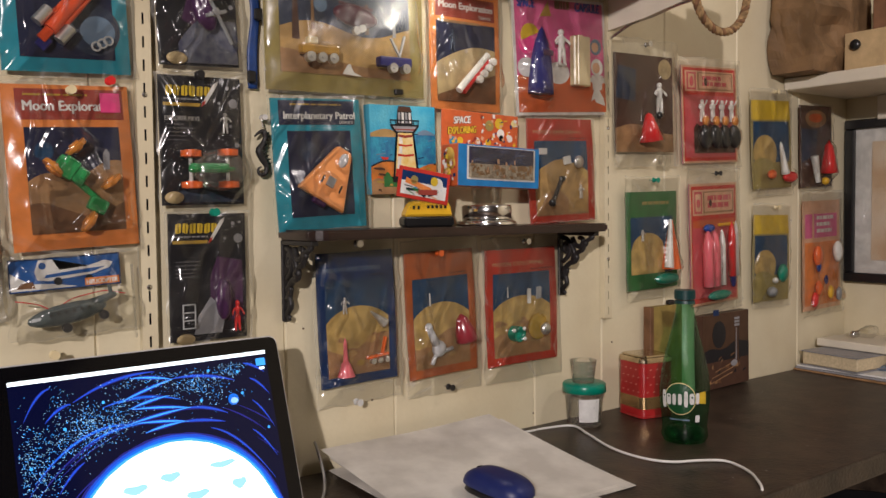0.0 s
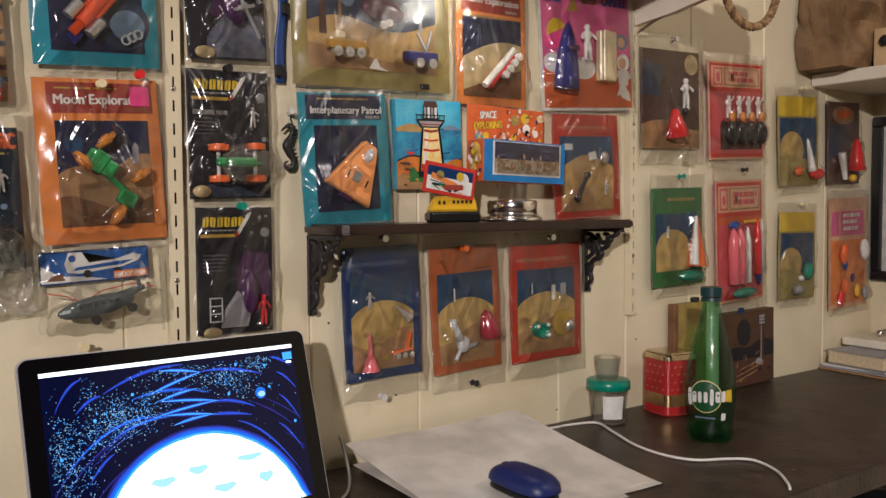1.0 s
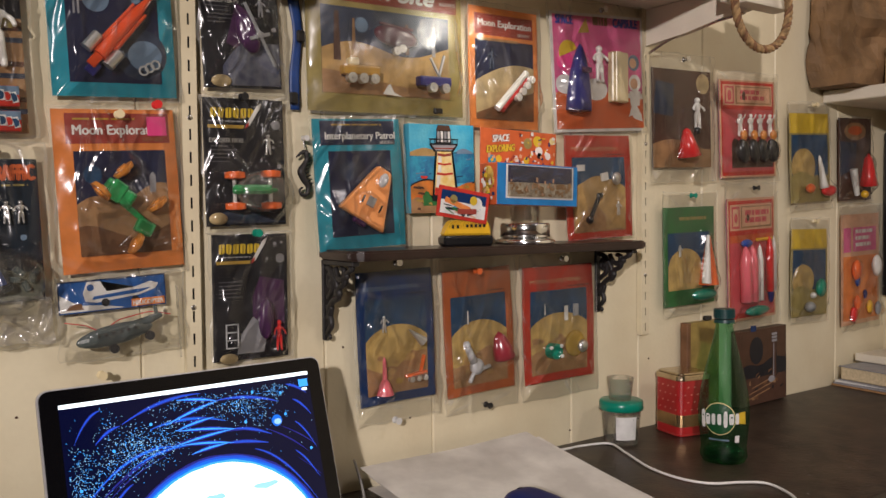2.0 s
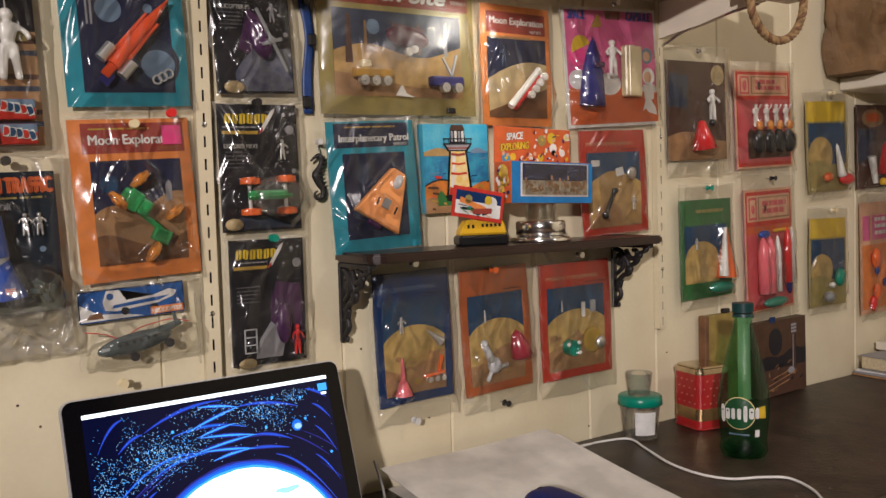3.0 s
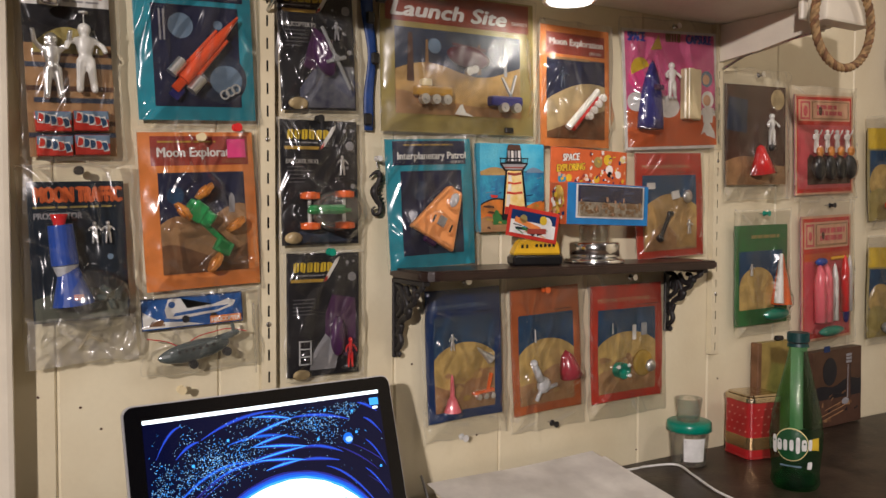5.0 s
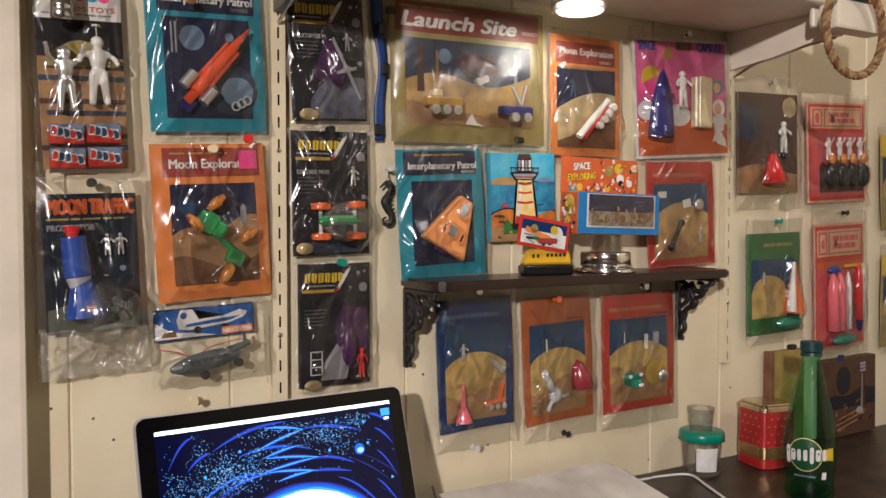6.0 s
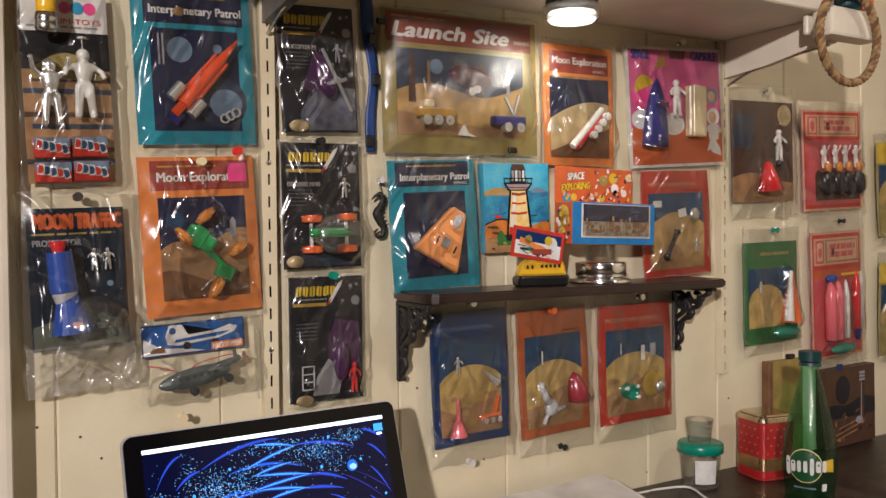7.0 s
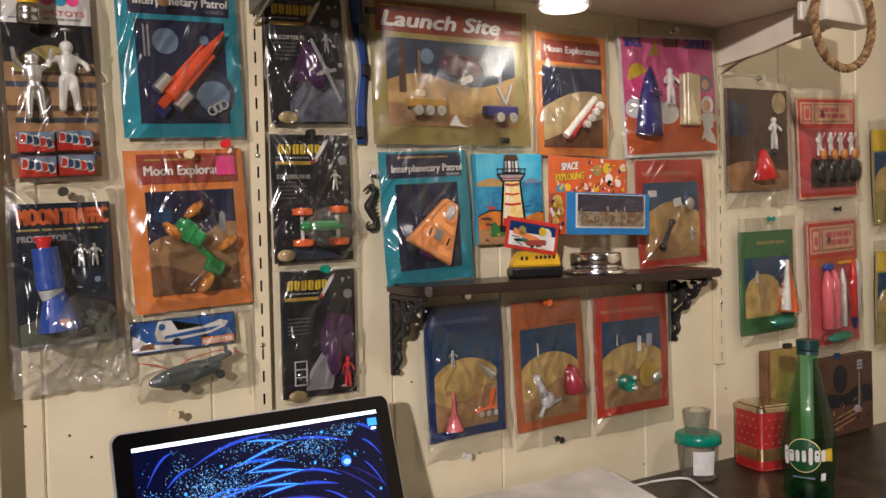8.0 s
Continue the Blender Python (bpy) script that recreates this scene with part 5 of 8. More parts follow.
def red_card(name, label, x, z, w, h, tilt, seed):
    p = Pack(name, label, x, z, w, h, tilt, C["pink"])
    p.panel("pale_rim", 0.0, 0.0, 1.0, 1.0, C["skin"], 0.4)
    p.panel("red_print", 0.03, 0.02, 0.97, 0.98, C["red"], 0.9)
    p.panel("header_rim", 0.06, 0.74, 0.94, 0.95, C["skin"], 1.6)
    p.panel("header_box", 0.28, 0.755, 0.92, 0.935, C["tan"], 2.3)
    p.panel("header_box", 0.09, 0.755, 0.25, 0.935, C["rose"], 2.3)
    p.panel("header_box", 0.30, 0.77, 0.90, 0.925, C["skin"], 2.8)
    p.panel("header_box", 0.115, 0.775, 0.225, 0.915, C["skin"], 2.8)
    p.bars("header_bars", 0.36, 0.78, 0.88, 0.90, 2, C["rose"], 3.4, seed, 0.3)
    p.disc("header_figure", 0.17, 0.84, w * 0.035, C["rose"], 3.4, squash=1.6)
    p.disc("header_figure", 0.42, 0.84, w * 0.03, C["dark_brown"], 3.8, squash=1.6)
    return p


p = red_card("figures_pack", "red bagged card with four pale moulded figures", 1.380, 1.249, 0.162, 0.172, 2.5, 52)
p.panel("printed_red", 0.05, 0.06, 0.95, 0.70, C["rose"], 1.6)
p.ground("dark_print", 0.2, 0.95, lambda s: 0.36 + 0.05 * math.sin(20 * s), 0.10, C["dark_brown"], 2.4)
for u in (0.28, 0.47, 0.64, 0.82):
    p.toy("white_figure", figure_bm(0.040, 1.5, ((1, 0.5), (-1, -0.6))), P["white"], u, 0.42, 0.009, label="white moulded figure", smooth=True)
    p.toy("orange_piece", ball(0.0085, Matrix.Diagonal((1.0, 0.6, 1.1, 1)), 10), P["amber"], u + 0.03, 0.43, 0.013, 0, label="orange moulded piece", smooth=True)
    p.toy("dark_base", ball(0.016, Matrix.Diagonal((0.95, 0.6, 1.35, 1)), 12), P["black"], u + 0.02, 0.27, 0.012, 12, label="dark moulded base", smooth=True)
p.film(0.008, 0.008, 0.010, 0.014, 0.018, 53)

p = Pack("green_card_pack", "green bagged card with a red and white toy rocket", 1.220, 1.027, 0.131, 0.166, 1.4, C["green"])
p.panel("header", 0.0, 0.77, 1.0, 1.0, C["green"], 0.8)
p.panel("picture", 0.08, 0.16, 0.90, 0.74, C["steel_blue"], 1)
p.ground("yellow_moon", 0.08, 0.74, lambda s: 0.40 + 0.18 * max(0.0, math.sin(math.pi * s)) ** 0.5, 0.16, C["hill"], 2)
p.bars("small_print", 0.3, 0.84, 0.9, 0.90, 1, C["olive"], 2, 3)
p.toy("rocket", cone(0.017, 0.003, 0.084), P["orange"], 0.76, 0.45, 0.013, 0, label="orange red toy rocket")
p.toy("rocket_stripe", cone(0.008, 0.0026, 0.082, T(-0.010, -0.007)), P["white"], 0.74, 0.46, 0.013, -4, label="white rocket half")
p.toy("green_base", ball(0.012, Matrix.Diagonal((2.6, 0.7, 0.8, 1)), 14), P["teal"], 0.68, 0.10, 0.012, 0, label="green moulded base", smooth=True)
p.toy("silver_figure", figure_bm(0.020), SILVER, 0.26, 0.50, 0.006, label="tiny silver figure", smooth=True)
p.film(0.006, 0.006, 0.016, 0.026, 0.018, 54)
p.pin(0.5, 1.115, P["teal"], "green push pin")

p = red_card("pink_toys_pack", "pink red bagged card with long red and white toys", 1.394, 1.016, 0.140, 0.220, 2.3, 55)
p.panel("printed_red", 0.05, 0.06, 0.95, 0.70, C["rose"], 1.6)
p.panel("orange_band", 0.05, 0.64, 0.95, 0.70, C["deep_orange"], 2.2)
for u, m, r in ((0.25, "pink", 0.010), (0.38, "pink", 0.011), (0.55, "white", 0.006), (0.76, "red", 0.007), (0.85, "white", 0.005)):
    p.toy("rocket_piece", lathe([(0, 0.058), (r * 0.5, 0.050), (r, 0.030), (r, -0.045), (0, -0.046)], 14), P[m], u, 0.36 if u < 0.7 else 0.42, 0.012, 0, label="long moulded rocket piece", smooth=True)
p.toy("blue_piece", ball(0.008, Matrix.Diagonal((2.0, 0.7, 0.9, 1)), 12), P["blue"], 0.30, 0.635, 0.010, 0, label="blue moulded piece", smooth=True)
p.toy("yellow_piece", box(0.05, 0.005, 0.006, Matrix(), 0.002), P["yellow"], 0.68, 0.655, 0.009, 0, label="yellow moulded strip")
p.toy("blue_figure", ball(0.009, Matrix.Diagonal((0.8, 0.6, 2.0, 1)), 12), P["indigo"], 0.80, 0.20, 0.010, 0, label="dark blue moulded piece", smooth=True)
p.toy("green_base", ball(0.010, Matrix.Diagonal((3.4, 0.7, 0.9, 1)), 14), P["teal"], 0.48, 0.075, 0.012, 0, label="green moulded base", smooth=True)
p.film(0.008, 0.010, 0.014, 0.026, 0.018, 56)
p.pin(0.52, 1.08, P["black"], "black push pin")


def yellow_card(name, label, x, z, w, h, tilt, seed):
    p = Pack(name, label, x, z, w, h, tilt, C["olive"], bow=0.003)
    p.panel("header", 0.0, 0.78, 1.0, 1.0, C["yellow"], 1)
    p.panel("picture", 0.05, 0.30, 0.95, 0.76, C["steel_blue"], 1)
    p.disc("printed_moon", 0.34, 0.40, w * 0.30, C["hill"], 2, squash=0.9)
    p.ground("printed_ground", 0.03, 0.97, lambda s: 0.30 + 0.05 * math.sin(6 * s), 0.02, C["olive"], 2.6)
    p.film(0.006, 0.006, 0.014, 0.022, 0.018, seed)
    p.pin(0.55, 1.09, P["cream"], "tan push pin")
    return p


p = yellow_card("white_rocket_pack", "yellow bagged card with a white toy rocket and red base", 1.574, 1.203, 0.132, 0.170, 2.6, 57)
p.toy("rocket", lathe([(0, 0.036), (0.003, 0.028), (0.007, -0.020), (0.009, -0.030), (0, -0.031)], 14), P["white"], 0.68, 0.33, 0.011, 14, label="white toy rocket", smooth=True)
p.toy("red_base", ball(0.012, Matrix.Diagonal((2.0, 0.7, 0.9, 1)), 12), P["red"], 0.85, 0.12, 0.012, 0, label="red moulded base", smooth=True)
p.toy("orange_piece", ball(0.009, Matrix.Diagonal((1.6, 0.7, 1, 1)), 10), P["orange"], 0.40, 0.16, 0.010, 0, label="orange moulded piece", smooth=True)
p = yellow_card("green_probe_pack", "yellow bagged card with green and grey toy pieces", 1.576, 0.982, 0.121, 0.168, -0.5, 58)
p.toy("green_piece", ball(0.012, Matrix.Diagonal((1.2, 0.7, 1.5, 1)), 12), P["teal"], 0.72, 0.32, 0.010, 0, label="green moulded piece", smooth=True)
p.toy("grey_globe", ball(0.013, Matrix.Diagonal((1, 0.7, 0.8, 1)), 12), P["grey"], 0.42, 0.11, 0.010, 0, label="grey moulded globe", smooth=True)
p.toy("white_piece", ball(0.006, Matrix(), 10), P["white"], 0.48, 0.24, 0.012, 0, label="white moulded piece", smooth=True)

p = Pack("comic_card_pack", "dark bagged card with red and white toy pieces", 1.737, 1.205, 0.122, 0.166, 1.9, C["dark_brown"])
p.disc("title_shape", 0.5, 0.84, 0.040, C["tan"], 1.4, squash=0.45)
p.disc("title_fill", 0.5, 0.85, 0.026, C["deep_orange"], 2, squash=0.35)
p.poly("dark_print", [(0.05, 0.30), (0.5, 0.4), (0.55, 0.7), (0.05, 0.72)], C["slate"], 1.4)
p.toy("red_piece", lathe([(0, 0.036), (0.008, 0.024), (0.014, -0.010), (0.018, -0.032), (0, -0.034)], 14), P["red"], 0.72, 0.36, 0.013, 0, label="red moulded piece", smooth=True)
p.toy("white_leg", cone(0.005, 0.008, 0.055), P["white"], 0.36, 0.22, 0.010, 14, label="white moulded piece")
p.toy("yellow_piece", ball(0.008, Matrix(), 10), P["yellow"], 0.62, 0.07, 0.012, 0, label="yellow moulded piece", smooth=True)
p.film(0.003, 0.004, 0.005, 0.004, 0.020, 59)

p = Pack("orange_toys_pack", "pale orange bagged card with red, blue and white toys", 1.763, 0.981, 0.144, 0.226, 1.6, C["skin"])
p.panel("orange_print", 0.05, 0.04, 0.95, 0.62, C["orange"], 1)
p.panel("header_box", 0.30, 0.66, 0.92, 0.88, C["pink"], 1)
p.panel("header_box", 0.06, 0.66, 0.25, 0.88, C["pink"], 1)
p.bars("header_bars", 0.36, 0.68, 0.90, 0.86, 3, C["white"], 2, 9)
for u, v, m, r in ((0.28, 0.50, "orange", 0.013), (0.30, 0.20, "orange", 0.010), (0.30, 0.40, "blue", 0.007), (0.50, 0.27, "indigo", 0.006), (0.62, 0.15, "yellow", 0.009), (0.82, 0.52, "white", 0.014), (0.85, 0.12, "grey", 0.009), (0.20, 0.10, "red", 0.010)):
    p.toy("toy_piece", ball(r, Matrix.Diagonal((1, 0.6, 1.6, 1)), 12), P[m], u, v, 0.010, 0, label="moulded toy piece", smooth=True)
p.film(0.006, 0.010, 0.012, 0.02, 0.016, 60)

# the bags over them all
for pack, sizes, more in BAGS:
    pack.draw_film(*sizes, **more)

# ---- the little shelf and what stands on it ----
SH = 1.060
shelf = thing("wall_shelf", T(0.779, 0, SH), "small dark wooden wall shelf on black iron brackets", "shelf")
hw, d, r = 0.251, 0.094, 0.022
out = [(-hw, -0.001), (-hw, -d + r)] + [(-hw + r - r * math.cos(a), -d + r - r * math.sin(a)) for a in (0.3, 0.7, 1.1, 1.4)] + [(-hw + r, -d), (hw - r, -d)]
out += [(hw - r + r * math.sin(a), -d + r - r * math.cos(a)) for a in (0.3, 0.7, 1.1, 1.4)] + [(hw, -d + r), (hw, -0.001)]
bm = bmesh.new()
f = bm.faces.new([bm.verts.new((x, y, -0.012)) for x, y in out])
g = bmesh.ops.extrude_face_region(bm, geom=[f])
bmesh.ops.translate(bm, vec=(0, 0, 0.012), verts=[v for v in g["geom"] if isinstance(v, bmesh.types.BMVert)])
bmesh.ops.recalc_face_normals(bm, faces=bm.faces)
bmesh.ops.bevel(bm, geom=[e for e in bm.edges if abs(e.verts[0].co.z - e.verts[1].co.z) < 1e-5], offset=0.0025, segments=2, affect="EDGES")
part("board", bm, DARKWOOD, shelf, "dark reddish brown board with rounded corners")


def iron_bracket(x):
    """A cast bracket: a leg, an arm and leafy scrolls between."""
    br = part("iron_bracket", box(0.010, 0.005, 0.100, T(x, -0.004, -0.063), 0.001), IRON, shelf, "black cast iron scroll bracket")
    part("arm", box(0.010, 0.078, 0.006, T(x, -0.042, -0.0155), 0.001), IRON, br)
    scrolls = [[(-0.006, -0.105), (-0.018, -0.092), (-0.012, -0.075), (-0.024, -0.062), (-0.036, -0.058), (-0.040, -0.046), (-0.052, -0.040), (-0.058, -0.028), (-0.072, -0.022)],
               [(-0.010, -0.060), (-0.022, -0.050), (-0.026, -0.036), (-0.016, -0.030), (-0.012, -0.042), (-0.020, -0.046)],
               [(-0.030, -0.022), (-0.038, -0.034), (-0.050, -0.034), (-0.052, -0.024), (-0.044, -0.022)],
               [(-0.008, -0.022), (-0.020, -0.026), (-0.034, -0.044), (-0.030, -0.056)], [(-0.006, -0.085), (-0.014, -0.082), (-0.020, -0.070)]]
    for k, s in enumerate(scrolls):
        part("scroll", tube(curve_pts([(x, y, z) for y, z in s], 6), lambda q: 0.0042 - 0.0016 * abs(q - 0.4), 8), IRON, br, "", True)
    for y, z, rr in ((-0.036, -0.052, 0.008), (-0.020, -0.040, 0.007), (-0.056, -0.030, 0.007), (-0.070, -0.020, 0.006), (-0.012, -0.108, 0.005), (-0.010, -0.072, 0.006)):
        part("leaf", ball(rr, T(x, y, z) @ Matrix.Diagonal((0.6, 1, 0.85, 1)), 10), IRON, br, "", True)


iron_bracket(0.535 - 0.779)
iron_bracket(1.008 - 0.779)

# lighthouse canvas
p = Pack("lighthouse_canvas", "small painted canvas of a striped lighthouse by the sea", 0.706, 1.163, 0.105, 0.117, 1.2, C["sky_paint"], y=-0.015, thick=0.014, category="painting", group="pictures")
p.panel("sea", 0.0, 0.33, 1.0, 0.68, C["sea_paint"], 0.8)
p.panel("sea_line", 0.0, 0.674, 1.0, 0.684, C["black"], 1.0)
p.ground("far_shore", 0.0, 0.42, lambda s: 0.68 + 0.05 * math.sin(3 * s), 0.64, C["sand"], 1.4)
p.ground("far_island", 0.72, 1.0, lambda s: 0.70 + 0.03 * math.sin(4 * s), 0.67, C["pale_blue"], 1.4)
p.ground("cliff_line", 0.0, 1.0, lambda s: 0.348 + 0.05 * math.sin(7 * s) - 0.06 * abs(s - 0.5), 0.0, C["black"], 1.5)
p.ground("cliff", 0.0, 1.0, lambda s: 0.33 + 0.05 * math.sin(7 * s) - 0.06 * abs(s - 0.5), 0.0, C["cliff_paint"], 1.6)
p.ground("cliff_light", 0.04, 0.96, lambda s: 0.30 + 0.04 * math.sin(8 * s), 0.16, C["cliff_paint"], 2.0)
p.ground("low_rock", 0.0, 1.0, lambda s: 0.15 + 0.04 * math.sin(9 * s), 0.0, C["tan"], 2.3)
p.ground("bush_print", 0.18, 0.62, lambda s: 0.19 + 0.06 * math.sin(12 * s), 0.08, C["green"], 2.6)
p.poly("tower_outline", [(0.315, 0.13), (0.735, 0.13), (0.655, 0.50), (0.65, 0.73), (0.385, 0.73), (0.38, 0.50)], C["black"], 2.9)
def tower_side(v):
    return 0.345 + 0.065 * min(1, (v - 0.14) / 0.40), 0.700 - 0.075 * min(1, (v - 0.14) / 0.40)


for name, a, b, paint, layer in (("tower_body", 0.20, 0.70, "tower_paint", 3.2), ("red_band", 0.20, 0.285, "red", 3.5), ("red_band", 0.43, 0.455, "red", 3.5), ("red_band", 0.545, 0.565, "red", 3.5), ("red_band", 0.645, 0.675, "dark_red", 3.5)):
    (l0, r0), (l1, r1) = tower_side(a), tower_side(b)
    p.poly(name, [(l0, a), ((l0 + r0) / 2, a - 0.012), (r0, a), (r1, b), ((l1 + r1) / 2, b - 0.012), (l1, b)], C[paint], layer)
for a, b in ((0.29, 0.42), (0.46, 0.54), (0.57, 0.64)):
    (l0, _), (l1, _) = tower_side(a), tower_side(b)
    p.poly("tower_shine", [(l0 + 0.012, a), (l0 + 0.07, a - 0.004), (l1 + 0.055, b), (l1 + 0.012, b)], C["white"], 3.4)
rng = random.Random(8)
for k in range(26):
    u, v, w = rng.uniform(0.0, 0.92), rng.uniform(0.37, 0.64), rng.uniform(0.04, 0.14)
    if u + w < 0.33 or u > 0.70:
        p.poly("wave_stroke", [(u, v), (min(0.99, u + w), v + 0.012), (min(0.99, u + w), v + 0.022), (u + 0.01, v + 0.012)], C[rng.choice(("sky", "pale_blue", "blue", "sea_paint"))], 1.1 + 0.02 * k)
for k in range(22):
    u, v, w = rng.uniform(0.0, 0.90), rng.uniform(0.02, 0.29), rng.uniform(0.05, 0.14)
    p.poly("rock_stroke", [(u, v), (min(0.99, u + w), v - 0.015), (min(0.99, u + w * 0.9), v + 0.012), (u + 0.02, v + 0.02)], C[rng.choice(("brown", "black", "ochre", "deep_orange", "dark_brown"))], 2.4 + 0.02 * k)
p.poly("gallery_outline", [(0.29, 0.775), (0.36, 0.69), (0.66, 0.69), (0.74, 0.775)], C["black"], 3.3)
p.poly("gallery", [(0.33, 0.765), (0.385, 0.705), (0.635, 0.705), (0.70, 0.765)], C["grey"], 3.6)
p.poly("gallery_stripe", [(0.36, 0.735), (0.375, 0.72), (0.65, 0.72), (0.67, 0.735)], C["dark_red"], 3.75)
p.poly("gallery_rail", [(0.30, 0.77), (0.73, 0.77), (0.73, 0.785), (0.30, 0.785)], C["black"], 3.8)
p.poly("lantern_outline", [(0.39, 0.78), (0.64, 0.78), (0.62, 0.93), (0.41, 0.93)], C["black"], 3.4)
for k in range(4):
    u = 0.415 + 0.054 * k
    p.poly("lantern_pane", [(u, 0.80), (u + 0.036, 0.80), (u + 0.036, 0.92), (u, 0.92)], C["white" if k % 2 else "grey"], 3.9)
for k in range(7):
    p.poly("rail_post", [(0.30 + 0.07 * k, 0.77), (0.308 + 0.07 * k, 0.77), (0.308 + 0.07 * k, 0.83), (0.30 + 0.07 * k, 0.83)], C["black"], 4.2)
p.poly("rail_top", [(0.29, 0.825), (0.74, 0.825), (0.74, 0.838), (0.29, 0.838)], C["black"], 4.3)
p.poly("lantern_cap", [(0.40, 0.93), (0.63, 0.93), (0.60, 0.99), (0.43, 0.99)], C["dark_brown"], 3.9)
p.poly("little_boat", [(0.14, 0.42), (0.26, 0.41), (0.24, 0.385), (0.17, 0.385)], C["red"], 3)

# chrome stand with a glass
stand = thing("chrome_stand", T(0.822, -0.048, SH), "round chrome stand with a clear glass cup", "stand")
part("foot", lathe([(0.0, 0.0), (0.041, 0.0), (0.042, 0.003), (0.040, 0.006), (0.034, 0.008), (0.0, 0.0085)], 40), CHROME, stand, "", True)
part("collar", lathe([(0.030, 0.0085), (0.0345, 0.010), (0.0345, 0.0265), (0.033, 0.0285), (0.0, 0.0288)], 48), CHROME, stand, "polished chrome collar", True)
part("glass_cup", lathe([(0.0, 0.029), (0.0205, 0.029), (0.0215, 0.052), (0.0195, 0.052), (0.0185, 0.031), (0.0, 0.031)], 32), FILM_STIFF, stand, "clear glass cup", True)

# toy box with a window
bx, by, bz, bw, bd, bh = 0.8265, -0.051, SH + 0.0525, 0.145, 0.038, 0.056
tb = thing("toy_box", T(bx, by, bz) @ T(0, 0, 0, 0, 1.5, 0), "orange and blue cardboard toy box with a clear window", "toy box")
part("carton", box(bw, bd, bh, T(0, 0, bh / 2), 0.0008), C["deep_orange"], tb)
part("blue_front", box(bw * 0.995, 0.0012, bh * 0.985, T(0, -bd / 2 - 0.0004, bh / 2)), C["box_blue"], tb, "bright blue printed front")
part("white_line", box(bw * 0.84, 0.0012, bh * 0.80, T(0.003, -bd / 2 - 0.0009, bh * 0.56)), C["white"], tb)
part("window_print", box(bw * 0.80, 0.0012, bh * 0.74, T(0.003, -bd / 2 - 0.0014, bh * 0.575)), C["dusk"], tb, "dark moonscape seen in the window")
part("window_land", box(bw * 0.80, 0.0006, bh * 0.34, T(0.003, -bd / 2 - 0.0020, bh * 0.375)), C["pale_sand"], tb, "tan printed moon ground")
bm = bmesh.new()
rng = random.Random(7)
for i in range(46):
    add_box(bm, rng.uniform(0.002, 0.008), 0.0008, rng.uniform(0.002, 0.007), T(rng.uniform(-0.052, 0.056), -bd / 2 - 0.0025 - 0.00003 * i, bh * rng.uniform(0.24, 0.52), 0, rng.uniform(-30, 30)))
tagged(part("moonscape", bm, C["tan"], tb, "tan rocks and figures behind the window"), kind="stuff")
bm = bmesh.new()
for i in range(14):
    add_box(bm, rng.uniform(0.001, 0.0025), 0.0008, rng.uniform(0.002, 0.006), T(rng.uniform(-0.052, 0.056), -bd / 2 - 0.0042 - 0.00003 * i, bh * rng.uniform(0.26, 0.66)))
tagged(part("moonscape_light", bm, C["skin"], tb, "pale small figures behind the window"), kind="stuff")
bm = bmesh.new()
for i in range(24):
    add_box(bm, rng.uniform(0.006, 0.020), 0.0004, rng.uniform(0.002, 0.005), T(rng.uniform(-0.048, 0.052), -bd / 2 - 0.0019 - 0.000004 * i, bh * rng.uniform(0.60, 0.88), 0, rng.uniform(-25, 10)))
tagged(part("moonscape_sky", bm, C["cloud_blue"], tb, "blue grey clouds behind the window"), kind="stuff")
part("window_film", quad(bw * 0.80, bh * 0.74, T(0.003, -bd / 2 - 0.0062, bh * 0.575)), FILM_STIFF, tb, "clear window film")
bm = bmesh.new()
for z, y, s in ((0.040, 0.0, 0.012), (0.030, -0.006, 0.008), (0.018, 0.004, 0.008)):
    add_cone(bm, s, s, 0.0006, T(-bw / 2 - 0.0004, y, z, 0, 90), 20)
part("end_print", bm, C["gold"], tb, "yellow printed shapes on the end", True)
hd = part("header_card", box(0.138, 0.0016, 0.050, T(-0.003, bd / 2 + 0.0005, bh + 0.024), 0.0004), C["deep_orange"], tb, "orange red printed header card")
for words, z, w in (("SPACE", 0.034, 0.030), ("EXPLORING", 0.020, 0.050)):
    bm = text_mesh(words, 0.0095, w, 0.2, 0.06)
    bm.transform(T(-0.036, bd / 2 - 0.0008, bh + z - 0.002, 0, -6))
    part("title_word", bm, C["yellow" if "X" in words else "white"], hd)
    bm = text_mesh(words, 0.0095, w, 0.2, 0.14)
    bm.transform(T(-0.036, bd / 2 - 0.00055, bh + z - 0.002, 0, -6))
    part("title_shadow", bm, C["black"], hd)
def flat_disc(r, m, side=False):
    """A printed spot, facing -y, or -x."""
    return cone(r, r, 0.0006, m @ (T(0, 0, 0, 0, 90) if side else T(0, 0, 0, 90)), 20)


for x, z, s, c in ((0.012, 0.032, 0.009, "olive"), (0.030, 0.036, 0.009, "yellow"), (0.033, 0.022, 0.008, "white"), (0.034, 0.016, 0.005, "black"), (0.058, 0.038, 0.006, "pale_yellow"), (0.050, 0.016, 0.006, "white"), (-0.010, 0.010, 0.005, "white"), (0.010, 0.008, 0.006, "yellow"), (-0.052, 0.006, 0.008, "sky"), (-0.040, 0.008, 0.006, "yellow")):
    part("printed_shape", flat_disc(s * 0.85, T(x, bd / 2 - 0.0007 - 0.00008 * (x > 0.03), bh + z)), C[c], hd)

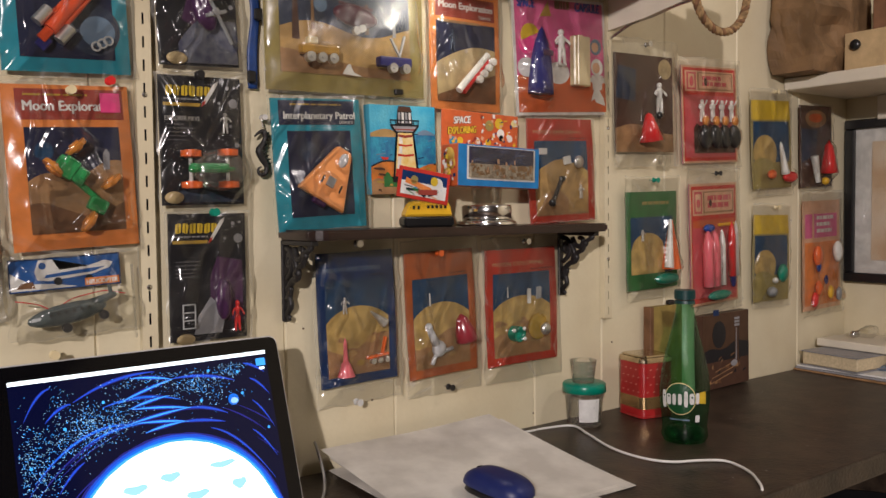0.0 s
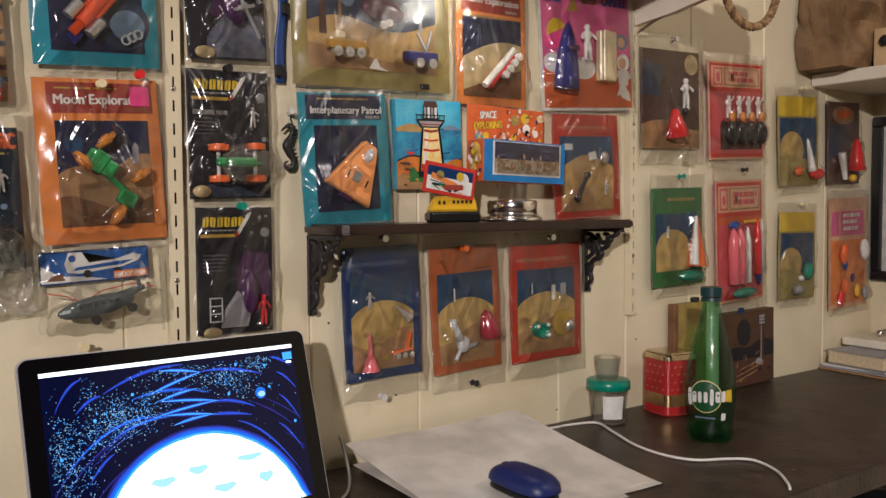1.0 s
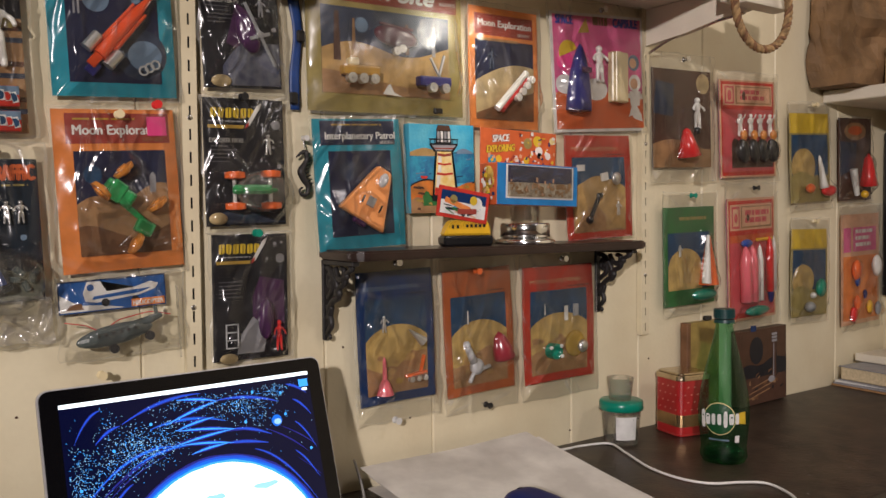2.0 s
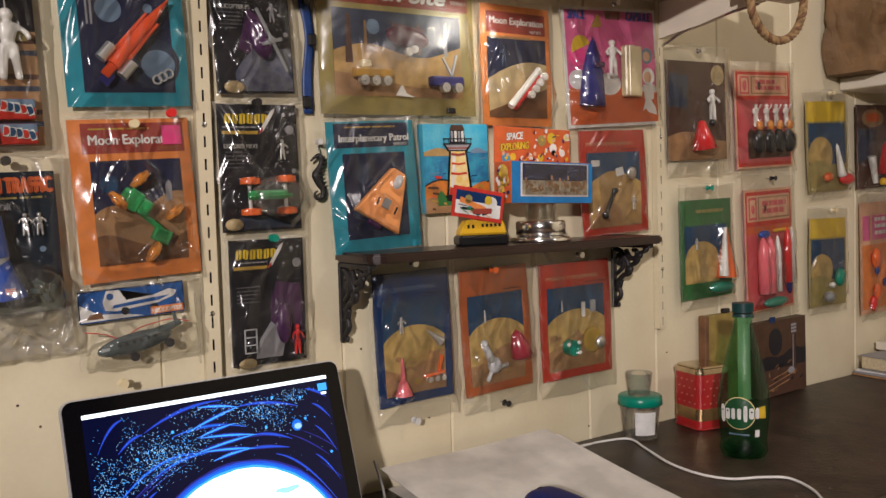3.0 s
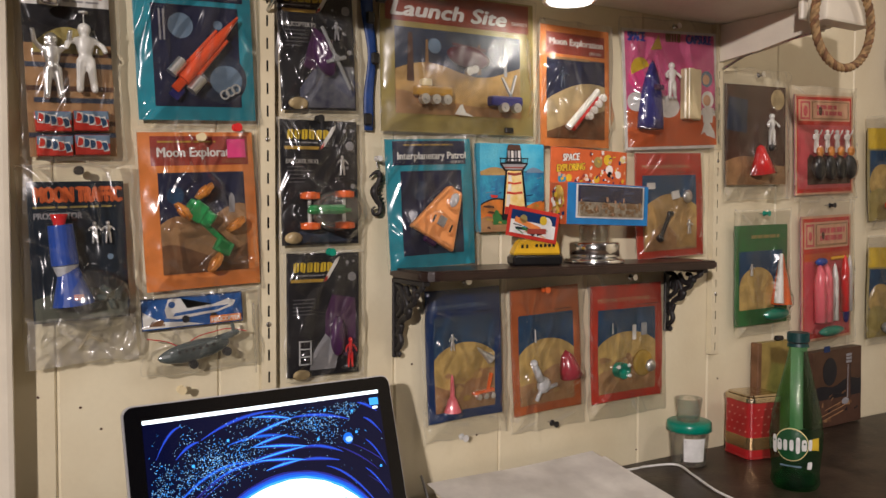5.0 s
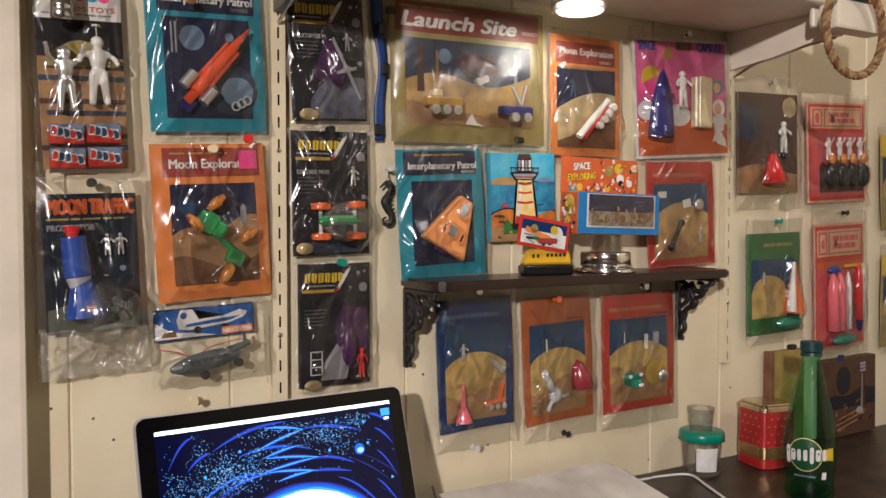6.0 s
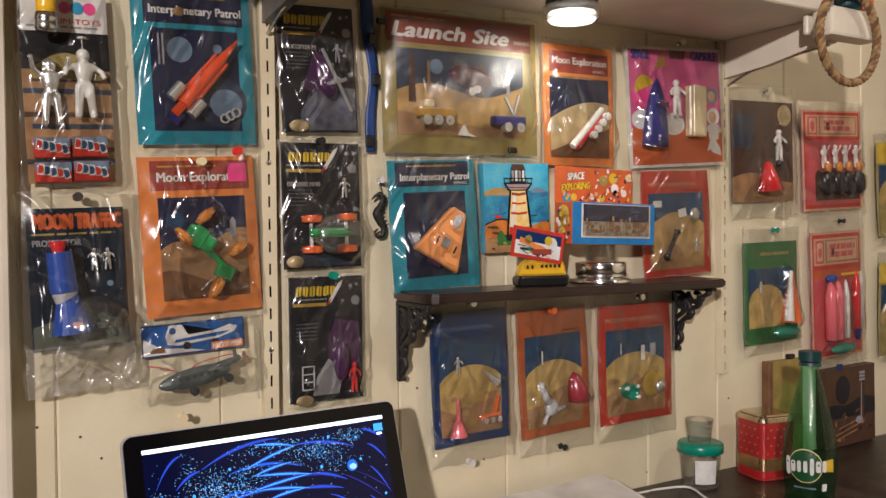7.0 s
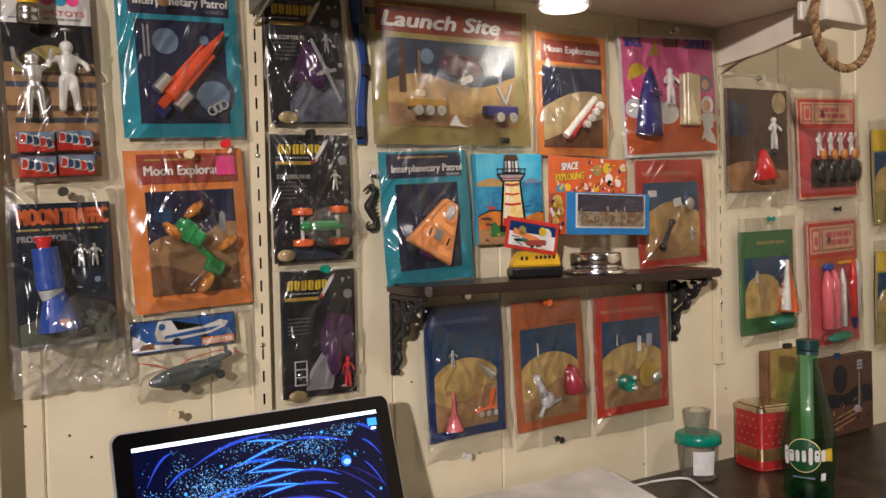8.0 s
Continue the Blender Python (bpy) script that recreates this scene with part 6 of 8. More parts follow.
rng = random.Random(21)
for colour, count in (("white", 16), ("yellow", 10), ("blue", 9), ("dark_red", 10), ("skin", 8)):
    bm = bmesh.new()
    for i in range(count):
        x, z = rng.uniform(-0.01, 0.062), rng.uniform(0.003, 0.046)
        if rng.random() < 0.35:
            x, z = rng.uniform(-0.064, 0.0), rng.uniform(0.002, 0.013)
        add_box(bm, rng.uniform(0.002, 0.006), 0.0004, rng.uniform(0.0015, 0.006), T(x, bd / 2 - 0.0013 - 0.00003 * i, bh + z, 0, rng.uniform(-40, 40)))
    tagged(part("header_print", bm, C[colour], hd, "small printed cartoon shapes"), kind="stuff")
    bm = bmesh.new()
    for i in range(count // 2):
        add_box(bm, 0.0004, rng.uniform(0.002, 0.006), rng.uniform(0.002, 0.007), T(-bw / 2 - 0.0010 - 0.00003 * i, rng.uniform(-0.014, 0.014), rng.uniform(0.006, 0.050), rng.uniform(-40, 40)))
    tagged(part("end_spots", bm, C[colour], tb, "small printed shapes on the end"), kind="stuff")

# yellow toy boat with its card
boat = thing("toy_boat", T(0.716, -0.052, SH) @ T(0, 0, 0, 0, 0, -16) @ Matrix.Diagonal((0.82, 0.9, 0.95, 1)), "yellow toy hovercraft with a red-rimmed printed card", "toy boat")
bm = extrude_outline([(-0.040, 0.0), (0.040, 0.0), (0.043, 0.007), (0.041, 0.015), (-0.041, 0.015), (-0.043, 0.007)], 0.030, 0.003)
part("skirt", bm, BLACK, boat, "black skirt")
bm = extrude_outline([(-0.041, 0.0148), (0.041, 0.0148), (0.036, 0.032), (0.030, 0.036), (-0.026, 0.036), (-0.034, 0.028)], 0.024, 0.003)
hull = part("hull", bm, P["yellow"], boat, "yellow hull")
for i in range(5):
    part("window", box(0.0042, 0.001, 0.0042, T(-0.002 + 0.0072 * i, -0.0121, 0.028)), BLACK, hull)
for x in (-0.026, -0.018):
    part("window", box(0.0036, 0.001, 0.0048, T(x, -0.0121, 0.027)), BLACK, hull)
cd = part("header_card", box(0.086, 0.0016, 0.042, T(-0.010, -0.0145, 0.057, 0, 9), 0.0004), C["red"], boat, "red-rimmed printed card")
m0 = T(-0.010, -0.0158, 0.0570, 0, 9) @ Matrix.Diagonal((1.22, 1, 1.22, 1))
part("card_sky", box(0.062, 0.0004, 0.026, m0), C["blue"], cd)
part("card_ground", box(0.062, 0.0004, 0.015, m0 @ T(0, -0.0004, -0.0055)), C["white"], cd)
rng = random.Random(15)
for colour, count in (("green", 9), ("night", 10), ("sky", 7), ("skin", 6)):
    bm = bmesh.new()
    for i in range(count):
        add_box(bm, rng.uniform(0.004, 0.012), 0.0003, rng.uniform(0.001, 0.003), m0 @ T(rng.uniform(-0.024, 0.024), -0.0007 - 0.00001 * i, rng.uniform(-0.0115, -0.002), 0, rng.uniform(-25, 25)))
    tagged(part("card_print", bm, C[colour], cd, "small printed shapes"), kind="stuff")
part("card_ship", box(0.036, 0.0004, 0.006, m0 @ T(-0.008, -0.0008, -0.001, 0, 12), 0.0001), C["orange"], cd)
part("card_dome", flat_disc(0.005, m0 @ T(-0.014, -0.0007, 0.004)), C["olive"], cd)
part("card_figure", flat_disc(0.0075, m0 @ T(0.018, -0.0009, 0.003)), C["white"], cd)
part("card_helmet", flat_disc(0.005, m0 @ T(0.013, -0.0015, 0.006)), C["yellow"], cd)
part("card_ship", box(0.026, 0.0004, 0.006, m0 @ T(0.006, -0.0012, -0.007, 0, -8), 0.0001), C["dark_red"], cd)
part("wrap", box(0.062, 0.0005, 0.03, T(-0.002, -0.0135, 0.036, 8)), FILM_STIFF, boat, "clear wrap")

# seahorse hook
sea = thing("seahorse_ornament", T(0.504, -0.010, 1.155), "small black iron seahorse hung on the wall", "ornament")
part("body", tube(curve_pts([(-0.009, 0, 0.017), (-0.003, 0, 0.022), (0.003, 0, 0.023), (0.005, 0, 0.016), (0.001, 0, 0.008), (-0.003, 0, 0.000), (0.001, 0, -0.010), (0.006, 0, -0.018), (0.004, 0, -0.027), (-0.003, 0, -0.028), (-0.005, 0, -0.022), (-0.001, 0, -0.019)], 7), lambda s: float(np.interp(s, (0, 0.08, 0.2, 0.32, 0.46, 0.6, 0.8, 1), (0.0010, 0.0018, 0.0038, 0.0028, 0.0050, 0.0037, 0.0021, 0.0010))), 10), IRON, sea, "", True)
bm = bmesh.new()
for k in range(9):
    add_cone(bm, 0.0018, 0.0002, 0.006, T((0.008, 0.009, 0.0085, 0.0065, 0.005, 0.005, 0.0065, 0.009, 0.010)[k], 0, 0.022 - 0.0046 * k, 0, 70), 6)
part("spine_row", bm, IRON, sea)
part("hanger", tube([(0.002, 0, 0.028), (0.002, 0.004, 0.040)], 0.0008, 6), STEEL, sea, "thin wire")
part("push_pin", cone(0.0035, 0.0035, 0.010, T(0.002, -0.002, 0.040, 90), 14), P["clear"], sea, "clear push pin")

# ---- desk things ----
lap = thing("laptop", T(0.3340, -0.1625, DESK_Z) @ T(0, 0, 0, 0, 0, 3.8), "open silver laptop with a black-rimmed lit screen", "laptop")
LW, LH = 0.293, 0.196
ALU = mat("aluminium", (0.62, 0.62, 0.63), 0.42, 0.6, vary=0.03)
part("base", box(LW, 0.20, 0.010, T(0, -0.100, 0.0055), 0.004, 2), ALU, lap, "silver keyboard base")
tilt = T(0, 0, 0.0085, -17.2)


def slab(w, h, d, m, r):
    """A rounded upright slab, its foot at z 0."""
    pts = []
    for cx, cz, a0 in ((w / 2 - r, h - r, 0), (-w / 2 + r, h - r, 90), (-w / 2 + r, r, 180), (w / 2 - r, r, 270)):
        pts += [(cx + r * math.cos(radians(a0 + 15 * k)), cz + r * math.sin(radians(a0 + 15 * k))) for k in range(7)]
    bm = extrude_outline(pts, d)
    bm.transform(m)
    return bm


lid = part("lid", slab(LW, LH, 0.004, tilt @ T(0, 0.0022, 0), 0.010), ALU, lap, "silver lid shell")
part("bezel", slab(LW - 0.003, LH - 0.003, 0.0012, tilt @ T(0, -0.0006, 0.0015), 0.009), BEZEL, lid, "glossy black bezel")
SW, SHT = 0.258, 0.161
S0 = tilt @ T(-SW / 2, -0.0014, 0.0195)
SCREEN = glow_mat("screen_night", (0.003, 0.004, 0.026), 1.0)
GLOW = {"white": glow_mat("screen_white", (0.85, 0.95, 1.0), 2.2), "ice": glow_mat("screen_ice", (0.38, 0.70, 1.0), 1.1), "blue": glow_mat("screen_blue", (0.02, 0.09, 0.75), 1.0), "violet": glow_mat("screen_violet", (0.03, 0.03, 0.30), 0.8),
        "halo": glow_mat("screen_halo", (0.01, 0.16, 0.8), 1.1), "mark": glow_mat("screen_mark", (0.45, 0.88, 1.0), 1.0), "cyan": glow_mat("screen_cyan", (0.05, 0.36, 1.0), 1.4)}
scr = part("screen", box(SW, 0.0004, SHT, S0 @ T(SW / 2, 0, SHT / 2)), SCREEN, lid, "dark blue lit screen with a bright planet picture")


def on_screen(name, pts, glow, layer, label=""):
    bm = bmesh.new()
    f = bm.faces.new([bm.verts.new(S0 @ Vector((x, -0.0004 - 0.00012 * layer, z))) for x, z in pts])
    bmesh.ops.triangulate(bm, faces=[f])
    return part(name, bm, GLOW[glow], scr, label)


def blob(cx, cz, r, a0, a1, wob, seed, n=64):
    rng = random.Random(seed)
    ph = [rng.uniform(0, 6) for _ in range(3)]
    out = []
    for i in range(n + 1):
        a = radians(a0 + (a1 - a0) * i / n)
        rr = r * (1 + wob * (math.sin(9 * a + ph[0]) + math.sin(17 * a + ph[1]) + math.sin(31 * a + ph[2])) / 3)
        out.append((min(SW, max(0, cx + rr * math.cos(a))), max(0, cz + rr * math.sin(a))))
    return out


on_screen("menu_bar", [(0, SHT - 0.0038), (SW, SHT - 0.0038), (SW, SHT), (0, SHT)], "white", 1, "white menu bar")
PX, PZ, PR = 0.140, -0.024, 0.109
for k, (r, g) in enumerate(((PR + 0.0055, "violet"), (PR + 0.0038, "blue"), (PR + 0.0016, "halo"), (PR - 0.0006, "cyan"), (PR - 0.0030, "white"))):
    on_screen("planet_glow" if k < 4 else "planet", blob(PX, PZ, r, 0, 180, 0.005, k), g, 2 + k, "bright white planet" if k == 4 else "")
for k, (x, z, a, b) in enumerate(((0.10, 0.045, 0.012, 0.004), (0.135, 0.05, 0.010, 0.004), (0.19, 0.052, 0.014, 0.003), (0.16, 0.028, 0.012, 0.004), (0.205, 0.03, 0.008, 0.005), (0.12, 0.02, 0.010, 0.003))):
    on_screen("planet_mark", [(x + a * math.cos(t / 3), z + b * math.sin(t / 3) * (1 + 0.3 * math.sin(t))) for t in range(19)], "mark", 7 + 0.3 * k)


def streak(x0, z0, x1, z1, sag, w, glow, layer, n=22):
    up, low = [], []
    for i in range(n + 1):
        t = i / n
        x, z = x0 + (x1 - x0) * t, z0 + (z1 - z0) * t + sag * 4 * t * (1 - t)
        ww = w * (0.25 + math.sin(math.pi * t))
        up.append((x, z + ww)), low.append((x, z - ww))
    return on_screen("light_streak", up + low[::-1], glow, layer)


rng = random.Random(5)


def light_arc(cx, cz, r, a0, a1, w, glow, layer, flat=1.0):
    """A thin bright arc, kept inside the screen and outside the planet."""
    run = []
    for i in range(61):
        a = radians(a0 + (a1 - a0) * i / 60)
        x, z = cx + r * math.cos(a), cz + flat * r * math.sin(a)
        if 0.003 < x < SW - 0.003 and 0.003 < z < SHT - 0.008 and math.hypot(x - PX, z - PZ) > PR + 0.004:
            run.append((a, w * (0.2 + math.sin(math.pi * i / 60))))
        elif len(run) > 5:
            break
        else:
            run = []
    if len(run) > 5:
        up = [(cx + (r + ww) * math.cos(a), cz + flat * (r + ww) * math.sin(a)) for a, ww in run]
        low = [(cx + (r - ww) * math.cos(a), cz + flat * (r - ww) * math.sin(a)) for a, ww in run]
        on_screen("light_streak", up + low[::-1], glow, layer)


def soft_streak(x0, z0, x1, z1, sag, w, glow, layer):
    """A streak with a dim wide edge and a brighter core."""
    streak(x0, z0, x1, z1, sag, 2.6 * w, "violet", layer)
    streak(x0, z0, x1, z1, sag, 1.5 * w, "blue", layer + 0.15)
    if glow != "blue":
        streak(x0, z0, x1, z1, sag, 0.9 * w, glow, layer + 0.3)


# the crossing bright streaks in the middle
for k, (x0, z0, x1, z1) in enumerate(((0.109, 0.1500, 0.150, 0.1440), (0.095, 0.1275, 0.152, 0.1440), (0.105, 0.1205, 0.145, 0.1280), (0.107, 0.1200, 0.166, 0.1128), (0.100, 0.1058, 0.165, 0.1131), (0.108, 0.1060, 0.162, 0.0995), (0.117, 0.0955, 0.156, 0.1000))):
    soft_streak(x0, z0, x1, z1, 0.0012, 0.0007, "cyan", 1.6 + 0.05 * k)
# long blue arcs over the planet
for k, (x0, z0, x1, z1, sag) in enumerate(((0.054, 0.135, 0.134, 0.1535, 0.006), (0.080, 0.126, 0.157, 0.1225, 0.006), (0.150, 0.1440, 0.218, 0.1335, 0.004), (0.058, 0.092, 0.118, 0.1045, 0.005), (0.160, 0.1130, 0.205, 0.1010, 0.003), (0.014, 0.068, 0.104, 0.106, 0.014), (0.150, 0.1000, 0.200, 0.0930, 0.002))):
    soft_streak(x0, z0, x1, z1, sag, 0.0006, "halo" if k % 2 else "blue", 1.1 + 0.05 * k)
for k, (x0, z0, x1, z1, sag) in enumerate(((0.235, 0.1333, 0.2550, 0.114, 0.003), (0.234, 0.1098, 0.2550, 0.079, 0.004), (0.184, 0.0893, 0.2465, 0.026, 0.011), (0.229, 0.080, 0.2530, 0.048, 0.004), (0.010, 0.1233, 0.0355, 0.1510, 0.006), (0.033, 0.055, 0.058, 0.079, 0.003), (0.230, 0.150, 0.253, 0.138, 0.002), (0.028, 0.120, 0.052, 0.134, 0.003))):
    soft_streak(x0, z0, x1, z1, sag, 0.0006, "blue", 1.1 + 0.05 * k)
for k in range(12):
    a = rng.uniform(15, 150)
    light_arc(PX + rng.uniform(-0.012, 0.012), PZ + rng.uniform(-0.02, 0.0), PR + rng.uniform(0.006, 0.05), a, a + rng.uniform(14, 40), rng.uniform(0.0004, 0.0007), "violet", 0.9 + 0.01 * k, rng.uniform(0.9, 1.0))
bm, bm2 = bmesh.new(), bmesh.new()
CLUSTERS = ((0.011, 0.086, 0.010, 0.022, 420), (0.026, 0.068, 0.010, 0.018, 200), (0.050, 0.100, 0.017, 0.010, 330), (0.061, 0.118, 0.010, 0.008, 190), (0.080, 0.107, 0.011, 0.008, 240), (0.041, 0.140, 0.006, 0.009, 60),
            (0.100, 0.118, 0.012, 0.009, 190), (0.128, 0.147, 0.020, 0.005, 150), (0.172, 0.136, 0.015, 0.006, 300), (0.215, 0.146, 0.010, 0.005, 150), (0.190, 0.120, 0.018, 0.007, 90), (0.130, 0.080, 0.080, 0.045, 140))
for k, (cx, cz, sx, sz, count) in enumerate(CLUSTERS):
    for i in range(count):
        x, z = rng.gauss(cx, sx), rng.gauss(cz, sz)
        if not (0.003 < x < SW - 0.004 and 0.004 < z < SHT - 0.008) or math.hypot(x - PX, z - PZ) < PR + 0.006:
            continue
        r = rng.uniform(0.0002, 0.00055)
        b = bm if i % 2 else bm2
        b.faces.new([b.verts.new(S0 @ Vector((x + r * math.cos(a), -0.0004 - 0.0005, z + r * math.sin(a)))) for a in (0, 1.05, 2.09, 3.14, 4.19, 5.24)])
for k, (x, z) in enumerate(((0.081, 0.131), (0.044, 0.112), (0.012, 0.082), (0.178, 0.118), (0.190, 0.147), (0.222, 0.142), (0.248, 0.079), (0.224, 0.119))):
    on_screen("bright_dot", [(x + 0.0016 * math.cos(t), z + 0.0016 * math.sin(t)) for t in (0, 0.8, 1.6, 2.4, 3.1, 3.9, 4.7, 5.5)], "cyan", 5)
tagged(part("star_field", bm, GLOW["cyan"], scr, "scattered blue light dots"), kind="stuff")
tagged(part("star_field_pale", bm2, GLOW["ice"], scr, "scattered pale light dots"), kind="stuff")
on_screen("small_world", [(0.213 + 0.006 * math.cos(t / 3), 0.114 + 0.006 * math.sin(t / 3)) for t in range(19)], "halo", 6, "small blue globe")
on_screen("small_world_light", [(0.2138 + 0.0042 * math.cos(t / 3), 0.1128 + 0.003 * math.sin(t / 3)) for t in range(19)], "ice", 7)
on_screen("folder_icon", [(SW - 0.013, SHT - 0.016), (SW - 0.002, SHT - 0.016), (SW - 0.002, SHT - 0.008), (SW - 0.013, SHT - 0.008)], "cyan", 6, "blue folder icon")
on_screen("icon_name", [(SW - 0.010, SHT - 0.020), (SW - 0.004, SHT - 0.020), (SW - 0.004, SHT - 0.0175), (SW - 0.010, SHT - 0.0175)], "white", 6)

# papers
PAPER = mat("paper", (0.80, 0.77, 0.71), 0.8, vary=0.05, scale=18, bump=0.15, fine=120, stain=(0.60, 0.57, 0.52))
stack = thing("paper_stack", T(0.710, -0.163, DESK_Z), "loose stack of large white sheets, smudged and curling", "paper")


def paper_sheet(dz, dx, dy, rz, back):
    """A sheet propped up along its far side: back is the height there."""
    bm = bmesh.new()
    n = 14
    g = []
    for j in range(n + 1):
        row = []
        for i in range(n + 1):
            a, b = i / n, j / n
            x = -0.142 + 0.272 * a
            y = -0.118 + 0.258 * b
            lift = back * (b ** 1.3) - 0.005 * b * (1 - a) ** 2 + 0.002 * math.sin(5 * a + 2 * b)
            row.append(bm.verts.new(T(dx, dy, dz, 0, 0, rz) @ Vector((x, y, lift))))
        g.append(row)
    for j in range(n):
        for i in range(n):
            bm.faces.new((g[j][i], g[j][i + 1], g[j + 1][i + 1], g[j + 1][i]))
    r = bmesh.ops.extrude_face_region(bm, geom=bm.faces[:])
    bmesh.ops.translate(bm, vec=(0, 0, 0.0004), verts=[e for e in r["geom"] if isinstance(e, bmesh.types.BMVert)])
    bmesh.ops.recalc_face_normals(bm, faces=bm.faces)
    return bm


for k, (dx, dy, rz) in enumerate(((0.010, -0.014, -4.0), (0.006, -0.008, -1.0), (0.008, -0.006, -2.0), (0.010, -0.008, -2.6), (0.004, -0.003, -0.4), (0.000, 0.0, -1.0))):
    part("sheet", paper_sheet(0.001 + 0.0009 * k, dx, dy, rz, (0.008, 0.009, 0.022, 0.026, 0.029, 0.031)[k]), PAPER, stack, "", False)

# mouse
ms = thing("computer_mouse", T(0.668, -0.250, DESK_Z + 0.0165) @ T(0, 0, 0, 3, 0, 4) @ Matrix.Scale(0.9, 4), "dark blue wireless computer mouse on the papers", "computer mouse")
MBLUE = mat("mouse_blue", (0.008, 0.018, 0.12), 0.42, vary=0.05, bump=0.02)


def mouse_bm(w, l, h, low):
    bm = bmesh.new()
    n, m = 20, 28
    rings = []
    for j in range(n + 1):
        t = j / n * math.pi / 2
        rings.append([bm.verts.new((w * math.cos(t) ** 0.55 * math.copysign(abs(math.cos(a)) ** (0.5 if math.sin(a) > 0 else 0.8), math.cos(a)) * (1 - 0.10 * math.sin(a)), l * math.cos(t) ** 0.5 * math.copysign(abs(math.sin(a)) ** (0.5 if math.sin(a) > 0 else 0.8), math.sin(a)), low + h * math.sin(t))) for a in (2 * math.pi * k / m for k in range(m))])
    for a, b in zip(rings, rings[1:]):
        for k in range(m):
            bm.faces.new((a[k], a[(k + 1) % m], b[(k + 1) % m], b[k]))
    bm.faces.new(rings[0][::-1])
    bmesh.ops.remove_doubles(bm, verts=bm.verts, dist=0.00005)
    return bm


part("underside", mouse_bm(0.0275, 0.047, 0.010, 0.0), BLACK, ms, "black underside", True)
part("shell", mouse_bm(0.0290, 0.0490, 0.020, 0.0085), MBLUE, ms, "smooth dark blue shell", True)
part("scroll_wheel", cone(0.006, 0.006, 0.005, T(0, 0.034, 0.021, 0, 90), 16), BLACK, ms, "black scroll wheel")

# specimen cup with a smaller cup on its lid
cup = thing("lidded_cup", T(1.012, -0.050, DESK_Z), "clear plastic cup with a green lid and white label", "cup")
part("body", lathe([(0.0, 0.0005), (0.0245, 0.0005), (0.0262, 0.003), (0.0300, 0.056), (0.0288, 0.056), (0.0250, 0.004), (0.0, 0.003)], 36), CLEARPL, cup, "clear plastic cup body", True)
part("lid", lathe([(0.0, 0.0665), (0.031, 0.0665), (0.0328, 0.065), (0.0335, 0.053), (0.0318, 0.0525), (0.0, 0.0560)], 40), P["teal"], cup, "green screw lid", True)
bm = bmesh.new()
rng = random.Random(3)
for k in range(26):
    a, r = rng.uniform(0, 6.28), rng.uniform(0, 0.018)
    add_box(bm, 0.007, 0.005, 0.004, T(r * math.cos(a), r * math.sin(a), 0.0055 + 0.0005 * k, rng.uniform(0, 90), rng.uniform(0, 90), rng.uniform(0, 90)), 0.001)
tagged(part("contents", bm, P["maroon"], cup, "dark reddish small pieces"), kind="stuff")
bm = bmesh.new()
g = [[bm.verts.new(((0.0265 + 0.0033 * z / 0.05 + 0.0006) * math.cos(a), (0.0265 + 0.0033 * z / 0.05 + 0.0006) * math.sin(a), z)) for a in (radians(-152 + 8 * k) for k in range(9))] for z in (0.010, 0.045)]
for k in range(8):
    bm.faces.new((g[0][k], g[0][k + 1], g[1][k + 1], g[1][k]))
lab = part("label", bm, C["white"], cup, "white paper label", True)
bm = bmesh.new()
for i, z in enumerate((0.040, 0.032, 0.026, 0.020, 0.015)):
    q = [bm.verts.new(((0.0265 + 0.0033 * zz / 0.05 + 0.0009) * math.cos(a), (0.0265 + 0.0033 * zz / 0.05 + 0.0009) * math.sin(a), zz)) for a, zz in ((radians(-147), z), (radians(-98 - 6 * (i % 2)), z), (radians(-98 - 6 * (i % 2)), z + (0.0018 if i == 0 else 0.0006)), (radians(-147), z + (0.0018 if i == 0 else 0.0006)))]
    bm.faces.new(q)
part("label_lines", bm, C["grey"], lab)
sc = thing("small_cup", T(1.010, -0.050, DESK_Z + 0.0668), "small clear measuring cup on the green lid", "cup")
part("body", lathe([(0.0, 0.0), (0.0165, 0.0), (0.0205, 0.034), (0.0195, 0.034), (0.0155, 0.0015), (0.0, 0.0015)], 30), CLEARPL, sc, "clear plastic cup", True)
for z in (0.012, 0.020, 0.027):
    part("mark", box(0.010, 0.0006, 0.0008, T(-0.004, -0.0168 - 0.0012 * z / 0.01, z)), C["grey"], sc)

# tin
TINRED = mat("tin_red", (0.42, 0.018, 0.02), 0.3, vary=0.08, scale=30, coat=0.3)
tin = thing("gift_tin", T(1.141, -0.062, DESK_Z) @ T(0, 0, 0, 0, 0, -11), "red dotted square tin with a gold lid and band", "tin")
TIN_GOLD = mat("tin_lid", (0.70, 0.58, 0.40), 0.20, 0.95, vary=0.10, scale=60)


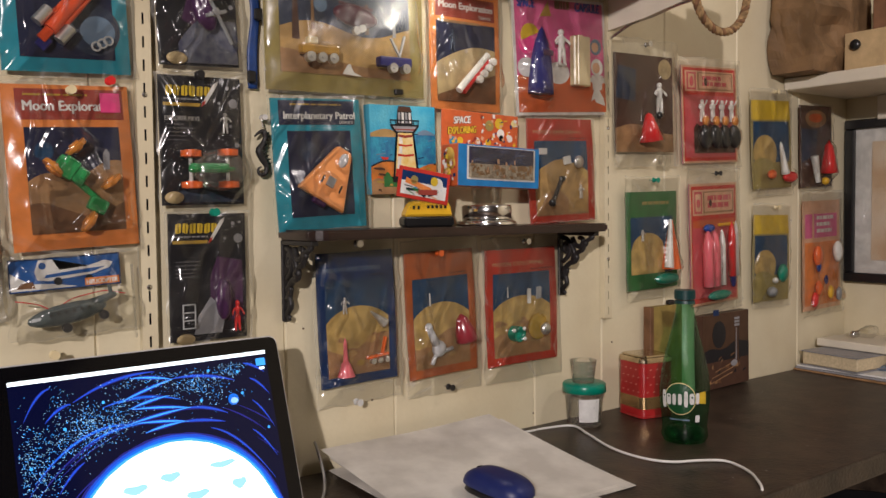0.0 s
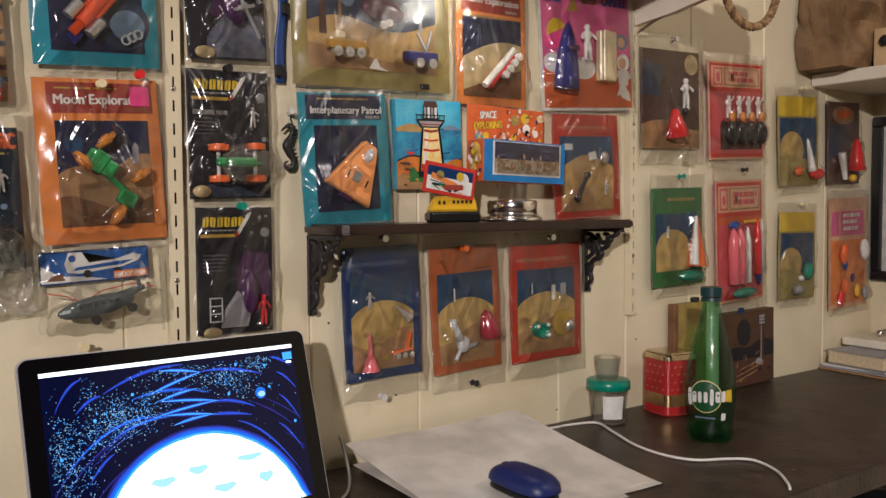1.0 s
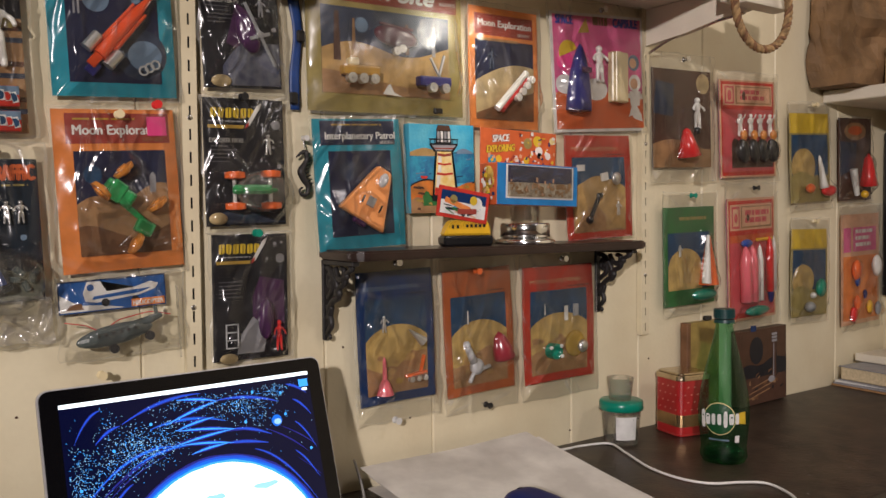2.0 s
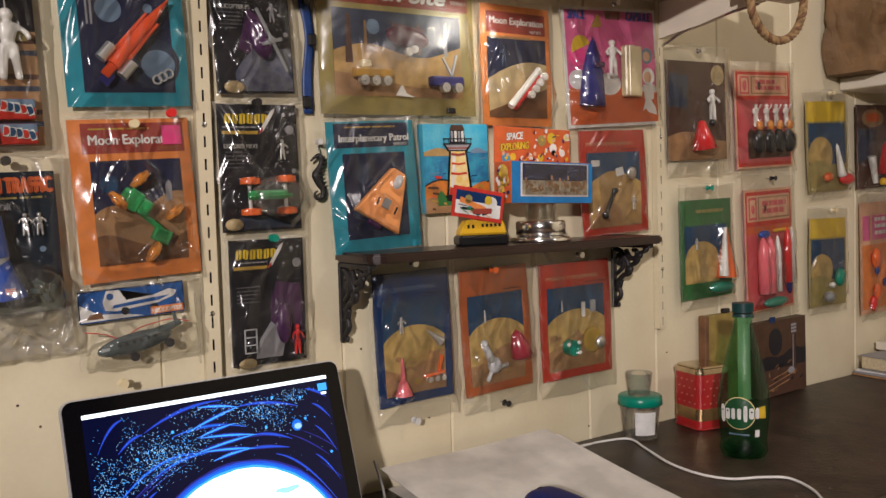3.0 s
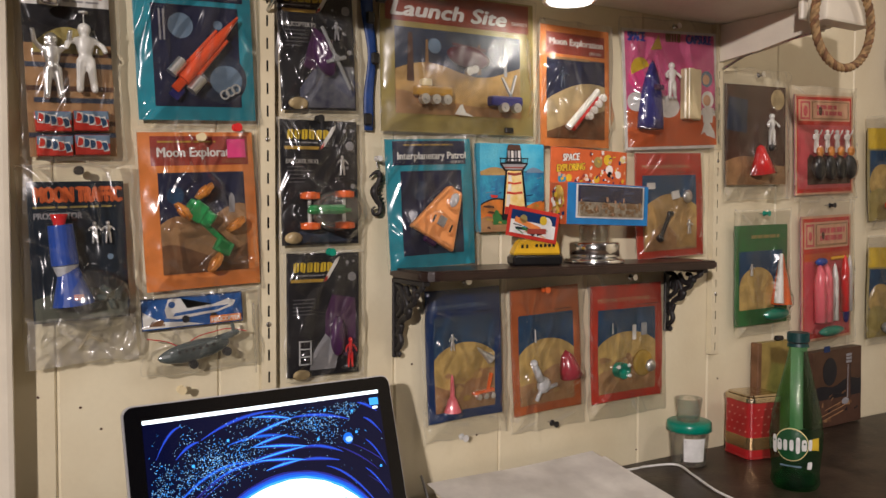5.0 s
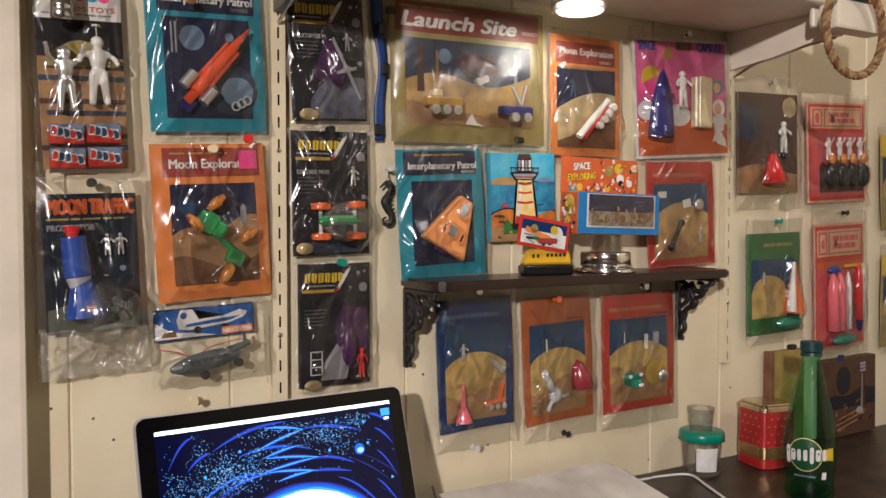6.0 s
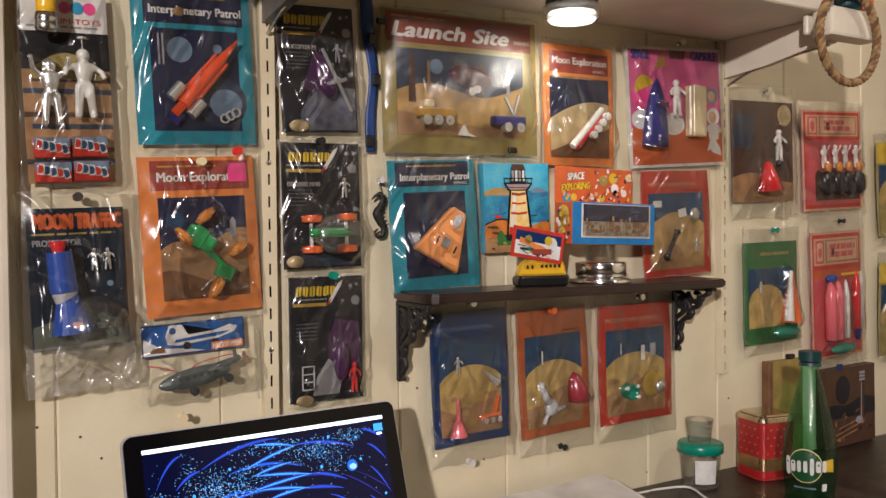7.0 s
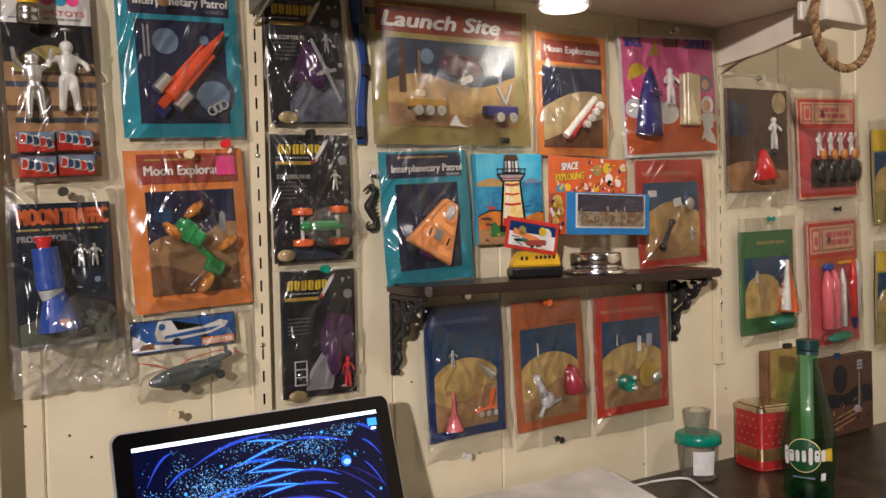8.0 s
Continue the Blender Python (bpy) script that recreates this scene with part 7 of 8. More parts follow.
def tin_bm(w, z0, z1, r, ease=0.001):
    """A square drum with round corners from z0 to z1, its rims eased."""
    bm = bmesh.new()
    rings = []
    for z, d in ((z0, ease), (z0 + ease, 0), (z1 - ease, 0), (z1, ease)):
        ring = []
        for cx, cy, a0 in ((1, 1, 0), (-1, 1, 90), (-1, -1, 180), (1, -1, 270)):
            for k in range(7):
                a = radians(a0 + 15 * k)
                ring.append(bm.verts.new((cx * (w / 2 - r) + (r - d) * math.cos(a), cy * (w / 2 - r) + (r - d) * math.sin(a), z)))
        rings.append(ring)
    n = len(rings[0])
    for a, b in zip(rings, rings[1:]):
        for k in range(n):
            bm.faces.new((a[k], a[(k + 1) % n], b[(k + 1) % n], b[k]))
    bm.faces.new(rings[0][::-1]), bm.faces.new(rings[-1])
    return bm


part("body", tin_bm(0.064, 0.0030, 0.0885, 0.012), TINRED, tin, "red tin body")
part("foot_rim", tin_bm(0.0656, 0.0004, 0.0032, 0.0125), TINRED, tin)
part("gold_band", tin_bm(0.0644, 0.0150, 0.0340, 0.0122, 0.0002), mat("gold_print", (0.60, 0.40, 0.20), 0.24, 0.9, vary=0.08), tin, "gold band")
part("lid", tin_bm(0.0668, 0.0870, 0.0960, 0.0132, 0.0015), TIN_GOLD, tin, "pale gold lid")
part("lid_top", tin_bm(0.0600, 0.0958, 0.0990, 0.0110, 0.002), TIN_GOLD, tin, "raised pale gold top")
bm = bmesh.new()
for fx in range(4):
    for fz in range(4):
        a, z = -0.022 + 0.0125 * fx + 0.006 * (fz % 2), 0.042 + 0.0118 * fz
        if a < 0.024:
            for dot in range(3):
                add_box(bm, 0.0006, 0.0036 - 0.002 * (dot > 0), 0.0010 + 0.0022 * (dot == 1), T(-0.0321, a, z, 60 * dot))
                add_box(bm, 0.0036 - 0.002 * (dot > 0), 0.0006, 0.0010 + 0.0022 * (dot == 1), T(a, -0.0321, z, 0, 60 * dot))
tagged(part("stars", bm, C["rose_dot"], tin, "small pale stars"), kind="stuff")

# bottle
bot = thing("water_bottle", T(1.060, -0.200, DESK_Z) @ Matrix.Diagonal((0.97, 0.97, 1, 1)), "green plastic sparkling water bottle with a dark green cap", "bottle")
GREENGL = bpy.data.materials.new("green_bottle")
GREENGL.use_nodes = True
nt = GREENGL.node_tree
nt.nodes.remove(nt.nodes["Principled BSDF"])
tr, gl, fr, mx = nt.nodes.new("ShaderNodeBsdfTransparent"), nt.nodes.new("ShaderNodeBsdfGlossy"), nt.nodes.new("ShaderNodeLayerWeight"), nt.nodes.new("ShaderNodeMixShader")
tr.inputs["Color"].default_value = (0.46, 0.76, 0.58, 1)
gl.inputs["Roughness"].default_value, fr.inputs["Blend"].default_value = 0.03, 0.22
df, m1 = nt.nodes.new("ShaderNodeBsdfDiffuse"), nt.nodes.new("ShaderNodeMixShader")
df.inputs["Color"].default_value, m1.inputs[0].default_value = (0.03, 0.20, 0.10, 1), 0.012
rip, dent = nt.nodes.new("ShaderNodeTexNoise"), nt.nodes.new("ShaderNodeBump")
rip.inputs["Scale"].default_value, rip.inputs["Detail"].default_value = 55, 2
dent.inputs["Strength"].default_value, dent.inputs["Distance"].default_value = 0.09, 0.003
nt.links.new(rip.outputs["Fac"], dent.inputs["Height"]), nt.links.new(dent.outputs["Normal"], gl.inputs["Normal"]), nt.links.new(dent.outputs["Normal"], fr.inputs["Normal"])
nt.links.new(tr.outputs[0], m1.inputs[1]), nt.links.new(df.outputs[0], m1.inputs[2])
gloss = nt.nodes.new("ShaderNodeMapRange")
gloss.inputs["From Min"].default_value, gloss.inputs["To Min"].default_value, gloss.inputs["To Max"].default_value = 0.15, 0.04, 0.30
nt.links.new(fr.outputs["Facing"], gloss.inputs["Value"])
nt.links.new(gloss.outputs["Result"], mx.inputs[0]), nt.links.new(m1.outputs[0], mx.inputs[1]), nt.links.new(gl.outputs[0], mx.inputs[2])
nt.links.new(mx.outputs[0], nt.nodes["Material Output"].inputs["Surface"])
prof = [(0.0, 0.008), (0.012, 0.005), (0.022, 0.001), (0.030, 0.001), (0.0335, 0.008), (0.0320, 0.022), (0.0340, 0.040), (0.0360, 0.060), (0.0362, 0.075), (0.0335, 0.100), (0.0280, 0.125), (0.0208, 0.152), (0.0155, 0.175), (0.0132, 0.186), (0.0122, 0.192), (0.0122, 0.1945), (0.0150, 0.1952), (0.0150, 0.1962), (0.0125, 0.197)]
part("body", lathe(prof, 48), GREENGL, bot, "clear green plastic body", True)
for k in range(5):
    part("foot_lobe", ball(0.0135, T(0.0165 * math.cos(k * 1.257), 0.0165 * math.sin(k * 1.257), 0.0118) @ Matrix.Diagonal((1, 1, 0.8, 1)), 14), GREENGL, bot, "rounded lobe of the foot", True)
CAP = mat("cap_green", (0.005, 0.045, 0.045), 0.4, vary=0.05)
bm = cone(0.0146, 0.0143, 0.013, T(0, 0, 0.2090), 40)
part("cap", bm, CAP, bot, "dark green screw cap")
for k in range(28):
    a = k * 2 * math.pi / 28
    part("cap_ridge", box(0.0009, 0.0014, 0.011, T(0.0147 * math.cos(a), 0.0147 * math.sin(a), 0.209, 0, 0, math.degrees(a))), CAP, bot) 
part("cap_ring", cone(0.0148, 0.0142, 0.0045, T(0, 0, 0.1985), 40), CAP, bot)


def wrap_bm(a_mid, z_mid, outline, lift):
    """A flat outline (metres across, metres up) wrapped on the bottle's belly."""
    bm = bmesh.new()

    def on(x, z):
        zz = z_mid + z
        rr = np.interp(zz, [q[1] for q in prof[3:]], [q[0] for q in prof[3:]]) + lift
        a = a_mid + x / 0.0355
        return bm.verts.new((rr * math.cos(a), rr * math.sin(a), zz))
    n = len(outline)
    c = (sum(x for x, _ in outline) / n, sum(z for _, z in outline) / n)
    rings = [[on(c[0] + (x - c[0]) * s, c[1] + (z - c[1]) * s) for x, z in outline] for s in (1.0, 0.75, 0.5, 0.25)]
    for a, b in zip(rings, rings[1:]):
        for k in range(n):
            bm.faces.new((a[k], a[(k + 1) % n], b[(k + 1) % n], b[k]))
    bm.faces.new(rings[-1])
    bmesh.ops.recalc_face_normals(bm, faces=bm.faces)
    return bm


AM = math.atan2(-0.75, -1.0) - 0.18
oval = [(0.0215 * math.cos(k * 0.2618), 0.0215 * math.sin(k * 0.2618)) for k in range(24)]
LABELG = mat("label_green", (0.006, 0.07, 0.02), 0.35, vary=0.05)
part("label_rim", wrap_bm(AM, 0.066, [(x * 1.06, z * 1.06) for x, z in oval], 0.0006), C["pale_yellow"], bot, "pale rim of the label")
part("label", wrap_bm(AM, 0.066, oval, 0.0010), LABELG, bot, "dark green round label")
part("label_tab", wrap_bm(AM + 0.83, 0.066, [(-0.004, -0.006), (0.010, -0.008), (0.009, 0.010), (-0.002, 0.009)], 0.0010), C["yellow"], bot, "yellow label tab")
for k in range(7):
    x, tall = -0.0235 + 0.0080 * k, (0.0105, 0.0065, 0.0065, 0.0065, 0.0095, 0.0065, 0.0065)[k]
    half = 0.0034 if k in (0, 1, 5) else 0.0026
    part("lettering_shape", wrap_bm(AM, 0.067, [(x + half * math.copysign(abs(math.cos(a)) ** 0.5, math.cos(a)), -0.0015 + 1.2 * tall * math.copysign(abs(math.sin(a)) ** 0.5, math.sin(a)) + 0.06 * x) for a in (0.26 + 0.5236 * j for j in range(12))], 0.0014), C["white"], bot)
    if half > 0.003:
        part("lettering_gap", wrap_bm(AM, 0.069, [(x - 0.0010, -0.0014), (x + 0.0014, -0.0014), (x + 0.0014, 0.0010), (x - 0.0010, 0.0010)], 0.0018), LABELG, bot)
part("small_mark", wrap_bm(AM + 0.72, 0.038, [(-0.003, -0.005), (0.004, -0.005), (0.004, 0.005), (-0.003, 0.005)], 0.0008), C["white"], bot)
part("small_print", wrap_bm(AM, 0.036, [(-0.016, -0.0012), (0.014, -0.0012), (0.014, 0.0012), (-0.016, 0.0012)], 0.0008), C["pale_blue"], bot)

# boxes behind the tin
KRAFT = mat("kraft_gold", (0.36, 0.26, 0.07), 0.5, vary=0.15)
yb = thing("gold_carton", T(1.248, -0.022, DESK_Z), "brownish gold carton standing against the wall", "box")
part("carton", box(0.086, 0.014, 0.163, T(0, 0.010, 0.082), 0.001), KRAFT, yb)
part("edge_band", box(0.010, 0.0152, 0.1634, T(-0.0385, 0.010, 0.082), 0.001), C["brown"], yb, "dark brown edge")
part("bulldog_clip", box(0.016, 0.010, 0.008, T(0.016, 0.008, 0.168), 0.002), BLACK, yb, "black clip")
pb = Pack("brown_toy_card", "brown printed carton with a dark tower picture against the wall", 1.415, 0.820, 0.139, 0.136, 1.2, C["dark_brown"], y=-0.022, thick=0.018, category="box", group="cartons")
pb.panel("brown_sky", 0.0, 0.30, 1.0, 1.0, C["cocoa"], 0.5)
pb.disc("dark_oval", 0.34, 0.72, 0.020, C["black"], 1.5, squash=1.25)
pb.ground("sandy_print", 0.0, 1.0, lambda s: 0.36 + 0.04 * math.sin(7 * s), 0.0, C["dark_brown"], 1.0)
pb.poly("tower_shaft", [(0.68, 0.32), (0.79, 0.32), (0.765, 0.80), (0.70, 0.80)], C["dark_brown"], 1.8)
pb.poly("tower_edge", [(0.775, 0.33), (0.79, 0.33), (0.768, 0.80), (0.757, 0.80)], C["black"], 2.1)
pb.ground("dark_ridge", 0.0, 1.0, lambda s: 0.50 + 0.10 * s + 0.03 * math.sin(11 * s), 0.36, C["black"], 1.3)
pb.poly("tower_light", [(0.70, 0.34), (0.72, 0.34), (0.722, 0.78), (0.71, 0.78)], C["grey"], 2.2)
for k in range(3):
    pb.panel("tower_band", 0.675, 0.80 + 0.045 * k, 0.79, 0.832 + 0.045 * k, C["grey"], 2.0)
rng = random.Random(90)
for k in range(16):
    u, v, s = rng.uniform(0.08, 0.86), rng.uniform(0.05, 0.40), rng.uniform(0.03, 0.10)
    pb.poly("printed_machine", [(u, v), (u + s, v + rng.uniform(-0.02, 0.05)), (u + s * 0.8, v + 0.05), (u + 0.01, v + 0.03)], C[rng.choice(("black", "tan", "black", "brown"))], 1.6 + 0.06 * k)
for k in range(3):
    v = 0.07 + 0.075 * k
    pb.poly("pale_streak", [(0.12 + 0.06 * k, v), (0.62 + 0.05 * k, v + 0.10), (0.62 + 0.05 * k, v + 0.112), (0.12 + 0.06 * k, v + 0.009)], C["tan"], 2.8 + 0.1 * k)
pb.disc("printed_dish", 0.66, 0.30, 0.010, C["grey"], 3.6, squash=0.6)
pb.panel("blue_tab", 0.22, 0.98, 0.34, 1.06, C["blue"], 1)

# white cable
cb = thing("charging_cable", T(0, 0, DESK_Z), "thin white cable lying across the desk", "cable")
CABLEW = mat("cable_white", (0.80, 0.79, 0.75), 0.4, vary=0.04)
pts = curve_pts([(0.84, -0.045, 0.010), (0.90, -0.036, 0.004), (0.945, -0.036, 0.003), (0.985, -0.052, 0.003), (0.968, -0.10, 0.003), (0.940, -0.17, 0.003), (0.935, -0.225, 0.003), (0.950, -0.262, 0.003), (0.985, -0.282, 0.003), (1.008, -0.305, 0.003), (0.995, -0.345, 0.003), (0.965, -0.380, 0.003), (0.948, -0.396, -0.004), (0.944, -0.400, -0.05), (0.94, -0.402, -0.18)], 8)
part("cord", tube(pts, 0.0018, 8), CABLEW, cb, "", True)
cb2 = thing("power_cord", T(0, 0, DESK_Z), "thin grey power cord behind the laptop", "cable")
part("cord", tube(curve_pts([(0.50, -0.13, 0.004), (0.53, -0.10, 0.004), (0.556, -0.055, 0.012), (0.560, -0.030, 0.040), (0.563, -0.020, 0.044)], 8), 0.0018, 8), mat("cord_grey", (0.35, 0.34, 0.32), 0.5), cb2, "", True)

# papers and books at the far end
mag = thing("magazine", T(1.765, -0.115, DESK_Z) @ T(0, 0, 0, 0, 0, -4), "thin stack of magazines on the desk", "magazine")
for k in range(3):
    part("issue", box(0.215 - 0.006 * k, 0.20, 0.0035, T(0.002 * k, 0.001 * k, 0.0022 + 0.0038 * k, 0, 0, 2 * k), 0.0006), (C["tan"], C["grey"], C["white"])[k], mag)
bk = thing("paperback_book", T(1.755, -0.092, DESK_Z + 0.0125) @ T(0, 0, 0, 0, 0, -6), "thick cream paperback book lying flat", "book")
part("page_block", box(0.180, 0.120, 0.025, T(0, 0, 0.0145), 0.002), mat("pages", (0.68, 0.56, 0.36), 0.8, vary=0.1, scale=200), bk, "cream page block")
part("cover", box(0.186, 0.124, 0.0016, T(0, 0, 0.0280)), C["grey"], bk, "grey cover")
part("cover", box(0.186, 0.124, 0.0016, T(0, 0, 0.0009)), C["grey"], bk, "grey cover")
bk2 = thing("loose_papers", T(1.790, -0.160, DESK_Z + 0.0126) @ T(0, 0, 0, 0, 0, 12), "fanned grey printed papers in a small pile", "paper")
for k in range(6):
    part("sheet", box(0.13, 0.07, 0.0012, T(0.004 * k, -0.002 * k, 0.0045 * k + 0.001, 0, -2 * k, 5 * k)), C["grey" if k % 2 else "pale_blue"], bk2)
bd = thing("white_binder", T(1.805, -0.100, DESK_Z + 0.0420) @ T(0, 0, 0, 0, 0, -3), "white ring binder lying on the books", "binder")
part("spine", box(0.140, 0.165, 0.016, T(0, 0, 0.0085), 0.002), WHITE_PAINT, bd, "white binder")
part("ring_hole", cone(0.0035, 0.0035, 0.001, T(-0.030, -0.0828, 0.0085, 90), 14), BLACK, bd, "dark finger hole")
lb = thing("light_bulb", T(1.795, -0.085, DESK_Z + 0.072) @ T(0, 0, 0, 0, 82, -30), "clear glass light bulb lying on the binder", "light bulb")
part("glass", lathe([(0.0, 0.030), (0.010, 0.027), (0.0140, 0.016), (0.0125, 0.004), (0.0075, -0.008), (0.0065, -0.014)], 24), FILM_STIFF, lb, "clear glass bulb", True)
part("screw_base", lathe([(0.0066, -0.013), (0.0072, -0.016), (0.0066, -0.019), (0.0072, -0.022), (0.0066, -0.026), (0.003, -0.030), (0.0, -0.031)], 18), STEEL, lb, "steel screw base", True)

# ---- high up and far ----
puck = thing("puck_light", T(0.733, -0.098, 1.425), "round battery puck light, lit, under the shelf", "lamp")
part("housing", lathe([(0.0, 0.0), (0.032, 0.0), (0.033, -0.006), (0.033, -0.011), (0.0, -0.011)], 40), BLACK, puck, "black housing", True)
part("rim", lathe([(0.033, -0.011), (0.036, -0.012), (0.036, -0.026), (0.033, -0.030), (0.031, -0.0295), (0.031, -0.012)], 40), CLEARPL, puck, "clear plastic rim", True)
part("diffuser", lathe([(0.0, -0.0325), (0.018, -0.032), (0.028, -0.0305), (0.0305, -0.027), (0.0305, -0.0205), (0.0, -0.0202)], 40), glow_mat("puck_lit", (1.0, 0.95, 0.86), 1.9), puck, "glowing white diffuser", True)

blk = thing("wooden_block", T(1.130, -0.205, 1.391), "cream painted wooden block on the shelf bracket's end", "block")
part("body", box(0.106, 0.030, 0.040, T(0, 0, 0.021), 0.004, 2), WHITE_PAINT, blk)
part("back_plate", box(0.124, 0.008, 0.026, T(0, 0.0195, 0.019), 0.002), WHITE_PAINT, blk)
jar = thing("dark_jar", T(1.130, -0.205, 1.4325), "dark teal jar standing on the wooden block", "jar")
part("body", lathe([(0, 0.0), (0.020, 0.0), (0.022, 0.004), (0.022, 0.035), (0.0, 0.037)], 24), mat("jar_teal", (0.01, 0.05, 0.07), 0.4), jar, "", True)
can = thing("orange_can", T(1.172, -0.199, 1.4325), "orange red can beside the dark jar", "can")
part("body", lathe([(0, 0.0), (0.016, 0.0), (0.017, 0.003), (0.017, 0.04), (0.0, 0.041)], 24), C["deep_orange"], can, "", True)

rope = thing("rope_ring", T(1.091, -0.236, 1.387), "ring of twisted natural rope hung on the block", "rope")
ROPE = mat("rope_fibre", (0.46, 0.29, 0.13), 0.85, vary=0.25, scale=150, bump=0.6, fine=900)
ROPE2 = mat("rope_dark", (0.26, 0.13, 0.06), 0.85, vary=0.25, scale=150, bump=0.6, fine=900)
for k in range(3):
    pts = []
    for i in range(150):
        a = 2 * math.pi * i / 150
        b = 16 * a + 2 * math.pi * k / 3
        rr = 0.0615 + 0.0029 * math.cos(b)
        pts.append((rr * math.cos(a), 0.0029 * math.sin(b), rr * math.sin(a)))
    part("strand", tube(pts, 0.0033, 7, True), ROPE2 if k == 2 else ROPE, rope, "", True)

rsh = thing("side_shelf", T(1.755, -0.45, 1.312), "white painted shelf board along the side wall", "shelf")
part("board", box(0.248, 0.896, 0.024, T(0, 0, 0.012), 0.002), WHITE_PAINT, rsh)
for y in (0.36, -0.36):
    part("cleat", box(0.02, 0.03, 0.05, T(0.113, y, -0.0255), 0.002), WHITE_PAINT, rsh)

KBAG = mat("kraft_paper", (0.25, 0.145, 0.065), 0.75, vary=0.22, scale=16, bump=0.3, fine=300)
bag = thing("paper_bag", T(1.680, -0.060, 1.3365), "crumpled brown paper bag on the side shelf", "paper bag")
bm = bmesh.new()
bmesh.ops.create_cube(bm, size=1, matrix=T(0, 0.006, 0.115) @ Matrix.Diagonal((0.21, 0.084, 0.23, 1)))
bmesh.ops.subdivide_edges(bm, edges=bm.edges[:], cuts=14, use_grid_fill=True)
for v in bm.verts:
    q = v.co.copy()
    n = Vector((noise.noise(q * 14), noise.noise(q * 14 + Vector((7, 0, 0))), noise.noise(q * 14 + Vector((0, 9, 0)))))
    k = abs(noise.noise(q * 30 + Vector((3, 3, 3))))
    amt = min(1.0, q.z / 0.03)
    v.co += (n * 0.017 + Vector((0, -1, 0)) * 0.030 * (0.4 - abs(noise.noise(q * 13 + Vector((1, 4, 2))))) * (q.y < 0) + Vector((q.x * k * 0.1, q.y * k * 0.2, 0))) * amt
part("body", bm, KBAG, bag, "", False)
bm = box(0.19, 0.085, 0.0012, T(0.0, 0.0, 0.0), 0.0)
bmesh.ops.subdivide_edges(bm, edges=bm.edges[:], cuts=6, use_grid_fill=True)
for v in bm.verts:
    v.co.z += 0.010 * noise.noise(v.co * 25) + 0.234
part("rolled_mouth", bm, KBAG, bag, "rolled mouth of the bag")
dr = thing("drawer_box", T(1.765, -0.222, 1.3365), "cream wooden drawer box with a black round knob", "box")
part("box", box(0.20, 0.232, 0.074, T(0, 0, 0.037), 0.002), mat("raw_wood", (0.62, 0.45, 0.24), 0.5, vary=0.12, scale=30), dr)
part("knob", lathe([(0.0, 0.010), (0.008, 0.009), (0.0105, 0.005), (0.009, 0.0), (0.0, 0.0)], 20), BLACK, dr, "black round knob", True).matrix_local = T(-0.1005, 0.092, 0.049, 0, -90)
cbx = thing("cardboard_box", T(1.775, -0.175, 1.4110), "small brown cardboard box on the drawer box", "box")
part("carton", box(0.11, 0.085, 0.09, T(0, 0, 0.045), 0.002), mat("cardboard", (0.24, 0.12, 0.06), 0.7, vary=0.12), cbx)
cam_box = thing("black_case", T(1.765, -0.285, 1.4110), "black leathery case on the drawer box", "case")
part("case", box(0.12, 0.11, 0.08, T(0, 0, 0.04), 0.008, 2), BLACK, cam_box)

# framed picture
fr_ = thing("framed_picture", T(1.879, -0.150, 1.092), "black framed picture with a white mat on the side wall", "picture")
FW, FH, FB = 0.290, 0.346, 0.020
for z in (-1, 1):
    part("frame_rail", box(0.018, FW, FB, T(-0.010, 0, z * (FH - FB) / 2), 0.002), BLACK, fr_, "black frame rail")
for y in (-1, 1):
    part("frame_stile", box(0.018, FB, FH - 2 * FB - 0.001, T(-0.010, y * (FW - FB) / 2, 0), 0.002), BLACK, fr_, "black frame stile")
part("mat_board", box(0.004, FW - 2 * FB, FH - 2 * FB, T(-0.006, 0, 0)), C["white"], fr_, "white mat board")
art = part("print", box(0.002, 0.19, 0.25, T(-0.0092, -0.006, 0.0)), mat("aged_print", (0.74, 0.64, 0.50), 0.6, vary=0.2, scale=12, stain=(0.62, 0.44, 0.28)), fr_, "aged tan print with a dark red shape")
part("print_shape", ball(0.035, T(-0.0100, 0.02, -0.01) @ Matrix.Diagonal((0.03, 1, 0.7, 1)), 16), C["dark_red"], art, "", True)
part("glass", quad(FW - 2 * FB, FH - 2 * FB, T(-0.014, 0, 0, 0, 0, -90)), FILM_STIFF, fr_, "picture glass")

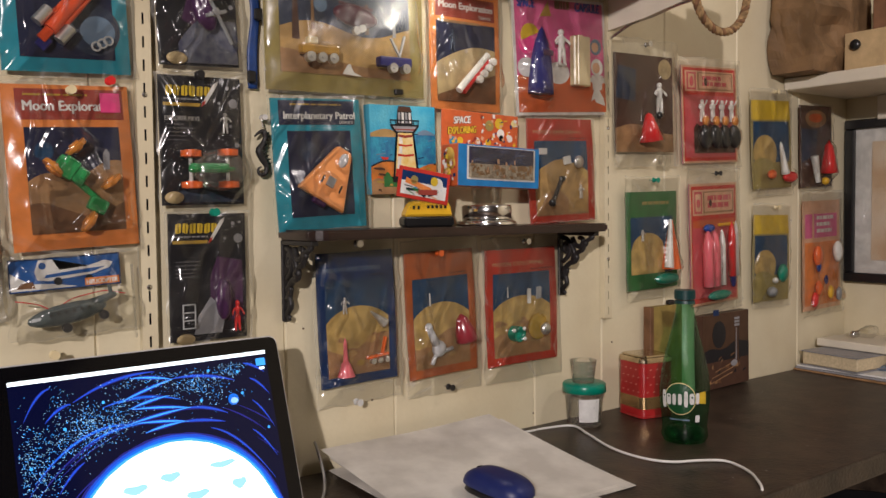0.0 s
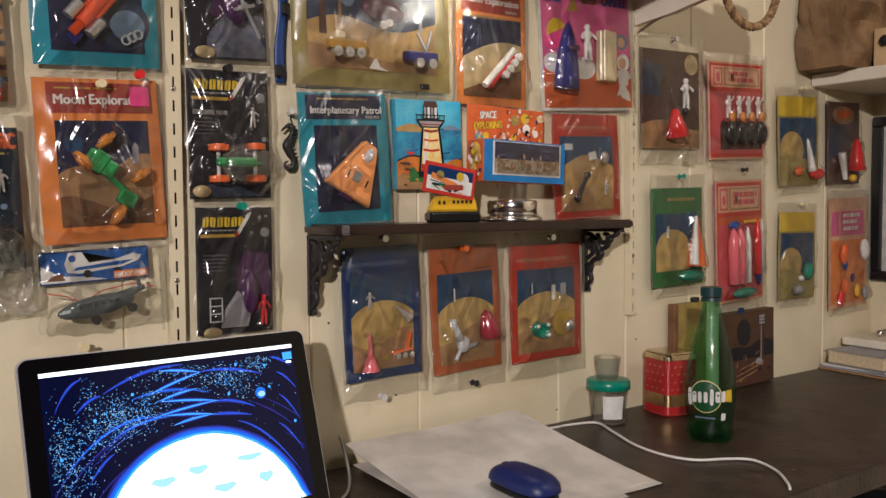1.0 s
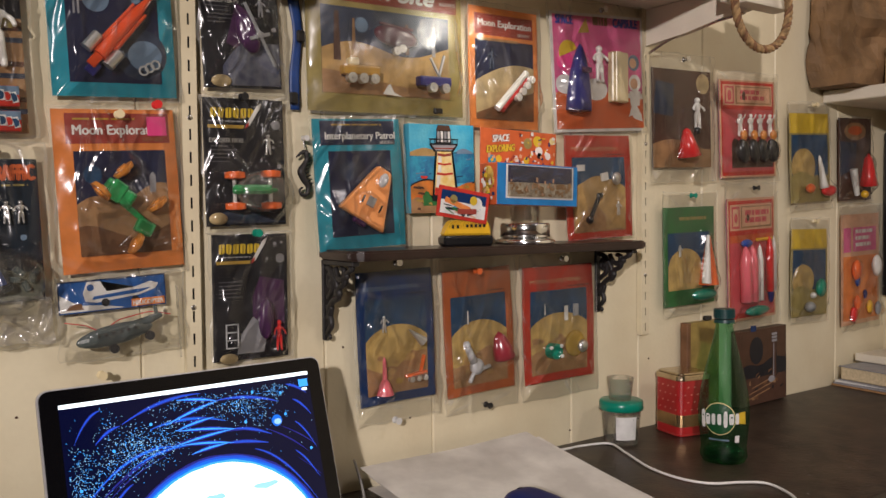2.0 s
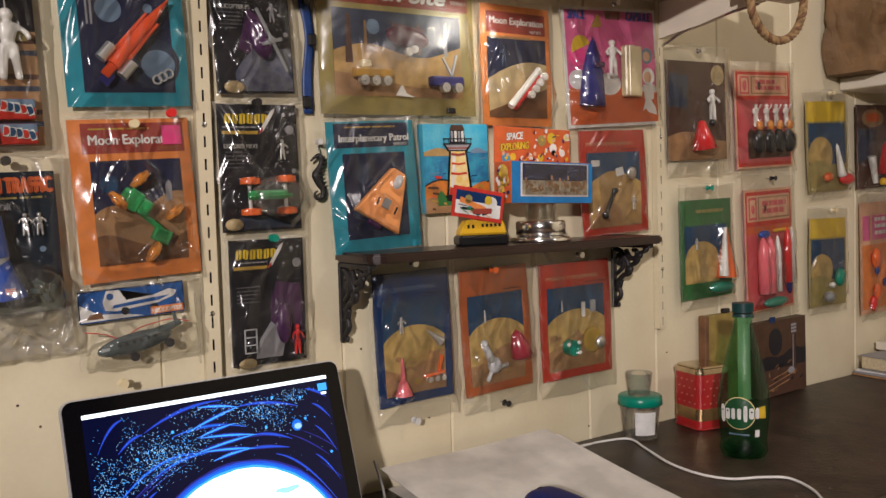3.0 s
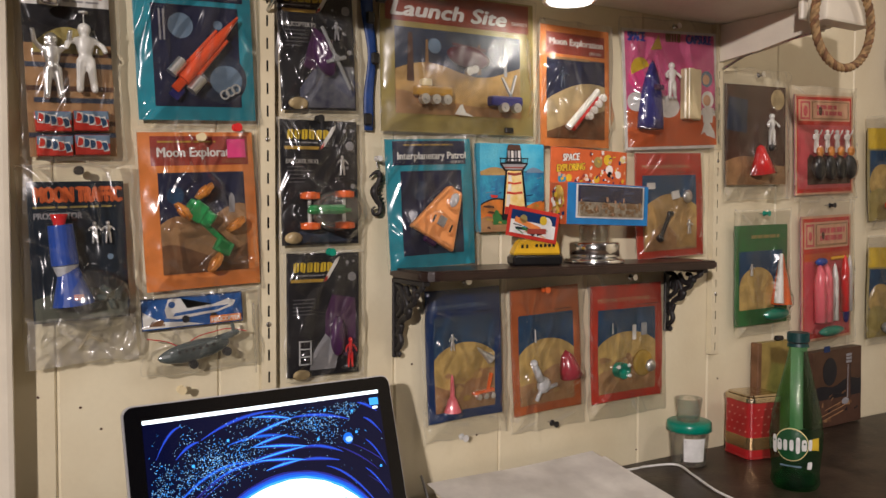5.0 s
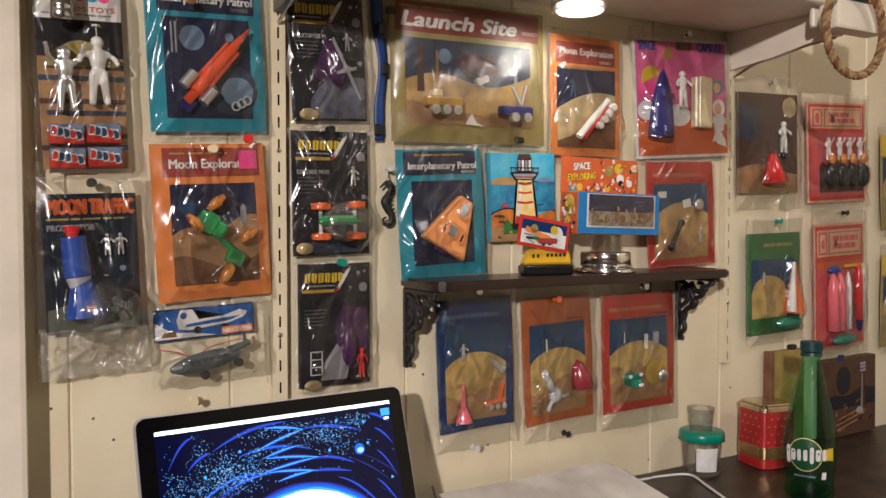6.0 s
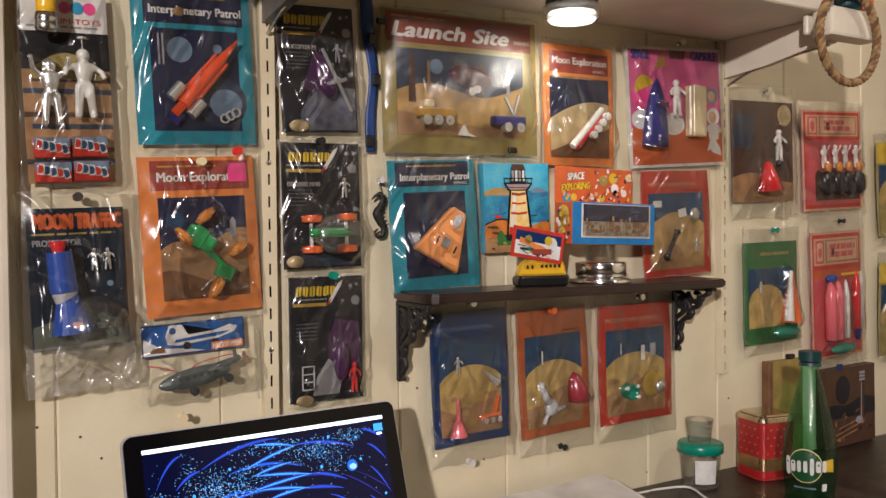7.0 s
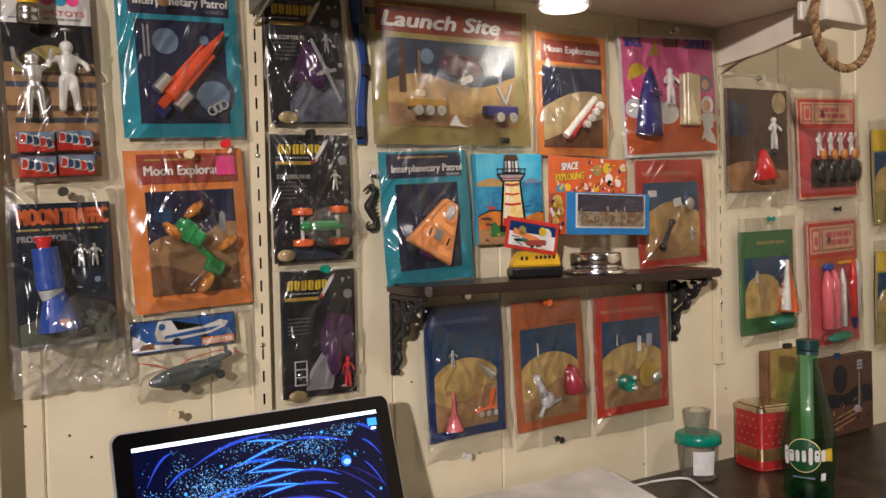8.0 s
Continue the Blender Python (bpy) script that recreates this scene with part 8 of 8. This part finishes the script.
# torch hung over the gum toys
tor = thing("small_torch", T(0.137, -0.034, 1.329), "small yellow torch with a metal head, hung on the wall", "torch")
part("head", lathe([(0.0, 0.0), (0.0095, 0.0), (0.0105, 0.003), (0.0105, 0.008), (0.0095, 0.010), (0.0105, 0.012), (0.0100, 0.018), (0.0, 0.018)], 24), STEEL, tor, "ribbed metal head", True)
part("barrel", lathe([(0.0, 0.0178), (0.0088, 0.018), (0.0092, 0.024), (0.0092, 0.085), (0.0, 0.087)], 20), P["yellow"], tor, "yellow barrel", True)
part("hook", tube(curve_pts([(0, 0, 0.085), (0, 0.004, 0.097), (0, 0.018, 0.100), (0, 0.0335, 0.096)]), 0.0014, 8), STEEL, tor, "steel wire hook", True)

# nail heads and holes in the planks
bm = bmesh.new()
rng = random.Random(12)
for x, z in ((0.952, 0.768), (0.560, 0.935), (0.165, 0.925), (0.125, 0.94), (0.66, 0.83), (1.13, 0.86), (0.185, 0.90), (1.50, 0.80)):
    add_cone(bm, 0.0014, 0.0012, 0.0012, T(x, -0.0004, z, 90), 10)
tagged(part("nail_heads", bm, C["dark_brown"]), "small dark nail heads in the cream planks", "nail", kind="stuff")

bm = bmesh.new()
rng = random.Random(31)
for k in range(46):
    x, y, w = rng.uniform(0.93, 1.70), rng.uniform(-0.39, -0.03), rng.uniform(0.0006, 0.0018)
    if abs(x - 1.06) > 0.05 or abs(y + 0.2) > 0.05:
        bm.faces.new([bm.verts.new((x + w * (1 + 0.5 * math.sin(3 * k + a)) * math.cos(a), y + w * math.sin(a), DESK_Z + 0.0004)) for a in (0.2, 1.3, 2.5, 3.7, 5.1)])
tagged(part("dust_flecks", bm, C["grey"]), "pale dust flecks and crumbs on the dark desk", "dust", kind="stuff")

bin_ = thing("waste_bin", T(1.62, -0.20, 0.0), "black waste bin under the desk", "bin")
part("body", lathe([(0, 0.0), (0.13, 0.0), (0.155, 0.50), (0.158, 0.51), (0.150, 0.51), (0.125, 0.01), (0, 0.01)], 32), BLACK, bin_, "", True)
